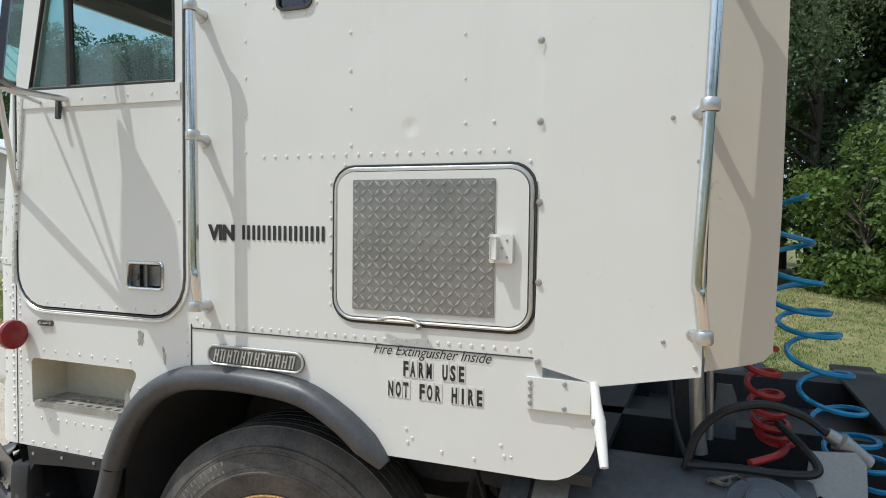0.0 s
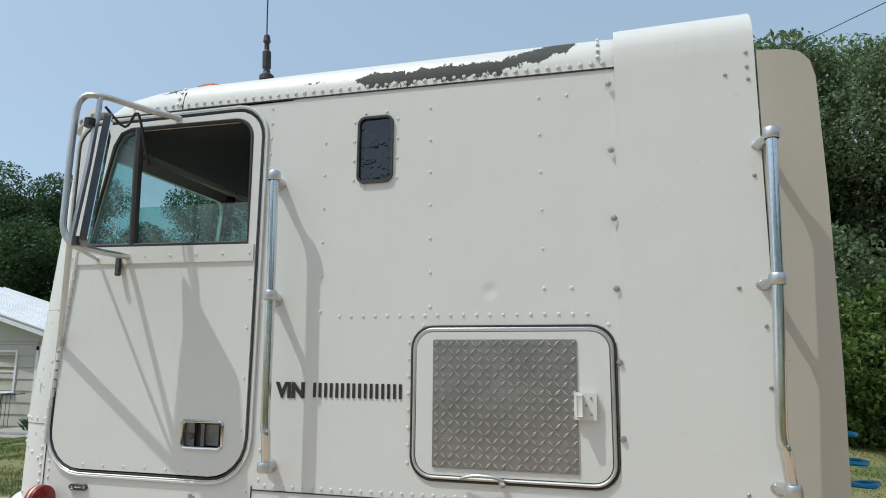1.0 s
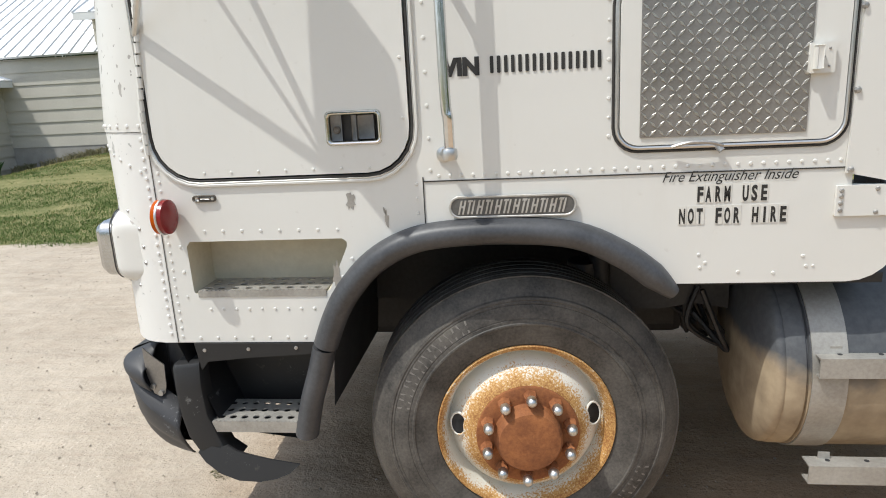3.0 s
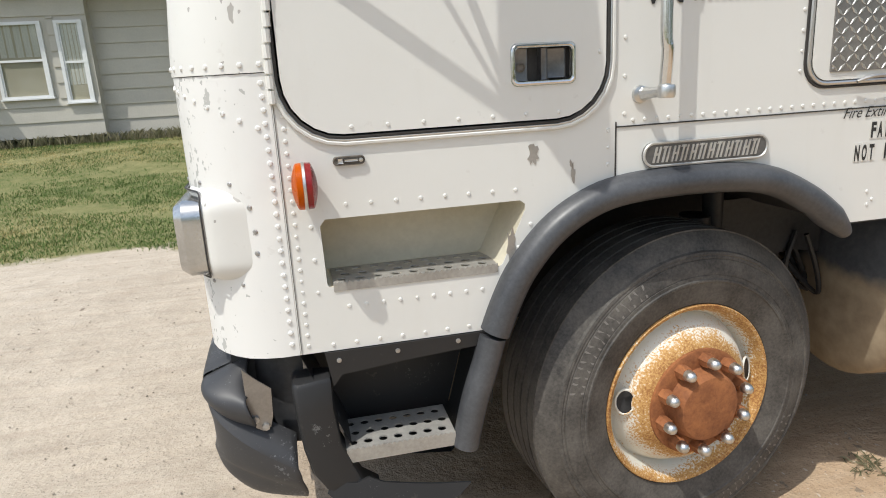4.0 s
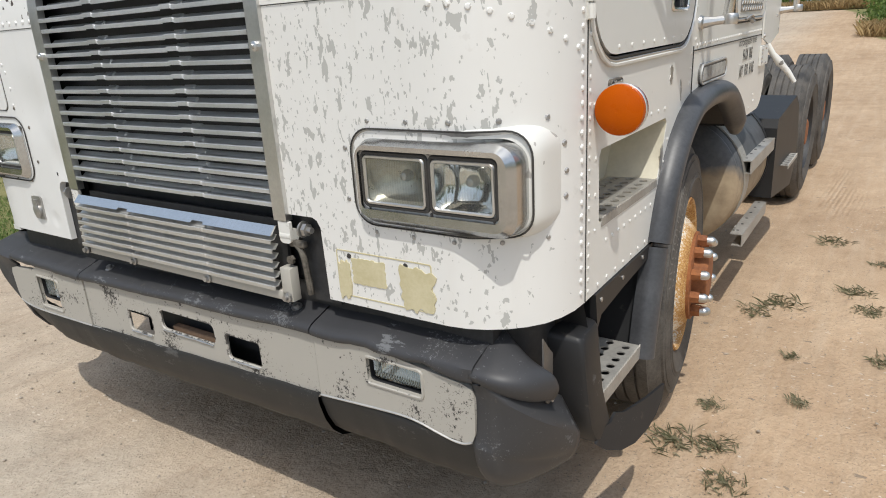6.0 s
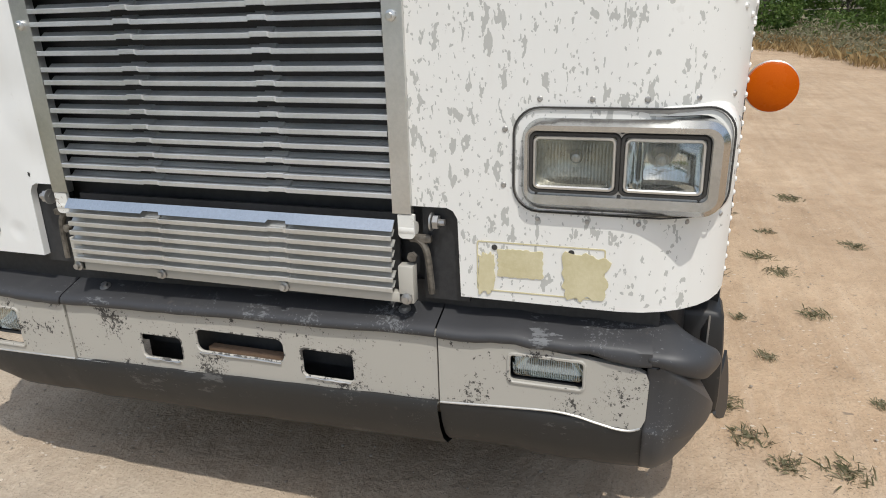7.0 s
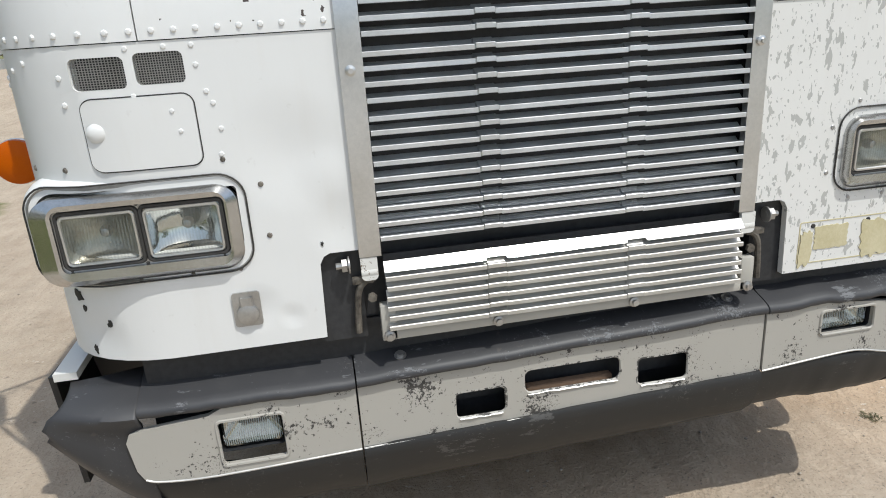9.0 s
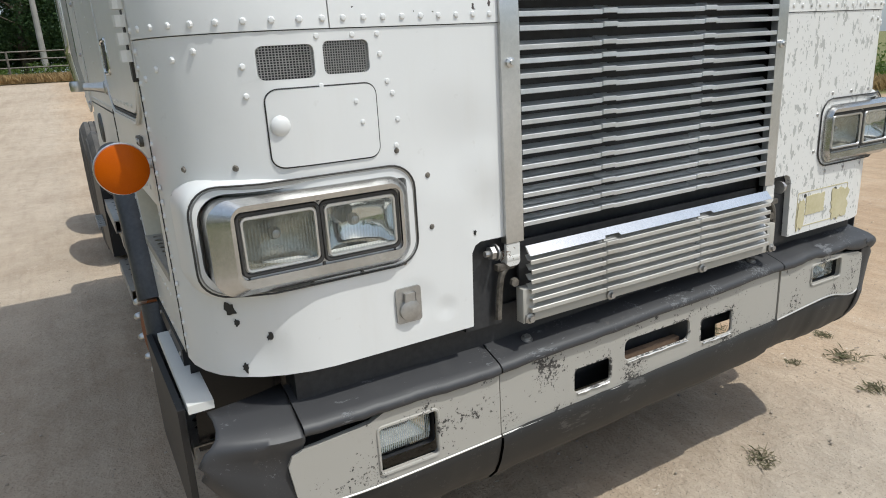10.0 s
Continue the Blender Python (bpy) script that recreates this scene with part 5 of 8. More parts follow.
def entry_step(far):
    to = side_at(far)
    bm = bmesh.new()
    loft(bm, [[to(x, z, d) for x, z in ((0.235, 0.872), (0.31, 0.68), (0.36, 0.550), (0.62, 0.515), (0.665, 0.57), (0.745, 0.866))] for d in (0.0, -0.20)], True)
    sheet(bm, [(0.235, 0.872), (0.33, 0.55), (0.65, 0.53), (0.745, 0.868)], [], -0.20, -0.21, to)
    well = part("step_well", bm, rubber, truck, "black step well", angle=40)
    bm = bmesh.new()
    sheet(bm, [(0.30, 0.866), (0.75, 0.866), (0.742, 0.83), (0.50, 0.815), (0.34, 0.80), (0.315, 0.77)], [], 0.006, -0.012, to)
    part("step_apron", bm, rubber, well, "black plastic apron with screws")
    for x, z in ((0.335, 0.842), (0.49, 0.846), (0.655, 0.85)):
        bm = bmesh.new()
        lathe(bm, [(0.0065, 0), (0.0065, 0.003), (0.003, 0.004), (0, 0.004)], to(x, z, 0.006), (0, 1, 0) if far else (0, -1, 0), 10)
        part("screw", bm, mount_metal, well)
    perforated_tread(well, to, 0.330, 0.632, 0.584, 0.015, -0.15, 7, 3, 0.040)
    if far:
        bm = bmesh.new()
        sheet(bm, [(0.12, 0.80), (0.70, 0.775), (0.70, 0.46), (0.16, 0.46)], [], 0.055, 0.040, to)
        part("step_skirt", bm, rubber, well, "black plastic skirt below the step")
        bm = bmesh.new()
        sheet(bm, [(0.10, 0.795), (0.56, 0.805), (0.56, 0.825), (0.10, 0.815)], [], 0.035, -0.02, to)
        part("step_ledge", bm, side_paint, well, "pale ledge over the step")
        return
    # a split, bent rubber post and a torn skirt sweeping back
    bm = bmesh.new()
    rings = []
    for z, x0, x1, d in ((0.792, 0.232, 0.322, -0.012), (0.787, 0.226, 0.326, 0.006), (0.775, 0.222, 0.327, 0.013), (0.70, 0.225, 0.326, 0.02), (0.60, 0.236, 0.336, 0.025), (0.53, 0.252, 0.362, 0.028), (0.475, 0.285, 0.385, 0.03), (0.44, 0.33, 0.43, 0.03)):
        rings.append([to(x - 0.016, zz, dd) for x, zz, dd in ((x0, z, -0.09), (x0, z, d - 0.014), (x0 + 0.006, z, d - 0.004), (x0 + 0.018, z, d), (x1 - 0.014, z + 0.008, d), (x1 - 0.004, z + 0.009, d - 0.004), (x1, z + 0.01, d - 0.014), (x1, z + 0.01, -0.05))])
    rows = loft(bm, rings, True)
    bm.faces.new(rows[0])
    bm.faces.new(rows[-1][::-1])
    part("rubber_post", bm, rubber, well, "bent black rubber post", angle=40)
    bm = bmesh.new()
    edge = [(0.30, 0.50), (0.36, 0.49), (0.395, 0.503), (0.43, 0.487), (0.47, 0.481), (0.51, 0.476), (0.56, 0.471), (0.62, 0.468), (0.665, 0.466), (0.63, 0.435), (0.58, 0.412), (0.52, 0.397), (0.44, 0.393), (0.37, 0.408), (0.31, 0.44), (0.28, 0.47)]
    sheet(bm, edge, [], 0.0, -0.008, lambda x, z, d: to(x - 0.012, z, 0.035 + 0.15 * (x - 0.28) + d + (0.45 - z) * 0.3), 0.03)
    part("torn_skirt", bm, rubber, well, "torn black rubber skirt, bent outward", angle=40)


def wheel(cx, side_y, turn, name="front_wheel", dark=False, dual=False):
    """turn: +1 faces the far side, -1 the near side; side_y: where the tyre's outer wall stands."""
    d = Vector((0, turn, 0))
    c = Vector((cx, side_y, 0.528))
    R, w = 0.527, 0.275
    bm = bmesh.new()
    prof = [(0.292, -0.012), (0.305, 0.004), (0.335, 0.014), (0.375, 0.022), (0.378, 0.025), (0.384, 0.025), (0.387, 0.022), (0.397, 0.0212), (0.398, 0.0195), (0.400, 0.0195), (0.401, 0.0206), (0.42, 0.018), (0.444, 0.0118), (0.445, 0.0095), (0.448, 0.0095), (0.449, 0.0100), (0.455, 0.008), (0.458, 0.010), (0.466, 0.008), (0.470, 0.0), (0.495, -0.012), (0.512, -0.026), (0.522, -0.036)]
    grooves = []
    for k in range(5):
        a, b = -0.036 - k * 0.046, -0.036 - (k + 1) * 0.046 + 0.010
        grooves += [(R, a), (R, b)]
        if k < 4:
            grooves += [(R - 0.012, b - 0.001), (R - 0.012, b - 0.009)]
    prof = prof + grooves + [(0.51, -w + 0.03), (0.47, -w + 0.005), (0.40, -w - 0.01), (0.30, -w)]
    lathe(bm, prof, c, d, 72)
    tyre_ob = part("tyre", bm, tyre_rubber, None, "dusty worn black tyre", angle=28)
    base = part(name, lathe(bmesh.new(), [(0.296, -w), (0.296, -0.020), (0.302, 0.004), (0.298, 0.010), (0.288, 0.006), (0.278, -0.012), (0.268, -0.035), (0.262, -0.060), (0.258, -0.070), (0.250, -0.062),
                (0.243, -0.040), (0.215, 0.002), (0.190, 0.026), (0.176, 0.034), (0.168, 0.036), (0.115, 0.036)] if not dual else
                [(0.296, -w), (0.296, -0.020), (0.302, 0.004), (0.290, 0.004), (0.278, -0.03), (0.262, -0.10), (0.24, -0.13), (0.12, -0.135), (0.115, -0.12)], c, d, 64), rim_rust if not dark else black_steel, truck, "rusty white steel wheel on a worn tyre")
    tyre_ob.parent = base
    if dual:
        bm = bmesh.new()
        lathe(bm, prof, c - d * 0.33, d, 64)
        part("inner_tyre", bm, tyre_rubber, base, "dusty worn black tyre", angle=28)
        lathe_hub = [(0.13, -0.14), (0.12, -0.02), (0.09, 0.0), (0, 0.0)]
        part("hub", lathe(bmesh.new(), lathe_hub, c, d, 24), hub_rust, base, "rusty hub")
        return base
    hub = part("hub", lathe(bmesh.new(), [(0.172, 0.034), (0.172, 0.045), (0.166, 0.048), (0.116, 0.048), (0.112, 0.056), (0.108, 0.088), (0.100, 0.098), (0.085, 0.101), (0.05, 0.103), (0.0, 0.104)], c, d, 40), hub_rust, base, "rust-brown wheel hub")
    a, b = Vector((1, 0, 0)), Vector((0, 0, 1))
    # lug nuts: rusty base, bright stud tip
    for k in range(10):
        q = 2 * math.pi * (k + 0.4) / 10
        p = c + (a * math.cos(q) + b * math.sin(q)) * 0.1425
        bm = bmesh.new()
        lathe(bm, [(0.023, 0.046), (0.023, 0.066), (0.021, 0.080), (0.015, 0.083)], p, d, 6)
        nut = part("lug_nut", bm, hub_rust, hub, "rusty lug nut", smooth=False)
        bm = bmesh.new()
        lathe(bm, [(0.0175, 0.074), (0.0175, 0.092), (0.0165, 0.100), (0.0125, 0.108), (0.006, 0.112), (0.0, 0.113)], p, d, 12)
        part("lug_nut_cap", bm, satin, hub, "bright stud end")
    # hand holes in the disc, as dark inset ovals with a rolled lip
    for q in (radians(174), radians(10)):
        m = c + (a * math.cos(q) + b * math.sin(q)) * 0.228 - d * 0.012
        n = (d * 0.86 + (a * math.cos(q) + b * math.sin(q)) * 0.5).normalized()
        t = Vector((-math.sin(q), 0, math.cos(q)))
        s = n.cross(t)
        bm = bmesh.new()
        rim = [m + t * 0.040 * math.cos(v) + s * 0.029 * math.sin(v) + n * 0.004 for v in (2 * math.pi * k / 20 for k in range(20))]
        tube(bm, rim, 0.004, 6, closed=True)
        part("hand_hole_lip", bm, rim_rust, base)
        bm = bmesh.new()
        bm.faces.new([bm.verts.new(v + n * 0.0015) for v in rim])
        bmesh.ops.extrude_face_region(bm, geom=list(bm.faces))
        part("hand_hole", bm, black_steel, base, "dark hand hole", smooth=False)
    # raised marks of lettering on the sidewall, as plain bars
    bm = bmesh.new()
    for start, n, step in ((118, 8, 6.6), (292, 7, 7.4)):
        for k in range(n):
            for off in (-1.5, 1.2):
                q = radians(start + k * step + off)
                e = a * math.cos(q) + b * math.sin(q)
                t = Vector((-math.sin(q), 0, math.cos(q)))
                p0 = c + e * 0.402 + d * 0.018
                p1 = c + e * 0.442 + t * (0.008 if off > 0 else -0.004) + d * 0.010
                tube(bm, [p0, p1], 0.0042, 4)
    part("sidewall_relief", bm, tyre_bars, tyre_ob, "raised marks on the sidewall")["kind"] = "stuff"
    return base


def roof():
    # side rolls, crown and front roll as one bent skin
    bm = bmesh.new()
    rings = []
    sect = [(0.0, 2.752), (0.0, 2.785), (0.007, 2.82), (0.023, 2.851), (0.052, 2.877), (0.095, 2.896), (0.20, 2.914), (0.6, 2.932)]
    full = sect + [(W / 2, 2.94)] + [(W - y, z) for y, z in reversed(sect)]
    for x, drop in ((0.30, 0.09), (0.34, 0.055), (0.42, 0.025), (0.56, 0.008), (0.74, 0.0), (1.2, 0.0), (1.8, 0.002), (2.30, 0.004), (2.34, 0.006)):
        rings.append([(x, y + (0.05 * (1 if y < 1.2 else -1) * (drop / 0.09)), z - drop * min(1, (z - 2.745) / 0.1)) for y, z in full])
    rows = loft(bm, rings)
    top = part("roof_skin", bm, roof_paint, truck, "cream roof with black peeling paint along its edge", angle=60)
    bm = bmesh.new()
    for x, z in along((0.50, 2.778), (2.30, 2.760), 52):
        rivet(bm, (x, -0.001, z + 0.008), (0, -1, 0), 0.0085, 0.006)
    for z, y in ((2.79, 0.0), (2.815, 0.006), (2.843, 0.018), (2.868, 0.04)):
        for x in (0.70, 2.285):
            rivet(bm, (x, y - 0.001, z), (0, -1, 0.6), 0.008, 0.005)
    part("rivets", bm, side_paint, top)
    bm = bmesh.new()
    tube(bm, [(0.30, -0.002, 2.760), (0.9, -0.002, 2.762), (1.6, -0.002, 2.755), (2.335, -0.002, 2.746)], 0.003, 6)
    tube(bm, [(0.722, -0.002, 2.77), (0.722, 0.013, 2.835), (0.722, 0.09, 2.896), (0.722, 0.2, 2.915)], 0.003, 5)
    part("roof_seam", bm, gasket, top)
    # visor over the windscreen
    bm = bmesh.new()
    rings = []
    for k in range(21):
        y = 0.05 + (W - 0.10) * k / 20
        b = 0.08 * (2 * k / 20 - 1) ** 4
        rings.append([(0.32, y, 2.815), (0.24, y, 2.84), (0.14 + b, y, 2.815), (0.08 + b, y, 2.77), (0.07 + b, y, 2.745), (0.085 + b, y, 2.747), (0.15 + b, y, 2.79), (0.24, y, 2.815)])
    rows = loft(bm, rings, True)
    bm.faces.new(rows[0])
    bm.faces.new(rows[-1][::-1])
    part("sun_visor", bm, visor_paint, truck, "cream sun visor over the windscreen", angle=50)
    for x, y in ((0.72, 0.16), (0.55, 0.75), (0.55, 1.66), (0.72, 2.25)):
        bm = bmesh.new()
        rings = []
        for u in range(9):
            q = math.pi * u / 8
            r = 0.036 * math.sin(q) ** 0.6 + 0.001
            rings.append([(x - 0.07 * math.cos(q), y + r * math.cos(v), 2.90 + 0.01 * (abs(y - 1.2) < 0.7) + r * 1.0 * math.sin(v)) for v in (math.pi * k / 8 for k in range(9))])
        loft(bm, rings)
        part("roof_lamp", bm, amber_lens, truck, "amber roof lamp")
    bm = bmesh.new()
    lathe(bm, [(0.030, 0.0), (0.028, 0.02), (0.014, 0.035), (0.012, 0.05), (0.017, 0.055), (0.017, 0.12), (0.010, 0.13), (0.010, 0.16), (0.015, 0.165), (0.012, 0.19), (0.003, 0.20)], (1.02, 0.10, 2.892), (-0.05, 0, 1), 12)
    ant = part("antenna", bm, black_steel, truck, "whip antenna on a black spring mount")
    bm = bmesh.new()
    tube(bm, smooth_line([(1.01, 0.10, 3.07), (1.005, 0.10, 3.35), (1.03, 0.10, 3.75), (1.09, 0.1, 4.2)], 5), 0.0028, 5)
    part("whip", bm, black_steel, ant)


def cab_body_rest():
    # floor, rear wall and ceiling close the cab
    bm = bmesh.new()
    box(bm, (0.22, 0.06, 1.30), (2.30, W - 0.06, 1.34))
    part("cab_floor", bm, dark_cloth, truck, "dark cab floor")
    bm = bmesh.new()
    box(bm, (2.30, 0.03, 1.05), (2.335, W - 0.03, 2.80))
    part("cab_rear_wall", bm, side_paint, truck, "cream rear wall of the sleeper")
    bm = bmesh.new()
    box(bm, (0.34, 0.035, 2.70), (2.30, W - 0.035, 2.735), 0.01)
    part("headliner", bm, dark_cloth, truck, "dark padded headliner")
    bm = bmesh.new()
    box(bm, (1.16, 0.035, 1.34), (1.20, W - 0.035, 2.70))
    part("bunk_curtain", bm, dark_cloth, truck, "dark curtain before the bunk")
    bm = bmesh.new()
    loft(bm, [[(x, y, z) for x, z in ((0.14, 1.36), (0.16, 2.02), (0.30, 2.06), (0.42, 2.02), (0.44, 1.90), (0.36, 1.36))] for y in (0.05, W - 0.05)], True)
    part("dashboard", bm, dark_cloth, truck, "dark dashboard")
    bm = bmesh.new()
    c, n = Vector((0.56, 0.52, 2.21)), Vector((0.5, 0, 1)).normalized()
    a, b = ring_basis(n)
    tube(bm, [c + (a * math.cos(q) + b * math.sin(q)) * 0.24 for q in (2 * math.pi * k / 36 for k in range(36))], 0.014, 8, closed=True)
    for k in range(3):
        q = radians(90 + 120 * k)
        tube(bm, [c - n * 0.03, c + (a * math.cos(q) + b * math.sin(q)) * 0.235], 0.010, 6)
    tube(bm, [c - n * 0.03, c - n * 0.35], 0.03, 8)
    part("steering_wheel", bm, black_steel, truck, "large black steering wheel with three spokes")
    for y, mat, lab in ((0.55, dark_cloth, "dark driver's seat"), (1.85, teal_cloth, "seat with a teal cover")):
        bm = bmesh.new()
        box(bm, (0.70, y - 0.25, 1.60), (1.15, y + 0.25, 1.78), 0.05)
        seat = part("seat", bm, mat, truck, lab, angle=50)
        bm = bmesh.new()
        box(bm, (1.00, y - 0.24, 1.75), (1.14, y + 0.24, 2.34 if y > 1 else 2.15), 0.05)
        part("backrest", bm, mat, seat, angle=50)
        bm = bmesh.new()
        box(bm, (0.78, y - 0.16, 1.34), (1.08, y + 0.16, 1.61), 0.02)
        part("seat_base", bm, black_steel, seat, angle=50)
    # post between the two windscreen panes
    bm = bmesh.new()
    tube(bm, [(0.075, NOSE / 2, 2.03), (0.145, NOSE / 2, 2.75)], 0.028, 10)
    part("centre_post", bm, gasket, truck, "black post between the windscreen panes")


def extender(far):
    to = side_at(far)
    s = 1 if not far else -1
    y = (lambda v: W - v) if far else (lambda v: v)
    bm = bmesh.new()
    sheet(bm, [(2.312, 1.372), (2.40, 1.352), (2.497, 1.329), (2.743, 1.378), (2.746, 2.0), (2.746, 2.750), (2.50, 2.746), (2.336, 2.742), (2.326, 2.0)], [], 0.010, 0.002, to, 0.12)
    # rolled top joins the roof
    prof = [(0.0, 2.742), (0.0, 2.80), (0.008, 2.835), (0.026, 2.868), (0.06, 2.894), (0.12, 2.912), (0.60, 2.945), (1.205, 2.955)]
    loft(bm, [[(x, y(v - 0.010), z + e) for v, z in prof] for x, e in ((2.336, 0.0), (2.50, 0.004), (2.746, 0.008))])
    ext = part("side_fairing", bm, side_paint, truck, "cream side fairing behind the cab", angle=40)
    bm = bmesh.new()
    for x, z in ((2.66, 2.68), (2.722, 2.745), (2.722, 2.70), (2.724, 2.66), (2.66, 2.03), (2.722, 2.36), (2.725, 1.92), (2.65, 1.46), (2.728, 1.40), (2.726, 1.75)):
        rivet(bm, to(x, z, 0.010), (0, -s, 0), 0.008, 0.006)
    part("rivets", bm, mount_metal, ext)
    bm = bmesh.new()
    flap = [(2.750, 1.392), (2.86, 1.418)] + [(2.885, 1.428), (2.905, 1.45)] + [(2.915, 1.8), (2.918, 2.3), (2.912, 2.66), (2.900, 2.71), (2.875, 2.738), (2.84, 2.748), (2.752, 2.752)]
    sheet(bm, flap, [], 0.002, -0.008, lambda x, z, d: to(x, z, d + 0.004 - 0.22 * max(0, x - 2.76) ** 1.25), 0.05)
    part("fairing_flap", bm, beige_flap, ext, "beige flexible flap behind the fairing")


def grab_rail(x_top, x_low, z_top, z_mid, z_low, d, kink=0.0, name="grab_rail", far=False):
    side = (lambda p: (p[0], W - p[1], p[2])) if far else (lambda p: p)
    bm = bmesh.new()
    pts = [(x_top, -d, z_top), (x_top + (x_low - x_top) * 0.5, -d, z_mid), (x_low - 0.005, -d, z_low + 0.16), (x_low, -d, z_low + 0.10), (x_low + kink, -d + 0.01, z_low)]
    tube(bm, smooth_line([side(p) for p in pts], 5), 0.0155, 12)
    rail = part(name, bm, chrome, truck, "polished metal grab rail")
    for x, z in ((x_top, z_top), (x_top + (x_low - x_top) * 0.5, z_mid), (x_low + kink, z_low)):
        bm = bmesh.new()
        lathe(bm, [(0.020, -0.016), (0.023, -0.010), (0.023, 0.010), (0.020, 0.016), (0.0, 0.018)], side((x, -d, z)), (0, 0, 1), 16)
        tube(bm, [side(p) for p in ((x, -d, z), (x - 0.012, -d * 0.5, z - 0.004), (x - 0.02, 0.0, z - 0.008))], [0.014, 0.013, 0.020], 10)
        lathe(bm, [(0.024, 0), (0.022, 0.008), (0.012, 0.012), (0, 0.012)], side((x - 0.026, 0.0, z - 0.008)), (0, 1 if far else -1, 0), 14)
        part("rail_bracket", bm, satin, rail, "cast metal bracket")


def luggage_hatch():
    bm = bmesh.new()
    sheet(bm, rrect(1.690, 1.470, 2.292, 1.908, 0.055), [], 0.010, 0.0, near)
    hatch = part("side_hatch", bm, side_paint, truck, "cream locker hatch with a diamond plate patch")
    bm = bmesh.new()
    tube(bm, [near(x, z, 0.004) for x, z in rrect(1.682, 1.462, 2.300, 1.916, 0.062)], 0.0065, 8, closed=True)
    part("hatch_trim", bm, satin, hatch, "bright metal hatch trim")
    bm = bmesh.new()
    tube(bm, [near(x, z, 0.002) for x, z in rrect(1.672, 1.452, 2.310, 1.926, 0.07)], 0.004, 6, closed=True)
    tube(bm, [near(x, z, 0.006) for x, z in rrect(1.692, 1.472, 2.290, 1.906, 0.054)], 0.003, 6, closed=True)
    part("hatch_seal", bm, gasket, hatch)
    bm = bmesh.new()
    sheet(bm, rrect(1.746, 1.492, 2.196, 1.884, 0.004), [], 0.014, 0.010, near)
    plate = part("diamond_plate", bm, plate_metal, hatch, "grey diamond plate")
    bm = bmesh.new()
    nx, nz = 19, 16
    for i in range(nx):
        for j in range(nz):
            x, z = 1.746 + 0.45 * (i + 0.5) / nx, 1.492 + 0.392 * (j + 0.5) / nz
            q = radians(45 if (i + j) % 2 else -45)
            ca, sa = math.cos(q), math.sin(q)
            loop = [(-0.0155, 0), (0, -0.0046), (0.0155, 0), (0, 0.0046)]
            v = [bm.verts.new(near(x + u * ca - w * sa, z + u * sa + w * ca, 0.0139)) for u, w in loop]
            t = [bm.verts.new(near(x + (u * ca - w * sa) * 0.62, z + (u * sa + w * ca) * 0.62, 0.0168)) for u, w in loop]
            for k in range(4):
                bm.faces.new((v[k - 1], v[k], t[k], t[k - 1]))
            bm.faces.new(t)
    treads = part("raised_treads", bm, sunlit_lug, plate, "raised diamond treads", smooth=False)
    treads["kind"] = "stuff"
    bm = bmesh.new()
    for x, z in ((1.756, 1.502), (2.186, 1.502), (1.756, 1.874), (2.186, 1.874), (1.97, 1.50), (1.97, 1.876)):
        rivet(bm, near(x, z, 0.014), (0, -1, 0), 0.007)
    part("rivets", bm, plate_metal, plate)
    bm = bmesh.new()
    sheet(bm, rrect(2.186, 1.648, 2.252, 1.728, 0.004), [], 0.026, 0.012, near)
    box(bm, near(2.196, 1.66, 0.02), near(2.212, 1.72, 0.05), 0.002)
    lock = part("lock_plate", bm, side_paint, hatch, "white lock plate")
    bm = bmesh.new()
    for x, z in ((2.236, 1.665), (2.236, 1.712), (2.222, 1.69)):
        rivet(bm, near(x, z, 0.026), (0, -1, 0), 0.005)
    part("rivets", bm, mount_metal, lock)
    bm = bmesh.new()
    tube(bm, smooth_line([near(1.835, 1.462, 0.016), near(1.88, 1.474, 0.024), near(1.94, 1.472, 0.022), near(1.975, 1.462, 0.02)], 4), 0.005, 6)
    tube(bm, [near(1.962, 1.462, 0.012), near(1.972, 1.448, 0.02)], 0.010, 8)
    part("hatch_catch", bm, mount_metal, hatch, "bent wire catch")
    # sleeper window
    bm = bmesh.new()
    sheet(bm, rrect(1.459, 2.419, 1.591, 2.661, 0.028), [rrect(1.467, 2.427, 1.583, 2.653, 0.021)], 0.008, -0.006, near)
    frame_ob = part("sleeper_window", bm, gasket, truck, "small dark sleeper window with black seal")
    bm = bmesh.new()
    sheet(bm, rrect(1.466, 2.426, 1.584, 2.654, 0.02), [], -0.002, -0.008, near)
    part("window_pane", bm, dark_glass, frame_ob, "black glossy pane", smooth=False)


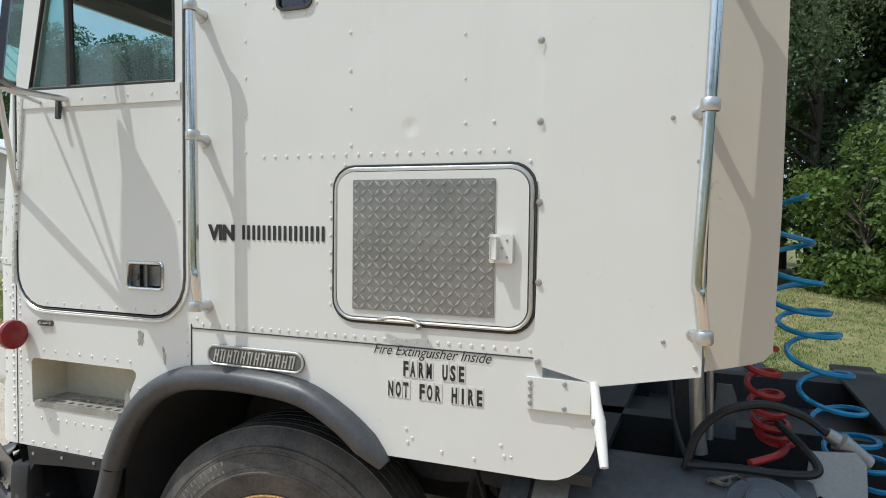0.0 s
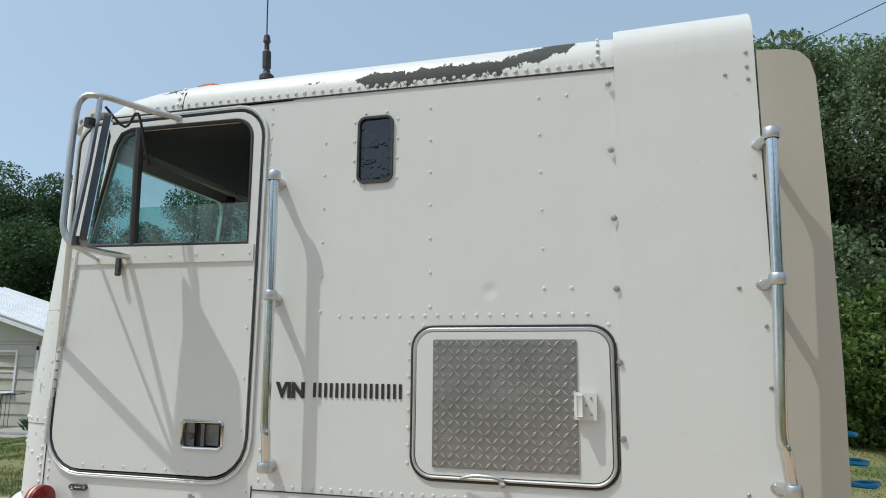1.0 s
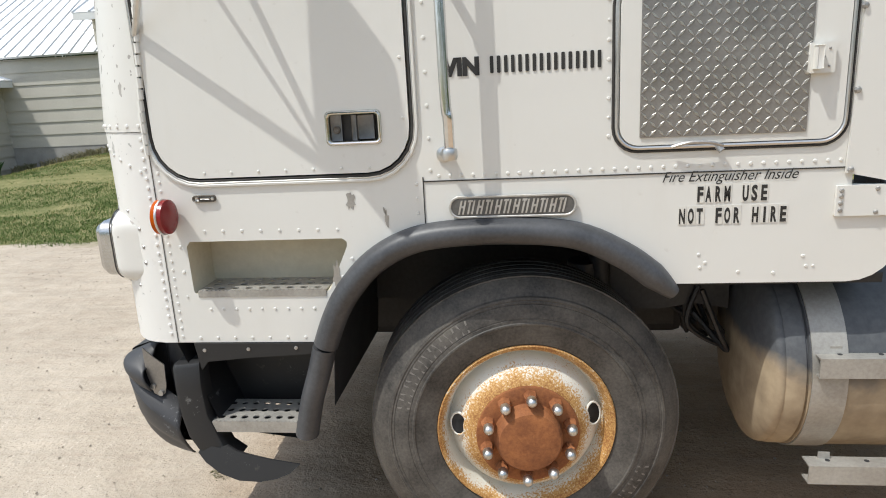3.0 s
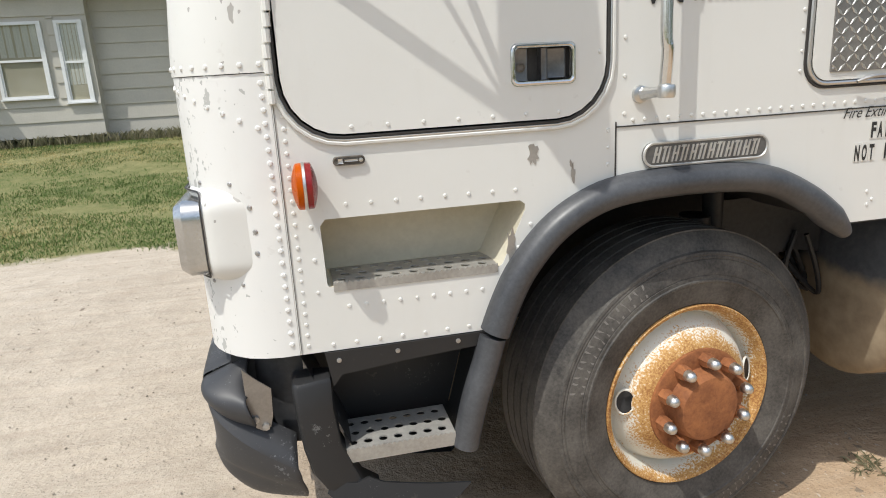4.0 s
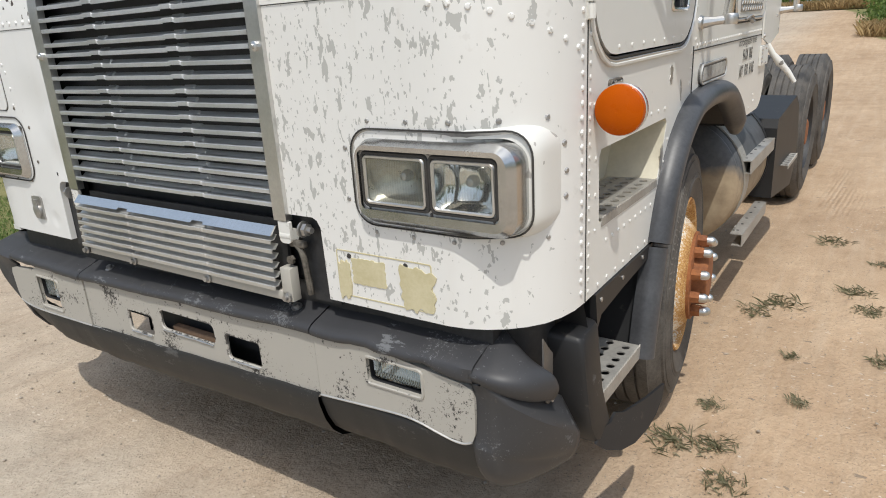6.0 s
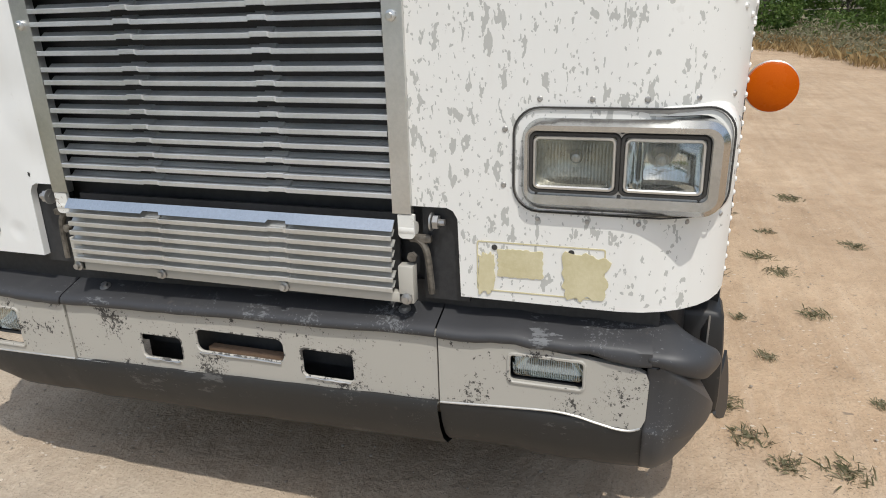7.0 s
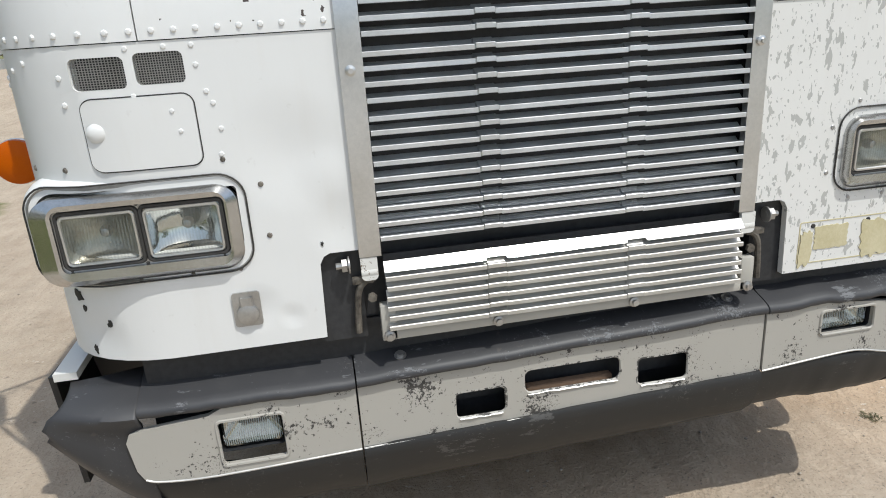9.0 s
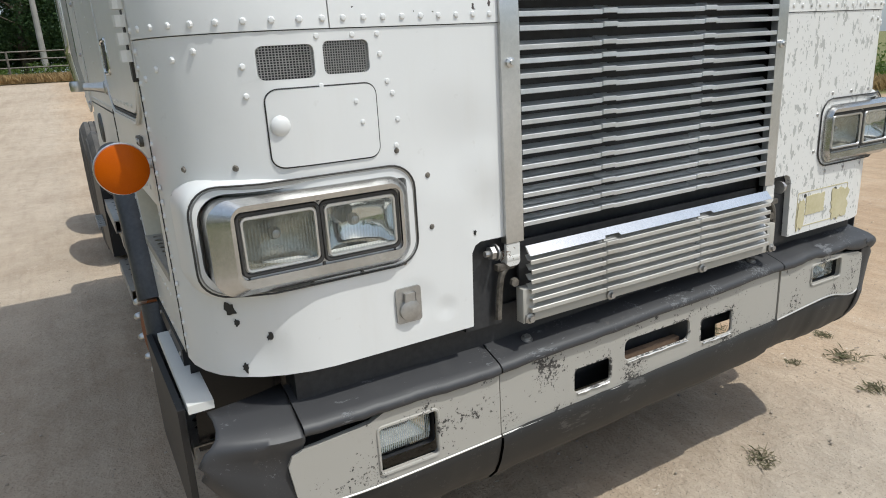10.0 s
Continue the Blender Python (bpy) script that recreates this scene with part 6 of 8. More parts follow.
def lettering():
    flat = lambda d: (lambda u0, v0: (lambda u, v: near(u0 + u, v0 + v, d)))
    at = flat(0.0025)
    bm = mesh_of_text("VIN", 0.048, 0.110, at(1.19, 1.694), bold=0.004)
    part("lettering", bm, black_ink, truck, "black stencilled lettering", smooth=False)
    # the rest of that line: plain bars
    for k in range(8):
        bm = bmesh.new()
        x = 1.325 + 0.0405 * k
        for u0, u1 in ((0, 0.010), (0.020, 0.030)):
            sheet(bm, rrect(x + u0, 1.694, x + u1, 1.742, 0.003), [], 0.0025, 0.001, near)
        part("stencil_bar", bm, black_ink, truck, "black stencilled bar", smooth=False)
    bm = mesh_of_text("Fire Extinguisher Inside", 0.032, 0.375, at(1.812, 1.360), 0.4)
    part("lettering", bm, black_ink, truck, "black slanted script lettering", smooth=False)
    for words, x0, x1, z in (("FARM USE", 1.911, 2.113, 1.300), ("NOT FOR HIRE", 1.862, 2.169, 1.236)):
        n = len(words)
        step = (x1 - x0) / n
        for k, ch in enumerate(words):
            if ch == " ":
                continue
            x = x0 + step * k
            bm = bmesh.new()
            sheet(bm, rrect(x + 0.001, z - 0.004, x + step - 0.002, z + 0.052, 0.002), [], 0.0018, 0.0005, near)
            back = part("sticker", bm, white_ink, truck, "small white letter sticker", smooth=False)
            w = step * (0.26 if ch == "I" else 0.66)
            bm = mesh_of_text(ch, 0.044, w, flat(0.0028)(x + (step - w) / 2 - 0.002, z + 0.001), bold=0.0025)
            part("letter", bm, black_ink, back, smooth=False)
    # maker's plate with its raised marks as plain slanted bars
    bm = bmesh.new()
    sheet(bm, rrect(1.188, 1.272, 1.568, 1.338, 0.032), [], 0.010, 0.0, near)
    badge = part("badge", bm, badge_metal, truck, "dark metal maker's plate")
    bm = bmesh.new()
    tube(bm, [near(x, z, 0.010) for x, z in rrect(1.190, 1.274, 1.566, 1.336, 0.030)], 0.004, 6, closed=True)
    part("plate_rim", bm, badge_light, badge, "raised light rim")
    for k in range(12):
        bm = bmesh.new()
        x = 1.214 + 0.0272 * k
        for u in (0.0, 0.012):
            sheet(bm, [(x + u, 1.284), (x + u + 0.0055, 1.284), (x + u + 0.0155, 1.326), (x + u + 0.010, 1.326)], [], 0.013, 0.009, near)
        z = 1.303 + 0.018 * (k % 2)
        sheet(bm, [(x + 0.004, z), (x + 0.018, z), (x + 0.020, z + 0.006), (x + 0.006, z + 0.006)], [], 0.0125, 0.009, near)
        part("raised_mark", bm, badge_light, badge, "raised light bars", smooth=False)


def mirrors(far):
    flank_to = side_at(far)
    def to(x, z, d):
        # the bracket leans away from the door towards its outer bar
        f = step01((d - 0.002) / 0.10)
        return flank_to(x + 0.023 * f, z - 0.004 * f, d + 0.068 * min(1.0, d / 0.15))
    bm = bmesh.new()
    tube(bm, smooth_line([to(0.72, 2.728, 0.0), to(0.62, 2.74, 0.07), to(0.52, 2.755, 0.15), to(0.462, 2.735, 0.18), to(0.446, 2.62, 0.182), to(0.442, 2.38, 0.18), to(0.450, 2.25, 0.178), to(0.49, 2.205, 0.14), to(0.54, 2.195, 0.005)], 5), 0.0115, 10)
    tube(bm, [to(0.52, 2.752, 0.15), to(0.505, 2.50, 0.16), to(0.475, 2.215, 0.17)], 0.010, 8)
    tube(bm, [to(0.470, 2.215, 0.17), to(0.262, 1.86, 0.005)], 0.010, 8)
    tube(bm, [to(0.475, 2.205, 0.165), to(0.40, 2.19, 0.005)], 0.007, 8)
    bracket = part("mirror_bracket", bm, satin, truck, "tubular metal mirror bracket")
    bm = bmesh.new()
    u, n = Vector((0.66, -0.75, 0)).normalized(), Vector((0.75, 0.66, 0)).normalized()
    c = Vector((0.575, -0.185, 2.44))
    lay = lambda a, z, d: flank_to((c + u * a + n * d)[0] + 0.023, z - 0.004, -(c + u * a + n * d)[1] + (2.45 - z) * 0.12 + 0.068)
    sheet(bm, rrect(-0.078, 2.20, 0.078, 2.66, 0.02), [], -0.012, 0.010, lay)
    head = part("mirror_head", bm, mirror_back, bracket, "tall dark mirror head")
    bm = bmesh.new()
    sheet(bm, rrect(-0.070, 2.208, 0.070, 2.652, 0.015), [], 0.0125, 0.010, lay)
    part("mirror_glass", bm, mirror_face, head, "mirror glass", smooth=False)
    for z in (2.22, 2.65):
        bm = bmesh.new()
        lathe(bm, [(0, -0.015), (0.02, -0.015), (0.02, 0.015), (0, 0.015)], to(0.50, z, 0.165), (0, 0, 1), 10)
        part("mirror_clamp", bm, black_steel, bracket, "black clamp")
    bm = bmesh.new()
    tube(bm, smooth_line([to(0.53, 2.72, 0.14), to(0.57, 2.66, 0.1), to(0.60, 2.72, 0.08), to(0.60, 2.60, 0.03), to(0.595, 2.55, 0.005)], 5), 0.005, 6)
    part("mirror_cable", bm, black_steel, bracket, "black looping cable")
    bm = bmesh.new()
    tube(bm, [to(0.50, 2.20, 0.008), to(0.515, 2.125, 0.02)], 0.011, 8)
    part("cable_end", bm, black_steel, bracket, "black rubber cable end")


def small_side_parts():
    # bonnet-style catch and old lock below the door
    for to, out in ((near, -1), (far_side, 1)):
        bm = bmesh.new()
        sheet(bm, rrect(0.368, 1.346, 0.446, 1.368, 0.010), [], 0.006, 0.0, to)
        tube(bm, [to(x, z, 0.007) for x, z in rrect(0.370, 1.348, 0.444, 1.366, 0.009)], 0.0022, 6, closed=True)
        catch = part("door_catch", bm, hinge_metal, truck, "small worn metal catch")
        bm = bmesh.new()
        box(bm, to(0.380, 1.351, 0.004), to(0.392, 1.363, 0.010), 0.002)
        box(bm, to(0.396, 1.355, 0.004), to(0.428, 1.360, 0.011), 0.001)
        lathe(bm, [(0.006, 0), (0.005, 0.004), (0, 0.005)], to(0.436, 1.357, 0.006), (0, out, 0), 12)
        part("catch_bolt", bm, satin, catch, "bright sliding bolt")
    bm = bmesh.new()
    lathe(bm, [(0.062, 0.0), (0.060, 0.008), (0.052, 0.011), (0.048, 0.007), (0.0, 0.009)], far_side(1.90, 1.29, 0.0), (0, 1, 0), 24)
    part("round_cover", bm, badge_metal, truck, "round dark grey cover on the flank")
    bm = bmesh.new()
    for cx, cz, rx, rz, seed in ((0.880, 1.334, 0.015, 0.030, 1), (0.990, 1.275, 0.006, 0.026, 2), (0.815, 1.10, 0.013, 0.048, 3), (0.985, 1.30, 0.004, 0.012, 4)):
        rng = random.Random(seed)
        sheet(bm, [(cx + rx * math.cos(q) * e, cz + rz * math.sin(q) * e) for q, e in ((2 * math.pi * k / 18, rng.uniform(0.55, 1.25)) for k in range(18))], [], 0.0016, 0.0, near)
    part("bare_patch", bm, mount_metal, truck, "bare grey patches in the paint", smooth=False)
    # tilt-lock bracket and its white lever
    bm = bmesh.new()
    sheet(bm, rrect(2.292, 1.248, 2.470, 1.336, 0.003), [], 0.012, 0.001, near)
    br = part("lever_bracket", bm, side_paint, truck, "cream bolted bracket")
    for x, z in ((2.305, 1.265), (2.305, 1.285), (2.305, 1.305), (2.305, 1.322), (2.40, 1.258), (2.40, 1.325)):
        bm = bmesh.new()
        rivet(bm, near(x, z, 0.012), (0, -1, 0), 0.009, 0.007)
        part("bolt", bm, mount_metal, br)
    bm = bmesh.new()
    pts = [near(2.478, 1.335, 0.005), near(2.488, 1.29, 0.03), near(2.500, 1.248, 0.062), near(2.504, 1.238, 0.07), near(2.514, 1.205, 0.098), near(2.526, 1.155, 0.13)]
    tube(bm, pts, [0.012, 0.013, 0.019, 0.016, 0.014, 0.011], 12)
    part("lever", bm, visor_paint, br, "white hand lever, paint worn")
    # dark underside of the cab tail
    bm = bmesh.new()
    box(bm, (1.92, 0.05, 1.03), (2.47, W - 0.05, 1.06))
    part("cab_underside", bm, black_steel, truck, "dark underside of the cab")


def chassis():
    for y in (0.72, 1.60):
        bm = bmesh.new()
        sheet(bm, [(0.25, 0.78), (7.2, 0.78), (7.2, 1.06), (0.25, 1.06)], [], 0.0, 0.09, lambda x, z, d: (x, y + d, z))
        part("frame_rail", bm, black_steel, truck, "black steel frame rail")
    for x in (0.5, 1.0, 2.2, 3.4, 4.4, 5.4, 6.8):
        bm = bmesh.new()
        box(bm, (x, 0.811, 0.80), (x + 0.12, 1.599, 1.02))
        part("cross_member", bm, black_steel, truck, "black frame cross member", smooth=False)
    bm = bmesh.new()
    box(bm, (0.45, 0.85, 0.55), (2.1, 1.55, 1.25), 0.05)
    part("engine_block", bm, black_steel, truck, "dark engine block", smooth=False)
    bm = bmesh.new()
    box(bm, (2.102, 0.93, 0.50), (3.0, 1.48, 0.96), 0.07)
    part("gearbox", bm, black_steel, truck, "dark gearbox behind the engine")
    for x, r in ((1.385, 0.055), (4.95, 0.10), (6.28, 0.10)):
        bm = bmesh.new()
        tube(bm, [(x, 0.30, 0.51), (x, 2.1, 0.51)], r, 12)
        part("axle", bm, black_steel, truck, "black axle")
    # dark deck behind the cab, tubes and gladhands
    bm = bmesh.new()
    box(bm, (2.50, 0.812, 0.90), (3.6, 1.598, 0.935), 0.004)
    part("rear_deck", bm, black_steel, truck, "black deck plate behind the cab")
    bm = bmesh.new()
    box(bm, (3.32, 0.45, 1.061), (3.50, 1.95, 1.083), 0.004)
    part("deck_bar", bm, black_steel, truck, "black cross bar on the deck")
    bm = bmesh.new()
    box(bm, (2.66, 0.60, 0.90), (2.72, 0.70, 1.45), 0.008)
    part("deck_post", bm, black_steel, truck, "black post behind the cab")
    bm = bmesh.new()
    tube(bm, [(2.745, 0.47, 1.03), (2.735, 0.47, 1.10), (2.72, 0.47, 1.42)], 0.024, 12)
    tube(bm, [(2.772, 0.50, 1.07), (2.765, 0.50, 1.40)], 0.011, 8)
    part("deck_pipe", bm, mount_metal, truck, "grey upright pipe")
    bm = bmesh.new()
    sheet(bm, [(3.13, 0.90), (3.40, 0.88), (3.40, 1.06), (3.36, 1.09), (3.17, 1.08)], [[(3.21 + 0.016 * math.cos(q), 0.95 + 0.016 * math.sin(q)) for q in (2 * math.pi * k / 12 for k in range(12))],
          [(3.33 + 0.016 * math.cos(q), 0.95 + 0.016 * math.sin(q)) for q in (2 * math.pi * k / 12 for k in range(12))]], 0.0, 0.008, lambda x, z, d: (3.02 + (x - 3.13) * 0.62, 0.34 + d + (z - 0.9) * 0.35, z + 0.02))
    part("hose_plate", bm, plate_metal, truck, "grey bent plate with two holes")
    # coiled air lines
    def coil(x0, y0, z0, x1, y1, z1, turns, r, rad, mat, label):
        bm = bmesh.new()
        n = turns * 20
        pts = []
        for k in range(n + 1):
            u, q = k / n, 2 * math.pi * turns * k / n
            sag = 0.06 * math.sin(math.pi * u)
            pts.append((x0 + (x1 - x0) * u + r * math.cos(q), y0 + (y1 - y0) * u + r * math.sin(q), z0 + (z1 - z0) * u - sag + 0.012 * math.sin(q)))
        tube(bm, pts, rad, 6)
        part("air_hose", bm, mat, truck, label)
    coil(2.955, 0.60, 1.86, 3.06, 0.60, 1.42, 4, 0.080, 0.0085, blue_hose, "blue coiled air hose")
    coil(3.06, 0.60, 1.42, 3.245, 0.56, 0.98, 5, 0.084, 0.0085, blue_hose, "blue coiled air hose")
    coil(2.915, 0.60, 1.36, 2.975, 0.58, 1.075, 6, 0.050, 0.0105, red_hose, "red coiled air hose")
    for pts, rad, mat in (([(2.62, 0.52, 1.38), (2.645, 0.46, 1.27), (2.668, 0.40, 1.14), (2.71, 0.32, 1.05)], 0.008, rubber),
                          ([(2.705, 0.31, 1.03), (2.735, 0.33, 1.13), (2.805, 0.36, 1.20), (2.915, 0.40, 1.225), (3.02, 0.42, 1.20), (3.09, 0.44, 1.15)], 0.013, rubber),
                          ([(2.71, 0.30, 1.046), (2.80, 0.30, 1.052), (2.88, 0.30, 1.055), (2.97, 0.31, 1.052), (3.045, 0.32, 1.060), (3.055, 0.34, 1.082), (3.02, 0.40, 1.115), (2.97, 0.52, 1.14)], 0.013, rubber),
                          ([(2.70, 0.34, 1.05), (2.76, 0.31, 1.055), (2.83, 0.30, 1.06), (2.86, 0.30, 1.065)], 0.005, rubber),
                          ([(2.97, 0.56, 1.075), (2.99, 0.48, 1.08), (2.955, 0.38, 1.082), (2.88, 0.31, 1.072)], 0.011, red_hose)):
        bm = bmesh.new()
        tube(bm, smooth_line(pts, 7), rad, 8)
        part("cable", bm, mat, truck, "black cable" if mat is rubber else "worn red hose end")
    bm = bmesh.new()
    tube(bm, [(3.09, 0.44, 1.15), (3.12, 0.445, 1.13), (3.125, 0.445, 1.128), (3.20, 0.46, 1.065)], [0.019, 0.022, 0.031, 0.028], 12)
    part("cable_plug", bm, mount_metal, truck, "grey cable plug")
    bm = bmesh.new()
    # loose link and clip lying on the tank
    tube(bm, [(2.80 + 0.026 * math.cos(q), 0.262 + 0.020 * math.sin(q), 1.025 + 0.004 * math.sin(2 * q)) for q in (2 * math.pi * k / 14 for k in range(14))], 0.007, 6, closed=True)
    tube(bm, [(2.765, 0.25, 1.022), (2.80, 0.262, 1.028), (2.845, 0.29, 1.036), (2.87, 0.27, 1.03)], 0.007, 6)
    part("loose_shackle", bm, hinge_metal, truck, "small greasy shackle lying on the tank")
    # upright bracket plate at the rear wall
    bm = bmesh.new()
    sheet(bm, [(2.78, 1.06), (2.85, 1.06), (2.85, 1.20), (2.835, 1.24), (2.79, 1.24)], [], 0.0, 0.008, lambda x, z, d: (x, 0.56 + d, z))
    part("upright_plate", bm, tank_paint, truck, "blue-grey upright plate")
    for far in (False, True):
        y = (lambda v: W - v) if far else (lambda v: v)
        c = (0.0, y(0.345), 0.70)
        bm = bmesh.new()
        lathe(bm, [(0.0, 2.145), (0.16, 2.150), (0.27, 2.165), (0.315, 2.185), (0.322, 2.195), (0.324, 2.205), (0.320, 2.212), (0.326, 2.222), (0.328, 2.268), (0.318, 2.271), (0.318, 2.277), (0.330, 2.280), (0.330, 3.02), (0.318, 3.05), (0.26, 3.065), (0, 3.07)], c, (1, 0, 0), 48)
        tank = part("fuel_tank", bm, tank_dust, truck, "blue-grey fuel tank, tan with dust below", angle=50)
        for x, half in ((2.335, 0.052), (2.97, 0.026)):
            bm = bmesh.new()
            lathe(bm, [(0.331, x - half), (0.336, x - half), (0.336, x + half), (0.331, x + half)], c, (1, 0, 0), 48)
            part("tank_strap", bm, tread_metal if x < 2.5 else black_steel, tank, "dusty grey tank strap" if x < 2.5 else "dark tank strap")
        bm = bmesh.new()
        lathe(bm, [(0.103, 0.318), (0.103, 0.329), (0.098, 0.333), (0.060, 0.335), (0.054, 0.337), (0.054, 0.352), (0.050, 0.357), (0.046, 0.357), (0.044, 0.354), (0, 0.354)], (2.915, c[1], c[2]), (0, 0.44 if far else -0.44, 0.90), 28)
        part("tank_cap", bm, tank_paint, tank, "round tank cap")
        for z, name in ((0.775, "tank_step"), (0.405, "tank_step")):
            bm = bmesh.new()
            dd = -0.012 if z > 0.5 else 0.0
            # an open channel: upright face, punched top flange, lower flange
            sheet(bm, [(0, 0.0), (0.05, 0.0), (0.05, 0.005), (0.005, 0.005), (0.005, 0.059), (0.06, 0.059), (0.06, 0.064), (0, 0.064)], [], 2.292, 2.975, lambda u, v, x: (x, y(dd + u), z + v - 0.03))
            sheet(bm, [(2.335, 0.034), (2.37, 0.034), (2.37, 0.062), (2.335, 0.062)], [], 0.0, 0.005, lambda u, v, d: (u, y(dd + 0.045 + d), z + v - 0.005))
            st = part(name, bm, tread_metal, tank, "dusty metal step bar on the tank")
            bm = bmesh.new()
            for x in along((2.36,), (2.95,), 6):
                lathe(bm, [(0.0075, 0.0), (0.0075, 0.0012), (0, 0.0012)], (x[0], y(dd + 0.036), z + 0.034), (0, 0, 1), 10)
            part("slot_holes", bm, black_steel, st, "dark punched holes")["kind"] = "stuff"
        # black box and step ahead of the rear wheels
        bm = bmesh.new()
        sheet(bm, [(2.985, 0.46), (2.975, 0.86), (3.00, 0.91), (3.70, 0.96), (3.86, 0.88), (3.98, 0.62), (3.98, 0.50), (3.80, 0.36)], [], 0.0, 0.42, lambda x, z, d: (x, y(-0.02 + 0.42 * d / 0.42), z))
        bx = part("battery_box", bm, rubber, truck, "black battery box before the rear wheels", smooth=False)
        perforated_tread(bx, side_at(far), 3.25, 3.65, 0.60, 0.06, 0.0, 6, 2)
        for i, x in enumerate((4.95, 6.28)):
            wheel(x, y(0.02), 1 if far else -1, "rear_wheel", True, True)
    # black sheet added between the front wheel and the tank to darken that gap
    for far in (False, True):
        bm = bmesh.new()
        sheet(bm, [(1.72, 0.84), (1.90, 0.83), (2.02, 0.85), (2.14, 0.83), (2.14, 1.06), (1.72, 1.06)], [], -0.40, -0.406, side_at(far))
        part("gap_filler", bm, black_steel, truck, "black sheet filling the gap behind the wheel", smooth=False)
    # brake hoses hang in loops before it
    for k in range(6):
        bm = bmesh.new()
        rng = random.Random(k)
        p = Vector((2.03, 0.34 + 0.05 * k, 0.92))
        tube(bm, smooth_line([p, p + Vector((rng.uniform(-0.05, 0.08), 0, -0.15)), p + Vector((rng.uniform(0, 0.14), 0.05, -0.25)), p + Vector((rng.uniform(-0.08, 0.10), 0.1, -0.12))], 6), 0.010, 6)
        part("brake_hose", bm, black_steel, truck, "black looping brake hose")


cab_flank(False), cab_flank(True)
cab_door(False), cab_door(True)
nose_near, nose_far = cab_nose(False), cab_nose(True)
front_details(nose_near, nose_far)
for side in (False, True):
    headlight(side)
    marker_lamp(side)
    arch_flare(side)
    entry_step(side)
    extender(side)
    mirrors(side)
for ob, y in ((wheel(1.392, 0.060, -1), 0.18), (wheel(1.392, W - 0.085, 1), W - 0.20)):
    # both stand turned a little towards the driver's side
    ob.matrix_basis = pose(1.385, y, 0, 0, 0, 6.5) @ pose(-1.385, -y, 0)
grille()
bumper()
roof()
cab_body_rest()
grab_rail(1.185, 1.205, 2.445, 2.03, 1.475, 0.085)
grab_rail(1.185, 1.205, 2.445, 2.03, 1.475, 0.085, far=True)
grab_rail(2.760, 2.735, 2.46, 2.045, 1.49, 0.085, 0.012)
luggage_hatch()
lettering()
small_side_parts()
chassis()


# ---- the yard ----
def land(x, y):
    """Height of the ground: flat round the truck, rising gently to the house and to the far fence."""
    return 0.50 * step01((y - 5.5) / 7.0) * step01((x + 11.5) / 4.0) * step01((9 - x) / 5) + 1.25 * step01((x - 14) / 20) * step01((y + 4) / 5)


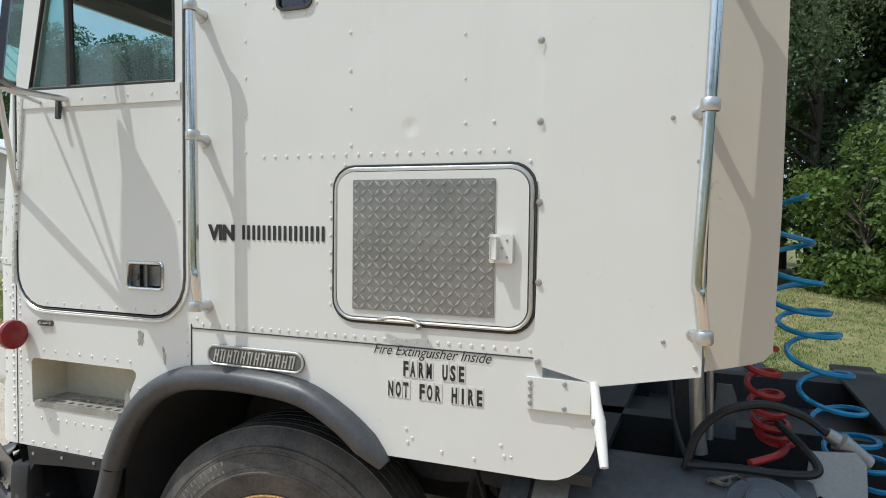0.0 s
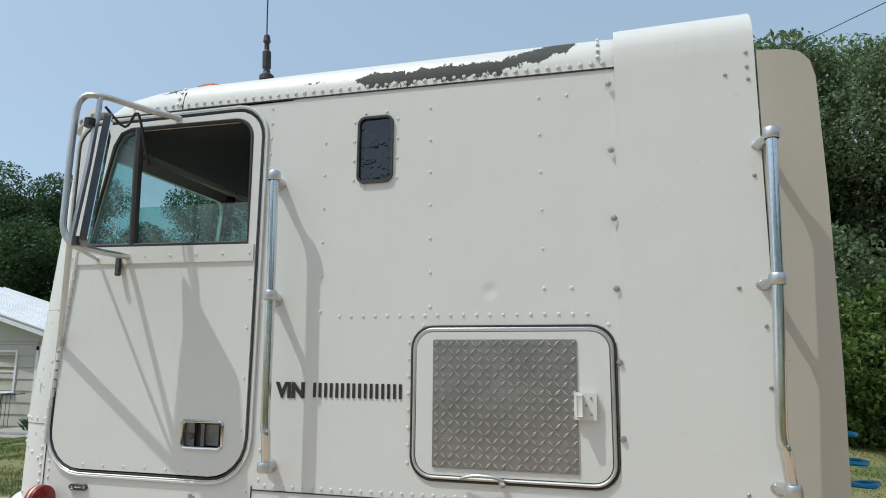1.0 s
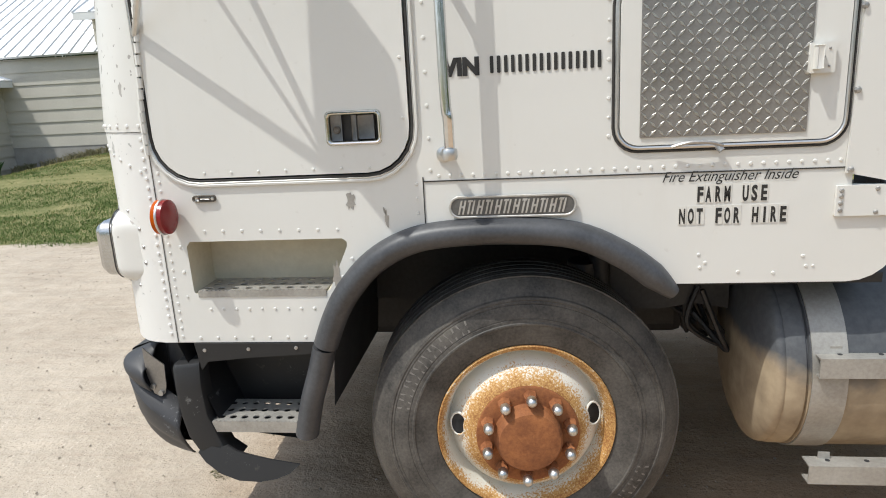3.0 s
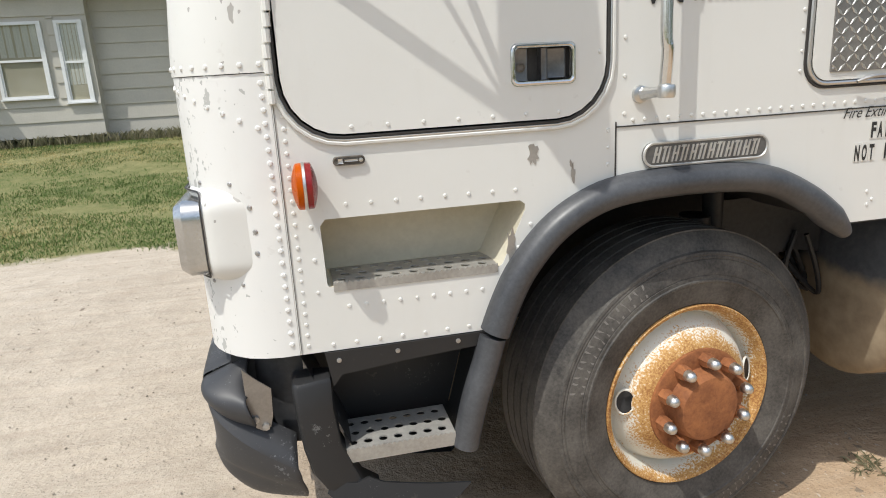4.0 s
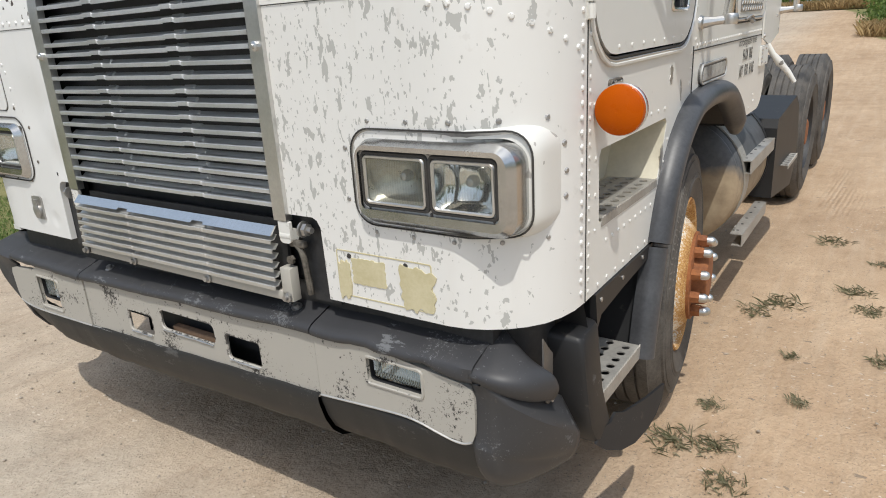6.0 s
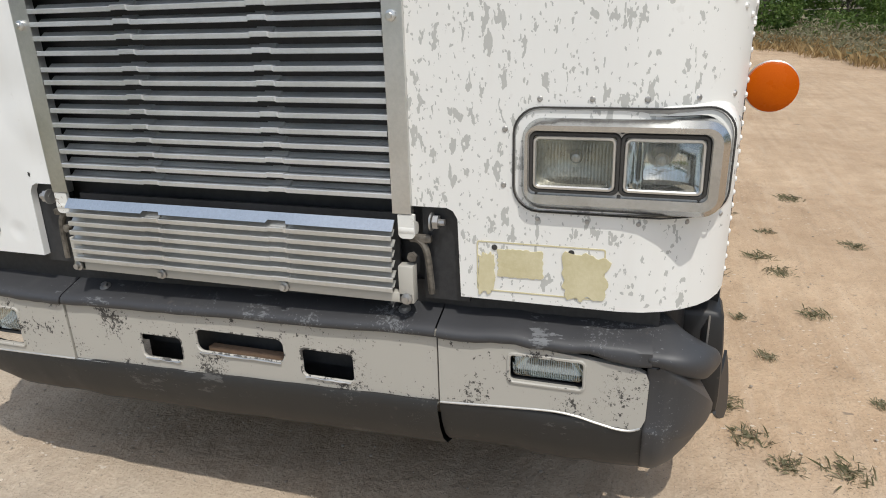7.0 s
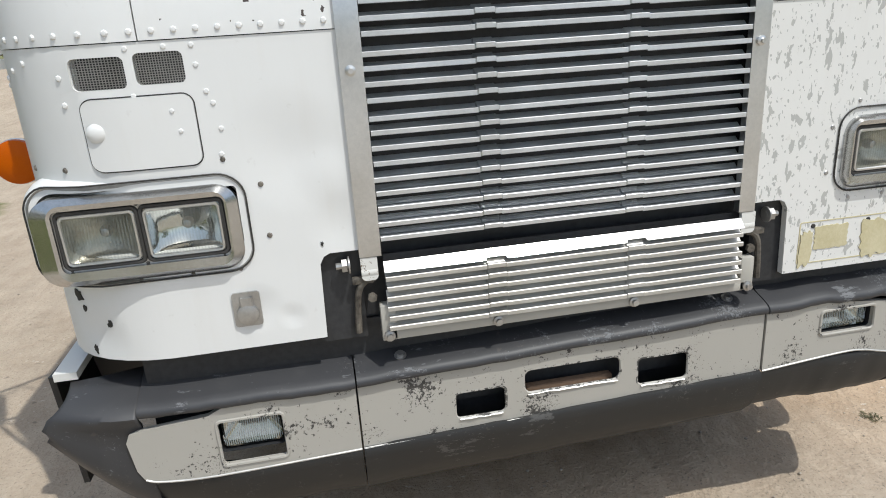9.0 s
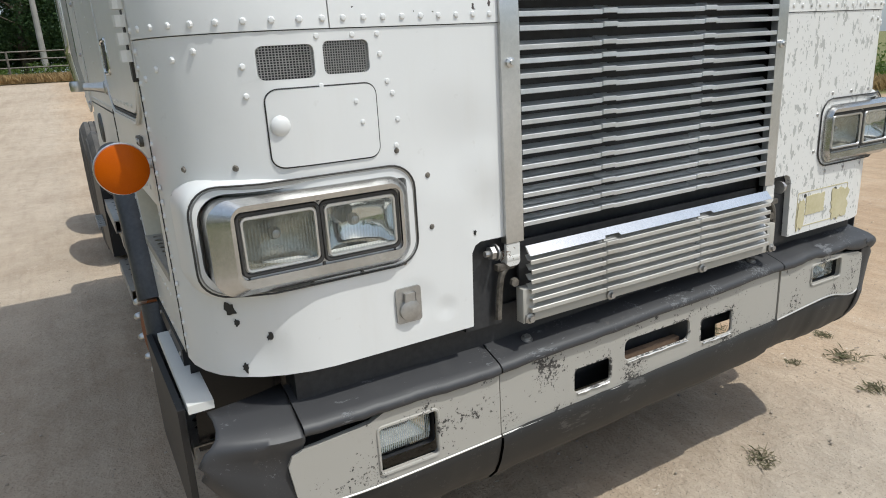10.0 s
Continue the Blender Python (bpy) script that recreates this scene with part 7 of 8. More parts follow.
def ground_material():
    m, t, b = material("ground_cover")
    x, y = axis(t, 0), axis(t, 1)
    wob = sums(t, "MULTIPLY", sums(t, "SUBTRACT", noise_of(t, 0.8, 5, 0.65), 0.5), 1.6)
    green = ramp(t, sums(t, "SUBTRACT", sums(t, "ADD", y, wob), ramp(t, x, 6.5, 12.0, 0.0, 10.0)), 5.15, 5.35)
    wob2 = sums(t, "MULTIPLY", sums(t, "SUBTRACT", noise_of(t, 0.25, 4, 0.6), 0.5), 9.0)
    green = sums(t, "MAXIMUM", green, ramp(t, sums(t, "SUBTRACT", sums(t, "ADD", x, wob2), ramp(t, y, 0.0, 2.0, 0.0, 11.0)), 22.5, 23.5))
    green = sums(t, "MAXIMUM", green, ramp(t, sums(t, "ADD", y, wob2), -14, -15))
    patch, mid, fine = noise_of(t, 0.55, 4, 0.6), noise_of(t, 4, 6, 0.72), noise_of(t, 70, 4, 0.75)
    f = sums(t, "ADD", sums(t, "MULTIPLY", patch, 0.36), sums(t, "ADD", sums(t, "MULTIPLY", mid, 0.36), sums(t, "MULTIPLY", fine, 0.28)))
    # the road before the truck is greyer, the lot beside it browner
    road = ramp(t, sums(t, "ADD", x, sums(t, "MULTIPLY", sums(t, "SUBTRACT", noise_of(t, 0.6, 4, 0.6), 0.5), 1.6)), 0.9, -0.3)
    road = sums(t, "MAXIMUM", road, ramp(t, sums(t, "ADD", y, sums(t, "MULTIPLY", wob, 0.6)), 1.6, 2.8, 0.0, 0.7))
    lot = blend(t, ramp(t, f, 0.36, 0.64), (0.335, 0.226, 0.140), (0.545, 0.405, 0.275))
    grit = blend(t, ramp(t, f, 0.36, 0.64), (0.35, 0.29, 0.225), (0.54, 0.47, 0.385))
    c = blend(t, road, lot, grit)
    # wheels have drawn long pale and dark streaks
    streak = noise_of(t, 3.0, 5, 0.65, coords(t, (0.35, 4.0, 1), (0, 0, 0.35)))
    c = blend(t, ramp(t, streak, 0.50, 0.66, 0.0, 0.20), c, (0.56, 0.465, 0.36))
    c = blend(t, ramp(t, streak, 0.46, 0.34, 0.0, 0.22), c, (0.28, 0.21, 0.15))
    c = blend(t, ramp(t, noise_of(t, 120, 2, 0.5), 0.62, 0.70, 0, 0.7), c, (0.17, 0.145, 0.12))
    for scale, lo, hi, shade in ((9, -1.0, 0.18, (0.13, 0.10, 0.075)), (24, -0.7, 0.26, (0.20, 0.165, 0.13)), (55, -0.5, 0.30, (0.62, 0.55, 0.46))):
        litter = flakes(t, scale, lo, hi, (1, 0.55, 1), (0, 0, 0.7), 0.9 / scale, 0.7)
        c = blend(t, sums(t, "MULTIPLY", litter, 0.7), c, shade)
    turf = blend(t, ramp(t, f, 0.40, 0.60), (0.105, 0.125, 0.045), (0.27, 0.24, 0.115))
    t.links.new(blend(t, green, c, turf), b.inputs["Base Color"])
    b.inputs["Roughness"].default_value = 0.95
    b.inputs["Specular IOR Level"].default_value = 0.15
    # wheel ruts, clods and grit
    rut = t.nodes.new("ShaderNodeTexWave")
    rut.bands_direction = "Y"
    rut.inputs["Scale"].default_value, rut.inputs["Distortion"].default_value, rut.inputs["Detail"].default_value = 0.9, 6.0, 3
    t.links.new(coords(t, (0.35, 1, 1), (0, 0, 0.25)), rut.inputs["Vector"])
    # faint tyre prints: fine ribs that come and go
    prints = t.nodes.new("ShaderNodeTexWave")
    prints.bands_direction = "Y"
    prints.inputs["Scale"].default_value, prints.inputs["Distortion"].default_value, prints.inputs["Detail"].default_value = 9.0, 1.2, 2
    t.links.new(coords(t, (1, 1, 1), (0, 0, 0.06)), prints.inputs["Vector"])
    worn = ramp(t, noise_of(t, 0.8, 4, 0.6, coords(t, (0.35, 1.6, 1), (0, 0, 0.06))), 0.60, 0.70, 0.0, 0.10)
    rib = sums(t, "MULTIPLY", prints.outputs["Fac"], worn)
    h = sums(t, "ADD", rib, 0.0)
    h = sums(t, "ADD", h, sums(t, "MULTIPLY", fine, 0.11))
    h = sums(t, "ADD", h, sums(t, "MULTIPLY", rut.outputs["Fac"], 0.25))
    h = sums(t, "ADD", h, sums(t, "MULTIPLY", mid, 0.9))
    bumped(t, b, h, 0.8, 0.05)
    return m


leaf_shades = ((0.080, 0.125, 0.055), (0.180, 0.235, 0.115))


def leaf_material(name, dark, light, rough=0.55):
    m, t, b = material(name)
    g = t.nodes.new("ShaderNodeNewGeometry")
    n = noise_of(t, 0.7, 3, 0.6)
    f = sums(t, "ADD", sums(t, "MULTIPLY", g.outputs["Random Per Island"], 0.6), sums(t, "MULTIPLY", n, 0.4))
    t.links.new(blend(t, ramp(t, f, 0.2, 0.75), dark, light), b.inputs["Base Color"])
    b.inputs["Roughness"].default_value = rough
    b.inputs["Specular IOR Level"].default_value = 0.3
    # light also passes through the blades
    through_, both = t.nodes.new("ShaderNodeBsdfTranslucent"), t.nodes.new("ShaderNodeMixShader")
    t.links.new(blend(t, ramp(t, f, 0.2, 0.75), [v * 1.3 for v in dark], [v * 1.3 for v in light]), through_.inputs[0])
    both.inputs[0].default_value = 0.35
    t.links.new(b.outputs[0], both.inputs[1])
    t.links.new(through_.outputs[0], both.inputs[2])
    t.links.new(both.outputs[0], t.nodes["Material Output"].inputs[0])
    return m


tree_leaf = leaf_material("tree_leaf", *leaf_shades)
dark_leaf = leaf_material("dark_tree_leaf", (0.032, 0.070, 0.026), (0.085, 0.140, 0.056))
bush_leaf = leaf_material("bush_leaf", (0.06, 0.11, 0.02), (0.14, 0.20, 0.05))
weed_leaf = leaf_material("weed_leaf", (0.115, 0.12, 0.062), (0.28, 0.25, 0.16))
straw_leaf = leaf_material("straw_leaf", (0.24, 0.16, 0.07), (0.50, 0.37, 0.19))
bark = surface("bark", (0.06, 0.048, 0.035), (0.14, 0.115, 0.09), 0.9, 0, 4, 30, 0.6, 0.01, stretch=(2, 2, 0.4))


def grass_material():
    m, t, b = material("grass_blade")
    g = t.nodes.new("ShaderNodeNewGeometry")
    dry = sums(t, "ADD", sums(t, "MULTIPLY", noise_of(t, 0.55, 4, 0.65), 0.9), sums(t, "MULTIPLY", g.outputs["Random Per Island"], 0.22))
    c = blend(t, ramp(t, g.outputs["Random Per Island"], 0, 1), (0.062, 0.120, 0.027), (0.165, 0.215, 0.065))
    t.links.new(blend(t, ramp(t, sums(t, "ADD", dry, ramp(t, axis(t, 1), 9.0, 10.2, 0.0, 0.07)), 0.635, 0.76), c, (0.44, 0.37, 0.17)), b.inputs["Base Color"])
    b.inputs["Roughness"].default_value = 0.7
    b.inputs["Specular IOR Level"].default_value = 0.2
    return m


def ground():
    near_axis = [-9 + 0.5 * k for k in range(49)]
    out = [15.5 + 1.35 ** k for k in range(1, 20)]
    xs = [-9 - (v - 15.5) for v in reversed(out)] + near_axis + [v for v in out]
    ys = xs
    bm = bmesh.new()
    g = [[bm.verts.new((x, y, land(x, y) + (0.012 * noise.noise((x * 0.9, y * 0.9, 0)) if abs(x) < 15 and abs(y) < 15 else 0) - 0.006)) for x in xs] for y in ys]
    for j in range(len(ys) - 1):
        for i in range(len(xs) - 1):
            bm.faces.new((g[j][i], g[j][i + 1], g[j + 1][i + 1], g[j + 1][i]))
    ob = part("ground", bm, ground_material())
    tagged(ob, "dusty tan dirt lot with grass beyond it", "ground", kind="structure")


def blades(name, label, spots, mat, height, spread, count, seed, width=0.006, category="grass"):
    """Tufts of thin bent blades as one object."""
    rng = np.random.default_rng(seed)
    co, faces = [], []
    for x, y in spots:
        z0 = land(x, y) - 0.01
        for _ in range(count):
            a, r = rng.uniform(0, 2 * math.pi), rng.uniform(0, spread)
            px, py = x + r * math.cos(a), y + r * math.sin(a)
            h, b, lean = height * rng.uniform(0.45, 1.2), rng.uniform(0, 2 * math.pi), rng.uniform(0.2, 0.9)
            w = width * rng.uniform(0.7, 1.4)
            dx, dy = math.cos(b), math.sin(b)
            s = len(co)
            co += [(px - dy * w, py + dx * w, z0), (px + dy * w, py - dx * w, z0),
                   (px + dx * lean * h * 0.4 + dy * w * 0.7, py + dy * lean * h * 0.4 - dx * w * 0.7, z0 + h * 0.7), (px + dx * lean * h, py + dy * lean * h, z0 + h)]
            faces += [(s, s + 1, s + 2), (s, s + 2, s + 3)]
    me = bpy.data.meshes.new(name)
    me.from_pydata(co, [], faces)
    me.materials.append(mat)
    return tagged(new(name, me), label, category, kind="stuff")


def thicket(name, label, spots, mat, seed):
    """Low leafy growth of uneven height: many small leaves over the ground, as one object."""
    r = np.random.default_rng(seed)
    co, faces = [], []
    for x, y in spots:
        top = max(0.12, 0.62 + 0.75 * noise.noise((x * 0.45, y * 0.45, 5)) + 0.35 * noise.noise((x * 1.7, y * 1.7, 9)))
        for _ in range(14):
            p = np.array((x + r.normal() * 0.22, y + r.normal() * 0.22, land(x, y) + top * r.uniform(0.05, 1.0) ** 0.6))
            u, v = r.normal(size=3), r.normal(size=3)
            u /= np.linalg.norm(u)
            v /= np.linalg.norm(v)
            a, b = 0.075 * r.uniform(0.5, 1.4), 0.032 * r.uniform(0.5, 1.4)
            s = len(co)
            co += [tuple(p - u * a), tuple(p + v * b), tuple(p + u * a), tuple(p - v * b)]
            faces.append((s, s + 1, s + 2, s + 3))
    me = bpy.data.meshes.new(name)
    me.from_pydata(co, [], faces)
    me.materials.append(mat)
    return tagged(new(name, me), label, "weeds", kind="stuff")


def lawn():
    rng = np.random.default_rng(5)
    spots = []
    while len(spots) < 21000:
        x, y = rng.uniform(-15, 4), 5.0 + 8.6 * rng.uniform(0, 1) ** 1.25
        # bare, dry bands run across the lawn
        band = min(abs(y - 9.45 + 0.5 * noise.noise((x * 0.7, 3, 2))), 1.4 * abs(y - 7.3 + 0.8 * noise.noise((x * 0.5, 9, 2))) + 0.12, 1.2 * abs(y - 11.6 + 0.9 * noise.noise((x * 0.6, 5, 2))) + 0.1)
        bare = band < 0.36 + 0.55 * noise.noise((x * 1.1, y * 1.1, 8)) and rng.uniform() > 0.10
        if y + 0.5 * noise.noise((x * 0.8, y * 0.8, 2)) > 5.3 and not bare:
            spots.append((x, y))
    for _ in range(7000):
        x, y = rng.uniform(3, 12), rng.uniform(6.5, 15)
        if y > 5.4 + 1.8 * max(0.0, x - 6.5):
            spots.append((x, y))
    blades("lawn_grass", "patchy green lawn with dry straw spots", spots, grass_material(), 0.034, 0.17, 12, 6, 0.0036)
    rough_spots = [(rng.uniform(-11, 3), 13.2 + rng.uniform(-0.25, 0.2)) for _ in range(700)]
    blades("wall_weeds", "taller weeds along the house wall", rough_spots, weed_leaf, 0.20, 0.10, 5, 7, 0.007, "weeds")
    blades("wall_bush", "low leafy weeds at the corner of the house", [(-12.0 + rng.uniform(0, 1.6), 11.8 - 0.4 * rng.uniform()) for _ in range(130)], dark_leaf, 0.36, 0.14, 9, 21, 0.016, "weeds")
    field = [(24.0 + 7 * rng.uniform(), rng.uniform(-24, 0.5)) for _ in range(4500)] + [(34.5 + 2 * rng.uniform(), rng.uniform(0.5, 16)) for _ in range(700)] + [(rng.uniform(-10, 24), -16.5 - abs(rng.normal(0, 3))) for _ in range(2500)]
    thicket("field_weeds", "dense green weeds beyond the lot's edge", field, bush_leaf, 8)
    verge = []
    while len(verge) < 3800:
        x, y = rng.uniform(9.5, 24), rng.uniform(-15, -2.6)
        if x > 20.5 - 9.5 * min(1.0, max(0.0, (-y - 3.3) / 2.2)) + 1.5 * noise.noise((x * 0.6, y * 0.6, 4)) + abs(rng.normal(0, 0.5)):
            verge.append((x, y))
    blades("verge_straw", "dry golden grass along the lot's verge", verge, straw_leaf, 0.30, 0.24, 6, 19, 0.006, "dry grass")
    thicket("verge_weeds", "grey-green weeds among the dry grass", [p for k, p in enumerate(verge) if k % 3 == 0 and p[0] > 13 - 1.2 * (p[1] + 5)], weed_leaf, 12)
    straw = [(22.9 + (10.3 if y > 0.5 else 0.0) + abs(rng.normal(0, 1.0)) + 1.6 * noise.noise((y * 0.35, 1, 1)), y) for y in rng.uniform(-24, 14, 9000) if noise.noise((y * 0.5, 7, 3)) + rng.uniform(-0.25, 0.25) > -0.12] + [(rng.uniform(-10, 24), -15.2 - abs(rng.normal(0, 0.7))) for _ in range(1800)]
    blades("dry_straw", "dry straw-coloured grass at the lot's edge", straw, straw_leaf, 0.36, 0.25, 7, 9, 0.005, "dry grass")


def weed(x, y, size, seed):
    rng = random.Random(seed)
    w = thing("weed", "small green weed growing in the dirt", "weed", "weeds in the lot")
    w.location = (x, y, land(x, y))
    bm = bmesh.new()
    for k in range(100):
        a, h, lean = rng.uniform(0, 2 * math.pi), size * rng.uniform(0.12, 0.55), rng.uniform(0.8, 2.6)
        dx, dy = math.cos(a), math.sin(a)
        r0 = size * rng.uniform(0, 1.5)
        px, py, ww = r0 * math.cos(a * 2.7 + k), r0 * math.sin(a * 2.7 + k), 0.0017 * rng.uniform(0.7, 1.5)
        p = [(px - dy * ww, py + dx * ww, -0.004), (px + dy * ww, py - dx * ww, -0.004), (px + dx * lean * h * 0.5 + dy * ww, py + dy * lean * h * 0.5 - dx * ww, h * 0.45), (px + dx * lean * h, py + dy * lean * h, h * 0.55)]
        v = [bm.verts.new(q) for q in p]
        bm.faces.new((v[0], v[1], v[2]))
        bm.faces.new((v[0], v[2], v[3]))
    part("foliage", bm, weed_leaf, w, smooth=False)


def pebbles():
    rng = np.random.default_rng(11)
    base = bmesh.new()
    bmesh.ops.create_icosphere(base, subdivisions=1, radius=1)
    shape = np.array([v.co for v in base.verts])
    tris = np.array([[v.index for v in f.verts] for f in base.faces])
    base.free()
    co, faces = [], []
    for k in range(6000):
        x, y = rng.uniform(-5, 5), rng.uniform(-3.2, 5.2)
        if k > 3500:
            x = rng.uniform(-4.5, 0.5)
        s = 0.0024 + 0.0055 * rng.uniform() ** 3
        q = shape * rng.uniform(0.75, 1.2, shape.shape) * (s, s, s * 0.6) + (x, y, land(x, y) + s * 0.1)
        faces += (tris + len(co)).tolist()
        co += q.tolist()
    me = bpy.data.meshes.new("pebbles")
    me.from_pydata(co, [], faces)
    me.materials.append(surface("pebble", (0.22, 0.18, 0.14), (0.46, 0.40, 0.33), 0.9, 0, 3, 60, 0.2, 0.001))
    tagged(new("pebbles", me), "loose small stones on the dirt", "pebbles", kind="stuff")


def make_tree(seed, height, crown_r, leaf, label, leaves=13000, trunk_r=0.16, low=0.28, leaf_size=0.13):
    rng = random.Random(seed)
    t = thing("tree", label, "tree", "trees round the yard")
    bm = bmesh.new()
    spine = [Vector((0.15 * math.sin(k * 1.3 + seed), 0.15 * math.cos(k * 1.7 + seed), height * 0.8 * k / 6)) for k in range(7)]
    spine[0] = Vector((0, 0, -0.15))
    tube(bm, spine, [trunk_r * (1.25 - 0.95 * k / 6) for k in range(7)], 9)
    lobes = []
    for k in range(26):
        u = rng.uniform(low, 0.95)
        a = k * 2.4 + rng.uniform(-0.4, 0.4)
        reach = crown_r * (0.45 + 0.55 * math.sin(math.pi * min(1, (u - low) / (1 - low) * 0.85 + 0.12))) * rng.uniform(0.55, 1.0)
        start = Vector((0, 0, height * u * 0.72))
        end = Vector((reach * math.cos(a), reach * math.sin(a), height * u))
        tube(bm, [start, start.lerp(end, 0.5) + Vector((0, 0, 0.25)), end], [trunk_r * 0.42, trunk_r * 0.26, trunk_r * 0.08], 6)
        lobes.append((end, crown_r * rng.uniform(0.26, 0.46)))
    lobes.append((Vector((0, 0, height * 0.95)), crown_r * 0.4))
    lobes.append((Vector((0, 0, height * 0.7)), crown_r * 0.5))
    part("trunk", bm, bark, t, "rough brown trunk and limbs")
    r = np.random.default_rng(seed)
    co, faces = [], []
    for k in range(leaves):
        c, s = lobes[int(r.integers(len(lobes)))]
        d = r.normal(size=3)
        d /= np.linalg.norm(d)
        p = np.array(c) + d * s * (0.55 + 0.5 * r.uniform()) * (1, 1, 0.8)
        u, v = r.normal(size=3), r.normal(size=3)
        u /= np.linalg.norm(u)
        v -= u * v.dot(u)
        v /= np.linalg.norm(v)
        a, b = leaf_size * r.uniform(0.6, 1.4), leaf_size * 0.55 * r.uniform(0.6, 1.4)
        q = len(co)
        co += [tuple(p - u * a), tuple(p + v * b), tuple(p + u * a), tuple(p - v * b)]
        faces.append((q, q + 1, q + 2, q + 3))
    me = bpy.data.meshes.new("crown")
    me.from_pydata(co, [], faces)
    me.materials.append(leaf)
    ob = new("crown", me)
    ob.parent = t
    return t


def trees():
    kinds = [make_tree(1, 10.5, 3.4, tree_leaf, "tall dense green broadleaf tree"), make_tree(2, 9.0, 3.2, tree_leaf, "tall dense green broadleaf tree"),
             make_tree(3, 12.0, 3.8, tree_leaf, "tall dense green broadleaf tree"), make_tree(9, 3.2, 1.5, bush_leaf, "bright green bush by the tree line", 6000, 0.05, 0.1, 0.07),
             make_tree(5, 10.0, 3.6, tree_leaf, "tall dense green broadleaf tree", 62000, 0.15, 0.08, 0.062),
             make_tree(7, 11.0, 4.0, dark_leaf, "tall dense dark green tree behind the house", 60000, 0.17, 0.10, 0.08)]
    spots = [(4, 8.4, 17.5, 0), (4, 5.2, 17.2, 140), (4, 11.2, 16.8, 60), (1, 6.8, 20.5, 20), (2, 9.6, 21.5, 250), (3, 5.6, 13.4, 160), (4, 14.6, 17.0, 40), (2, 4.8, 21.0, 80), (1, 16.5, 17.0, 120), (0, 13.0, 22.0, 200), (2, 20.0, 22.0, 10), (3, 7.4, 13.6, 0), (3, 10.4, 13.0, 90), (3, 13.5, 12.5, 50),
             (5, -28.5, 28.0, 30), (5, -21.5, 29.5, 70), (5, -16.0, 30.0, 160), (5, -28.0, 23.0, 200), (5, -25.0, 26.5, 310), (5, -33.0, 25.0, 100), (2, -11.0, 33.0, 210), (0, -36.0, 16.0, 300), (2, -5.0, 34.0, 20), (1, 0.0, 30.0, 99),
             (0, 42.0, -10.0, 15), (2, 45.0, -3.0, 60), (5, 43.0, 3.4, 130), (5, 42.0, 8.6, 20), (5, 44.0, 13.6, 250), (5, 48.0, 6.0, 75), (5, 47.5, 11.0, 190), (5, 47.0, 0.5, 330), (2, 40.0, -18.0, 190), (0, 36.0, -26.0, 230), (1, 28.0, -30.0, 280), (5, 48.0, 17.0, 310),
             (1, -8.0, -27.0, 45), (0, 0.0, -30.0, 85), (2, 9.0, -28.0, 145), (1, 18.0, -29.0, 185), (0, -18.0, -24.0, 20),
             *[(3, 35.0 + 1.2 * (k % 2), -20.0 + 2.4 * k, 47 * k) for k in range(9)], (3, 26.5, -3.4, 10), (3, 27.0, -6.2, 70), (3, 25.5, -9.0, 150), (3, 17.5, -8.6, 30)]
    first = set()
    for i, x, y, turn in spots:
        m = pose(x, y, land(x, y) - 0.05, 0, 0, turn)
        if i not in first:
            first.add(i)
            kinds[i].matrix_basis = m
        else:
            copy_thing(kinds[i], m)


# ---- the house ----
siding = surface("siding_paint", (0.425, 0.40, 0.345), (0.52, 0.49, 0.425), 0.7, 0, 1.2, 40, 0.1, 0.001)
house_white = surface("house_white", (0.66, 0.66, 0.65), (0.78, 0.78, 0.77), 0.6, 0, 3, 60, 0.1, 0.001)
house_glass = surface("house_glass", (0.30, 0.34, 0.37), (0.46, 0.50, 0.53), 0.06, 0, 2.5, 30, 0.05, 0.002, spec=0.7)
curtain = surface("curtain", (0.55, 0.56, 0.57), (0.72, 0.73, 0.74), 0.9, 0, 5, 60, 0.2, 0.004, stretch=(6, 1, 0.4))
roof_metal = surface("roof_metal", (0.60, 0.61, 0.62), (0.74, 0.75, 0.76), 0.42, 0.2, 1.5, 40, 0.05, 0.001)
blind_grey = surface("blind_grey", (0.20, 0.215, 0.235), (0.27, 0.285, 0.305), 0.8, 0, 5, 60, 0.2, 0.004, stretch=(0.4, 1, 8))
concrete = surface("concrete", (0.26, 0.245, 0.22), (0.38, 0.36, 0.33), 0.9, 0, 3, 60, 0.3, 0.004)
# near black: shade indoors put into the colour; also the dark louvres
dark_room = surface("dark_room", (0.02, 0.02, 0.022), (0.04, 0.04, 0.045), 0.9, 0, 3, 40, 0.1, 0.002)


def boards(parent, x0, x1, z0, z1, y, pitch=0.30):
    """Lapped siding boards, each one a piece."""
    k = 0
    while z0 + k * pitch < z1 - 0.02:
        a, b = z0 + k * pitch, min(z0 + (k + 1) * pitch + 0.01, z1)
        bm = bmesh.new()
        loft(bm, [[(x, y - 0.028, a), (x, y - 0.004, b), (x, y + 0.006, b), (x, y - 0.002, a)] for x in (x0, x1)], True)
        part("siding_board", bm, siding, parent, smooth=False)
        k += 1


def boards_y(parent, x, y0, y1, z0, z1, pitch=0.30):
    k = 0
    while z0 + k * pitch < z1 - 0.02:
        a, b = z0 + k * pitch, min(z0 + (k + 1) * pitch + 0.01, z1)
        bm = bmesh.new()
        loft(bm, [[(x + 0.028, y, a), (x + 0.004, y, b), (x - 0.006, y, b), (x + 0.002, y, a)] for y in (y0, y1)], True)
        part("siding_board", bm, siding, parent, smooth=False)
        k += 1


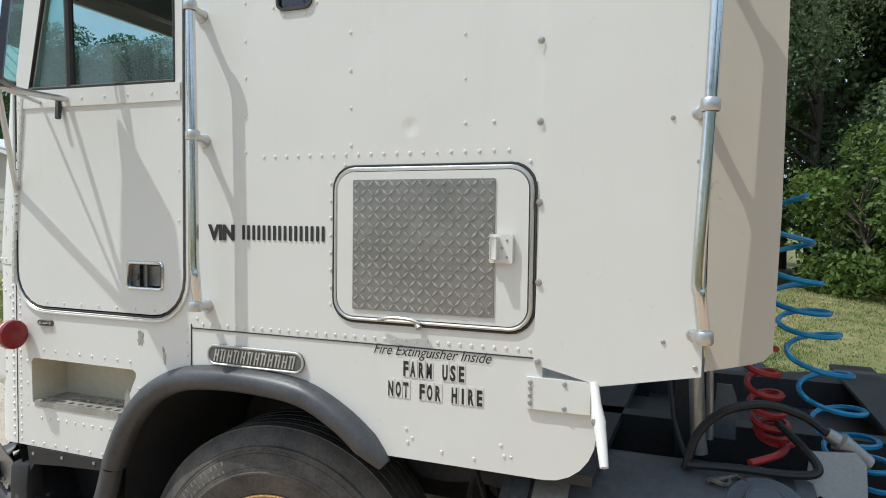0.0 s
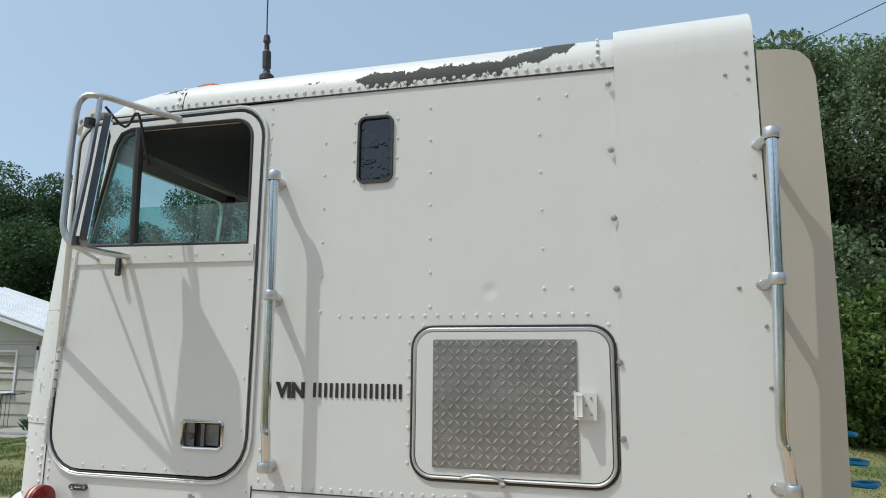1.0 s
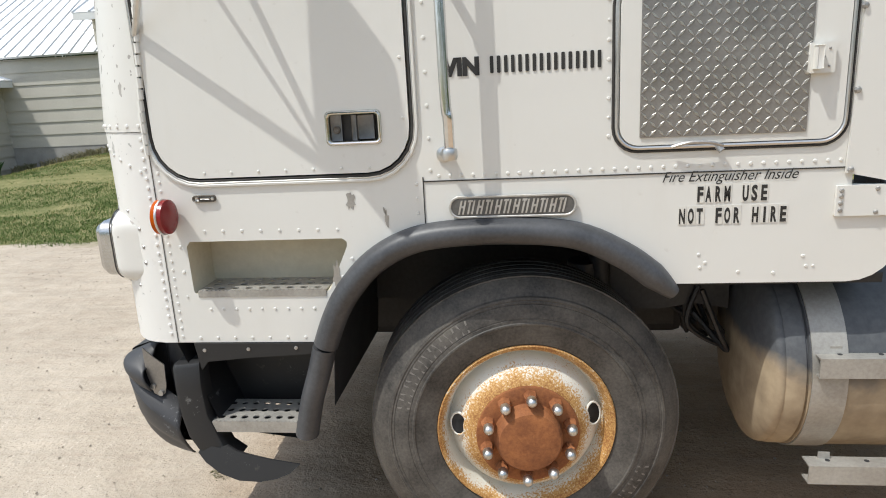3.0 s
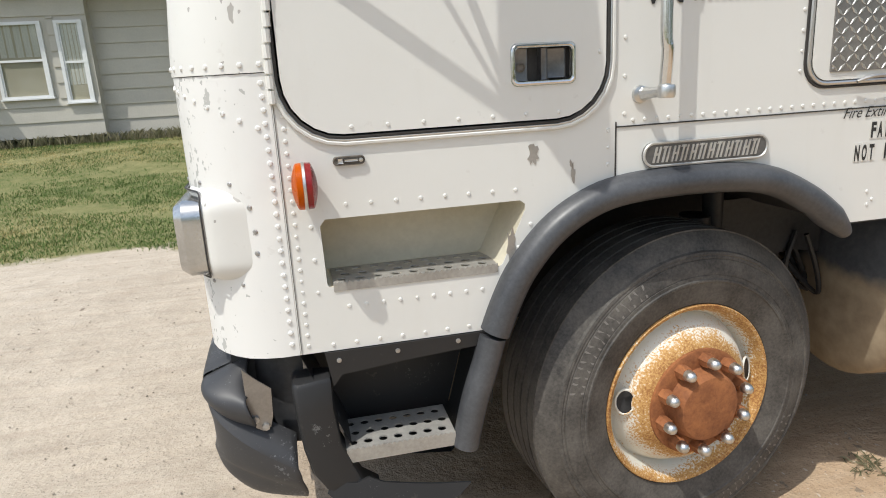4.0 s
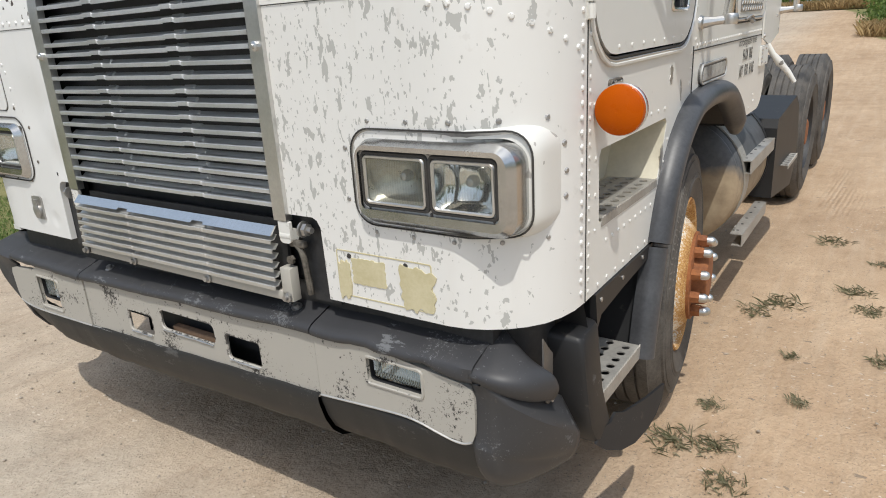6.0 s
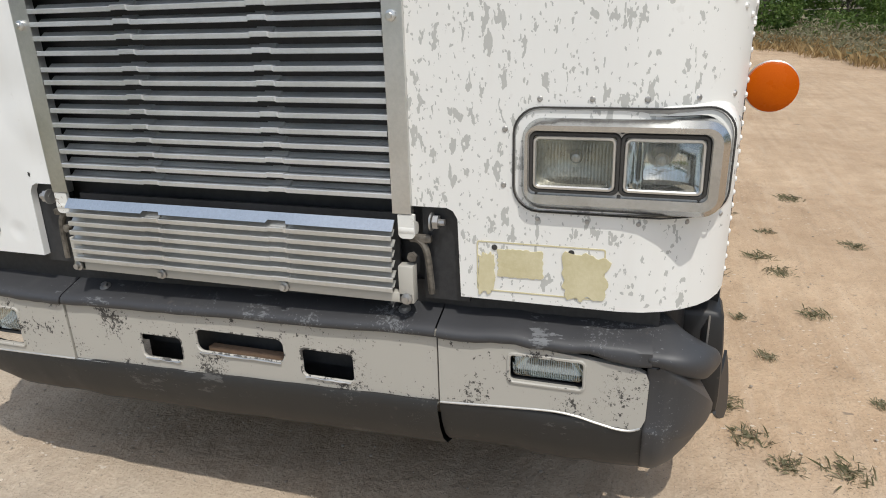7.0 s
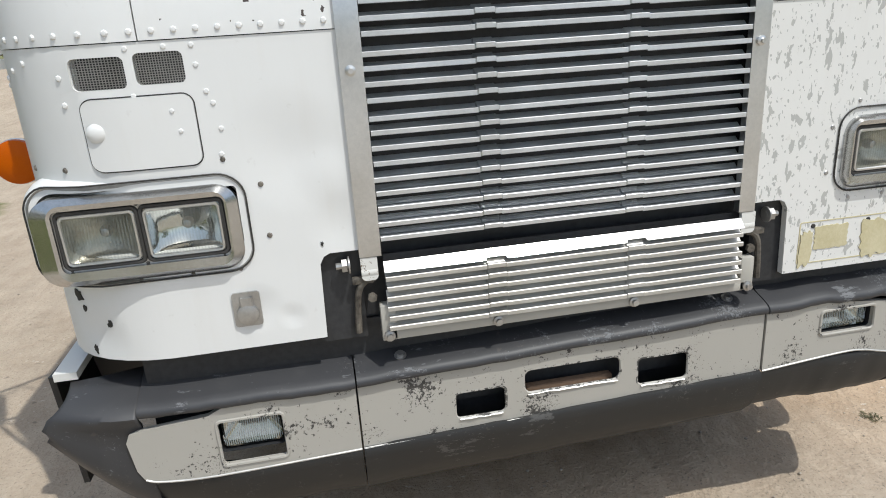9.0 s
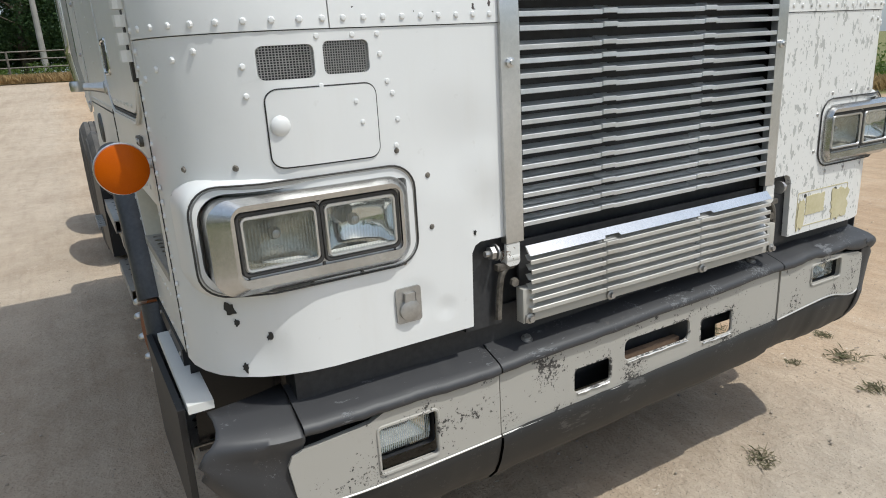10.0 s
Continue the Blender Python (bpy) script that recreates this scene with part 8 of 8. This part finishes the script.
def house_window(parent, x0, x1, z0, z1, y, blind=0.6, fw=0.06, shade=None):
    bm = bmesh.new()
    sheet(bm, [(x0 - fw, z0 - fw * 0.8), (x1 + fw, z0 - fw * 0.8), (x1 + fw, z1 + fw), (x0 - fw, z1 + fw)], [[(x0, z0), (x1, z0), (x1, z1), (x0, z1)]], 0.0, 0.07, lambda u, v, d: (u, y - 0.05 + d, v))
    box(bm, (x0 - fw - 0.02, y - 0.085, z0 - fw * 0.8 - 0.025), (x1 + fw + 0.02, y, z0 - fw * 0.8 + 0.004))
    zm = z0 + (z1 - z0) * 0.5
    box(bm, (x0, y - 0.035, zm - 0.022), (x1, y - 0.008, zm + 0.022))
    for a, b in ((x0, x0 + fw * 0.5), (x1 - fw * 0.5, x1)):
        box(bm, (a, y - 0.03, z0), (b, y - 0.01, z1))
    w = part("window", bm, house_white, parent, "white double-hung window with pale curtain", smooth=False)
    bm = bmesh.new()
    box(bm, (x0, y - 0.018, z0), (x1, y - 0.012, z1))
    p = part("pane", bm, lamp_glass, w, smooth=False)
    p.visible_shadow = False
    bm = bmesh.new()
    n = 18
    zc = z1 - (z1 - z0) * blind
    g = [[bm.verts.new((x0 + (x1 - x0) * k / n, y - 0.002 + 0.004 * math.sin(k * 1.9), z)) for k in range(n + 1)] for z in (zc, z1)]
    for k in range(n):
        bm.faces.new((g[0][k], g[0][k + 1], g[1][k + 1], g[1][k]))
    part("curtain", bm, shade or curtain, w)
    # dark sheet behind the pane stands for the unlit room
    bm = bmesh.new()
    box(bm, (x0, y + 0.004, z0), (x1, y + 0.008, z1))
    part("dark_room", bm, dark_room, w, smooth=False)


def house():
    h = thing("house", "beige lap-sided house with white metal roof", "house")
    Y = 13.5
    bm = bmesh.new()
    box(bm, (-11.3, Y + 0.01, 0.30), (-8.6, Y + 0.20, 2.74))
    box(bm, (-8.6, Y + 0.01, 0.30), (1.45, Y + 0.20, 3.75))
    box(bm, (3.6, Y + 0.01, 0.30), (3.75, Y + 0.20, 3.75))
    box(bm, (1.45, Y + 0.01, 2.95), (3.6, Y + 0.20, 3.75))
    box(bm, (-11.3, Y + 6.0, -0.1), (3.75, Y + 6.2, 3.75))
    box(bm, (3.6, Y + 0.2, -0.1), (3.75, Y + 6.0, 3.75))
    wall = part("wall", bm, siding, h, "beige house wall", smooth=False)
    bm = bmesh.new()
    box(bm, (-11.32, Y - 0.015, -0.2), (1.45, Y + 0.2, 0.62))
    box(bm, (3.6, Y - 0.015, -0.2), (3.75, Y + 0.2, 0.62))
    part("foundation", bm, concrete, h, "grey concrete foundation", smooth=False)
    boards(wall, -11.3, -8.6, 0.62, 2.70, Y)
    for a, b in ((-8.6, -6.4), (-3.4, -1.7), (0.5, 1.42), (3.60, 3.75)):
        boards(wall, a, b, 0.62, 3.65, Y)
    # first window bay, with a window air conditioner
    bm = bmesh.new()
    box(bm, (-6.4, Y - 0.30, 0.66), (-3.40, Y + 0.01, 3.65))
    bay = part("window_bay", bm, siding, h, "boxed-out window bay", smooth=False)
    boards(bay, -6.4, -3.40, 0.66, 1.40, Y - 0.30)
    boards(bay, -6.4, -3.40, 2.95, 3.65, Y - 0.30)
    for a, b in ((-6.4, -6.05), (-4.12, -4.0)):
        boards(bay, a, b, 1.40, 2.95, Y - 0.30)
    house_window(bay, -5.93, -5.30, 1.98, 2.95, Y - 0.30, 0.95)
    house_window(bay, -5.08, -4.28, 1.48, 2.80, Y - 0.30, 0.45)
    house_window(bay, -3.93, -3.55, 1.36, 2.80, Y - 0.30, 0.8)
    ac = thing("air_conditioner", "white window air conditioner with dark grille", "air conditioner")
    bm = bmesh.new()
    box(bm, (-6.15, Y - 0.80, 1.60), (-5.45, Y - 0.30, 2.02), 0.02)
    part("casing", bm, house_white, ac)
    bm = bmesh.new()
    for k in range(11):
        bm = bmesh.new()
        box(bm, (-6.10, Y - 0.815, 1.65 + 0.03 * k), (-5.66, Y - 0.795, 1.662 + 0.03 * k))
        part("louvre", bm, dark_room, ac, "dark louvre", smooth=False)
    for k in range(4):
        bm = bmesh.new()
        box(bm, (-5.445, Y - 0.74 + 0.10 * k, 1.66), (-5.435, Y - 0.68 + 0.10 * k, 1.97))
        part("side_louvre", bm, dark_room, ac, "dark louvre", smooth=False)
    # second bay: three narrow windows over a skirt
    bm = bmesh.new()
    box(bm, (-1.68, Y - 0.32, 0.72), (0.45, Y + 0.01, 3.65))
    bay2 = part("window_bay", bm, siding, h, "boxed-out window bay", smooth=False)
    boards(bay2, -1.68, 0.45, 0.72, 1.45, Y - 0.32)
    boards(bay2, -1.68, 0.45, 3.02, 3.65, Y - 0.32)
    for a, b in ((-1.68, -1.46), (0.22, 0.45)):
        boards(bay2, a, b, 1.45, 3.02, Y - 0.32)
    for k in range(3):
        x = -1.37 + 0.545 * k
        house_window(bay2, x, x + 0.285, 1.62, 2.86, Y - 0.32, 1.0, 0.034, blind_grey)
    # open shed end with clutter, its walls near black for the shade inside
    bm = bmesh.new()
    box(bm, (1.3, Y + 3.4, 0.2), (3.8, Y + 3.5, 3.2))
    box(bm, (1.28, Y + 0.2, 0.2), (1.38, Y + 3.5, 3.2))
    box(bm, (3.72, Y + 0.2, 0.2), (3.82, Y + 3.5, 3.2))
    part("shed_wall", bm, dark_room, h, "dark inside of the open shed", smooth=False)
    bm = bmesh.new()
    box(bm, (2.0, Y + 1.2, 0.45), (2.6, Y + 1.7, 1.2), 0.02)
    part("box", bm, concrete, h, "grey box in the shed")
    # main roof with raised ribs, eave and gable trim
    def slope(name, p00, p10, p01, p11, n, label):
        bm = bmesh.new()
        a, b, c, d = (Vector(p) for p in (p00, p10, p01, p11))
        up = (b - a).cross(c - a).normalized()
        if up.z < 0:
            up = -up
        v = [bm.verts.new(p) for p in (a, b, d, c)] + [bm.verts.new(p - up * 0.05) for p in (a, b, d, c)]
        for f in ((0, 1, 2, 3), (7, 6, 5, 4), (0, 4, 5, 1), (1, 5, 6, 2), (2, 6, 7, 3), (3, 7, 4, 0)):
            bm.faces.new([v[i] for i in f])
        skin = part(name, bm, roof_metal, h, label, smooth=False)
        for k in range(n + 1):
            u = k / n
            s, e = a.lerp(b, u), c.lerp(d, u)
            side = (b - a).normalized() * 0.02
            bm = bmesh.new()
            q = [bm.verts.new(p) for p in (s - side, s + side, e + side, e - side)] + [bm.verts.new(p + up * 0.03) for p in (s - side * 0.5, s + side * 0.5, e + side * 0.5, e - side * 0.5)]
            for f in ((4, 5, 6, 7), (0, 1, 5, 4), (1, 2, 6, 5), (2, 3, 7, 6), (3, 0, 4, 7)):
                bm.faces.new([q[i] for i in f])
            part("rib", bm, roof_metal, skin, smooth=False)
        return skin
    slope("roof", (-8.6, Y - 0.7, 3.62), (3.8, Y - 0.7, 3.62), (-8.6, Y + 3.2, 5.6), (3.8, Y + 3.2, 5.6)  , 30, "white ribbed metal roof")
    slope("roof", (-8.6, Y + 6.8, 3.62), (3.8, Y + 6.8, 3.62), (-8.6, Y + 3.2, 5.6), (3.8, Y + 3.2, 5.6)  , 30, "white ribbed metal roof")
    slope("roof", (-13.55, 13.3, 2.78), (-8.2, 13.3, 2.80), (-12.3, 16.6, 5.25), (-8.2, 16.6, 5.30), 16, "white ribbed metal roof")
    bm = bmesh.new()
    box(bm, (-8.6, Y - 0.70, 3.46), (3.8, Y - 0.66, 3.60))
    part("eave_board", bm, house_white, h, "white eave board", smooth=False)
    bm = bmesh.new()
    box(bm, (-8.6, Y - 0.66, 3.52), (3.8, Y + 0.01, 3.55))
    part("soffit", bm, siding, h, smooth=False)
    # the low wing with the door
    bm = bmesh.new()
    box(bm, (-18.0, 12.0, -0.2), (-11.3, 12.2, 2.30))
    sheet(bm, [(-18.0, 2.30), (-11.3, 2.30), (-18.0, 4.14)], [], 12.0, 12.2, lambda x, z, d: (x, d, z))
    box(bm, (-11.5, 12.2, -0.2), (-11.3, 15.2, 2.30))
    wing = part("wing_wall", bm, siding, h, "beige wing wall", smooth=False)
    boards(wing, -18.0, -12.62, 0.12, 2.30, 12.0)
    boards(wing, -11.66, -11.28, 0.12, 2.30, 12.0)
    boards_y(wing, -11.3, 11.97, 15.0, 0.12, 2.30)
    boards(wing, -18.0, -12.2, 2.30, 2.60, 12.0)
    slope("wing_roof", (-10.95, 11.60, 2.26), (-10.95, 15.4, 2.26), (-18.0, 11.60, 4.20), (-18.0, 15.4, 4.20), 14, "white ribbed metal porch roof")
    bm = bmesh.new()
    box(bm, (-12.62, 11.93, 0.10), (-12.52, 12.01, 2.16))
    box(bm, (-11.76, 11.93, 0.10), (-11.66, 12.01, 2.16))
    box(bm, (-12.62, 11.93, 2.06), (-11.66, 12.01, 2.16))
    door = part("door", bm, house_white, h, "white half-glazed house door", smooth=False)
    bm = bmesh.new()
    sheet(bm, [(-12.52, 0.10), (-11.76, 0.10), (-11.76, 2.06), (-12.52, 2.06)], [[(-12.42, 0.75), (-11.86, 0.75), (-11.86, 1.98), (-12.42, 1.98)]], 11.95, 11.99, lambda u, v, d: (u, d, v))
    box(bm, (-12.42, 11.95, 1.32), (-11.86, 11.98, 1.38))
    for k in range(2):
        box(bm, (-12.42, 11.96, 1.58 + 0.2 * k), (-11.86, 11.98, 1.60 + 0.2 * k))
        box(bm, (-12.24 + 0.19 * k, 11.96, 1.38), (-12.22 + 0.19 * k, 11.98, 1.98))
    leaf = part("door_leaf", bm, house_white, door, smooth=False)
    bm = bmesh.new()
    box(bm, (-12.42, 11.985, 0.75), (-11.86, 11.995, 1.98))
    part("door_pane", bm, dark_glass, door, "dark door glass", smooth=False)
    bm = bmesh.new()
    sheet(bm, [(-18.0, 4.03), (-10.95, 2.09), (-10.95, 2.22), (-18.0, 4.16)], [], 11.60, 11.64, lambda x, z, d: (x, d, z))
    box(bm, (-10.99, 11.64, 2.09), (-10.95, 15.4, 2.22))
    part("wing_trim", bm, house_white, h, "white rake and eave boards", smooth=False)
    house_window(wing, -14.2, -13.3, 1.0, 2.0, 12.0, 0.5)
    st = thing("stoop", "grey concrete stoop with an iron rail", "steps")
    bm = bmesh.new()
    box(bm, (-13.0, 11.0, -0.1), (-11.4, 12.0, 0.10), 0.015)
    box(bm, (-12.9, 10.6, -0.1), (-11.5, 11.0, 0.03), 0.01)
    part("slab", bm, concrete, st)
    bm = bmesh.new()
    for x in (-13.0, -12.6):
        tube(bm, [(x, 11.05, 0.1), (x, 11.05, 0.95), (x - 0.2, 11.9, 0.95)], 0.014, 6)
    for k in range(6):
        tube(bm, [(-13.0 - 0.03 * k, 11.1 + 0.14 * k, 0.1), (-13.0 - 0.03 * k, 11.1 + 0.14 * k, 0.95)], 0.007, 5)
    part("rail", bm, black_steel, st, "thin dark iron rail")
    # satellite dish on the wall with its drooping cable
    d = thing("satellite_dish", "small grey satellite dish on the house wall", "dish")
    bm = bmesh.new()
    lathe(bm, [(0.0, -0.05), (0.12, -0.035), (0.20, -0.005), (0.235, 0.03), (0.24, 0.028), (0.2, -0.012), (0.12, -0.043), (0, -0.058)], (-7.35, Y - 0.35, 2.72), (0.35, -1, 0.35), 28)
    part("dish_bowl", bm, concrete, d)
    bm = bmesh.new()
    tube(bm, [(-7.30, Y - 0.03, 2.45), (-7.33, Y - 0.25, 2.62)], 0.02, 8)
    tube(bm, [(-7.38, Y - 0.33, 2.52), (-7.55, Y - 0.65, 2.62)], 0.012, 6)
    box(bm, (-7.62, Y - 0.74, 2.58), (-7.52, Y - 0.62, 2.68), 0.01)
    part("dish_arm", bm, black_steel, d)
    bm = bmesh.new()
    tube(bm, smooth_line([(-7.28, Y - 0.04, 2.45), (-7.2, Y - 0.05, 1.9), (-7.15, Y - 0.05, 1.55), (-7.3, Y - 0.05, 1.1), (-7.25, Y - 0.05, 0.8)], 5), 0.008, 5)
    tube(bm, smooth_line([(-7.15, Y - 0.05, 1.55), (-6.9, Y - 0.05, 1.45), (-6.6, Y - 0.05, 1.25), (-6.4, Y - 0.06, 1.5)], 5), 0.008, 5)
    part("dish_cable", bm, black_steel, d, "drooping black cable")


def distance():
    f = thing("field_fence", "rusty brown pipe rail fence at the far edge", "fence")
    for k in range(16):
        bm = bmesh.new()
        y = -22 + 2.6 * k
        tube(bm, [(34, y, land(34, y) - 0.1), (34, y, land(34, y) + 1.35)], 0.05, 6)
        part("post", bm, hinge_metal, f)
    for z in (0.3, 0.65, 1.0, 1.32):
        bm = bmesh.new()
        tube(bm, [(34, y, land(34, y) + z) for y in [-22 + k for k in range(41)]], 0.032, 5)
        part("rail", bm, hinge_metal, f)
    p = thing("utility_pole", "grey wooden utility pole beyond the lot", "pole")
    bm = bmesh.new()
    tube(bm, [(38, 2.6, -0.2), (38, 2.6, 8.5)], [0.16, 0.11], 10)
    part("pole_shaft", bm, concrete, p)
    bm = bmesh.new()
    box(bm, (37.9, 1.6, 7.9), (38.1, 3.6, 8.02))
    part("crossarm", bm, bark, p)
    for x, y in ((22.3, -9.0), (22.8, -9.5), (23.0, -8.5)):
        b = thing("bucket", "white plastic bucket standing in the weeds", "bucket", "white buckets")
        b.location = (x, y, 0)
        bm = bmesh.new()
        lathe(bm, [(0, 0.0), (0.13, 0.0), (0.155, 0.36), (0.16, 0.36), (0.16, 0.38), (0.14, 0.38), (0.12, 0.02), (0, 0.02)], (0, 0, 0), (0, 0, 1), 18)
        part("shell", bm, house_white, b)
    wf = thing("panel_fence", "white upright metal panel fence beyond the weeds", "fence")
    for k in range(34):
        bm = bmesh.new()
        y = -7.2 - 0.26 * k
        box(bm, (23.6, y - 0.245, 0.0), (23.63, y, 1.0 + 0.03 * math.sin(k * 2.1)), 0.006)
        part("panel", bm, house_white, wf, smooth=False)
    for z in (0.35, 0.80):
        bm = bmesh.new()
        box(bm, (23.54, -16.1, z), (23.598, -7.1, z + 0.05))
        part("rail", bm, mount_metal, wf, smooth=False)
    p = thing("utility_pole", "brown wooden utility pole in the weeds", "pole")
    bm = bmesh.new()
    tube(bm, [(22.2, -8.2, -0.2), (22.2, -8.17, 4.0), (22.25, -8.15, 9.0)], [0.20, 0.18, 0.13], 14)
    part("pole_shaft", bm, bark, p)
    bm = bmesh.new()
    box(bm, (22.15, -9.15, 8.3), (22.32, -7.15, 8.42))
    part("crossarm", bm, bark, p)
    wires = thing("power_line", "thin black overhead power lines", "power line")
    for x0, z0, x1, z1 in ((3.0, 7.75, 12.5, 11.8), (3.0, 6.85, 12.5, 10.35)):
        bm = bmesh.new()
        tube(bm, [(x0 + (x1 - x0) * k / 8, 14.0, z0 + (z1 - z0) * k / 8) for k in range(9)], 0.011, 4)
        part("wire", bm, black_steel, wires)


ground()
lawn()
pebbles()
house()
trees()
distance()
for k, (x, y, s) in enumerate(((3.75, -0.32, 0.16), (2.55, -0.18, 0.17), (2.63, -0.58, 0.13), (1.06, -0.02, 0.16), (2.07, -0.67, 0.11), (2.87, -0.49, 0.14), (1.10, -0.16, 0.12), (0.90, -0.24, 0.11), (0.77, -0.34, 0.09),
                               (0.78, -0.52, 0.13), (1.38, -0.09, 0.08), (2.40, -0.08, 0.12), (2.29, 0.22, 0.12), (0.02, 0.58, 0.10), (0.33, -0.46, 0.13), (0.06, -0.27, 0.10), (-0.44, 0.21, 0.13), (3.2, -1.1, 0.12), (4.3, -0.9, 0.15), (1.7, -1.6, 0.10), (1.55, -0.38, 0.07), (1.95, -0.30, 0.06), (0.52, -0.62, 0.07), (0.42, -0.22, 0.05), (3.4, -0.6, 0.10), (1.25, -0.75, 0.06), (0.18, -0.62, 0.06), (2.7, -1.25, 0.09), (-0.12, -0.10, 0.05))):
    weed(x, y, s * 0.46, k)
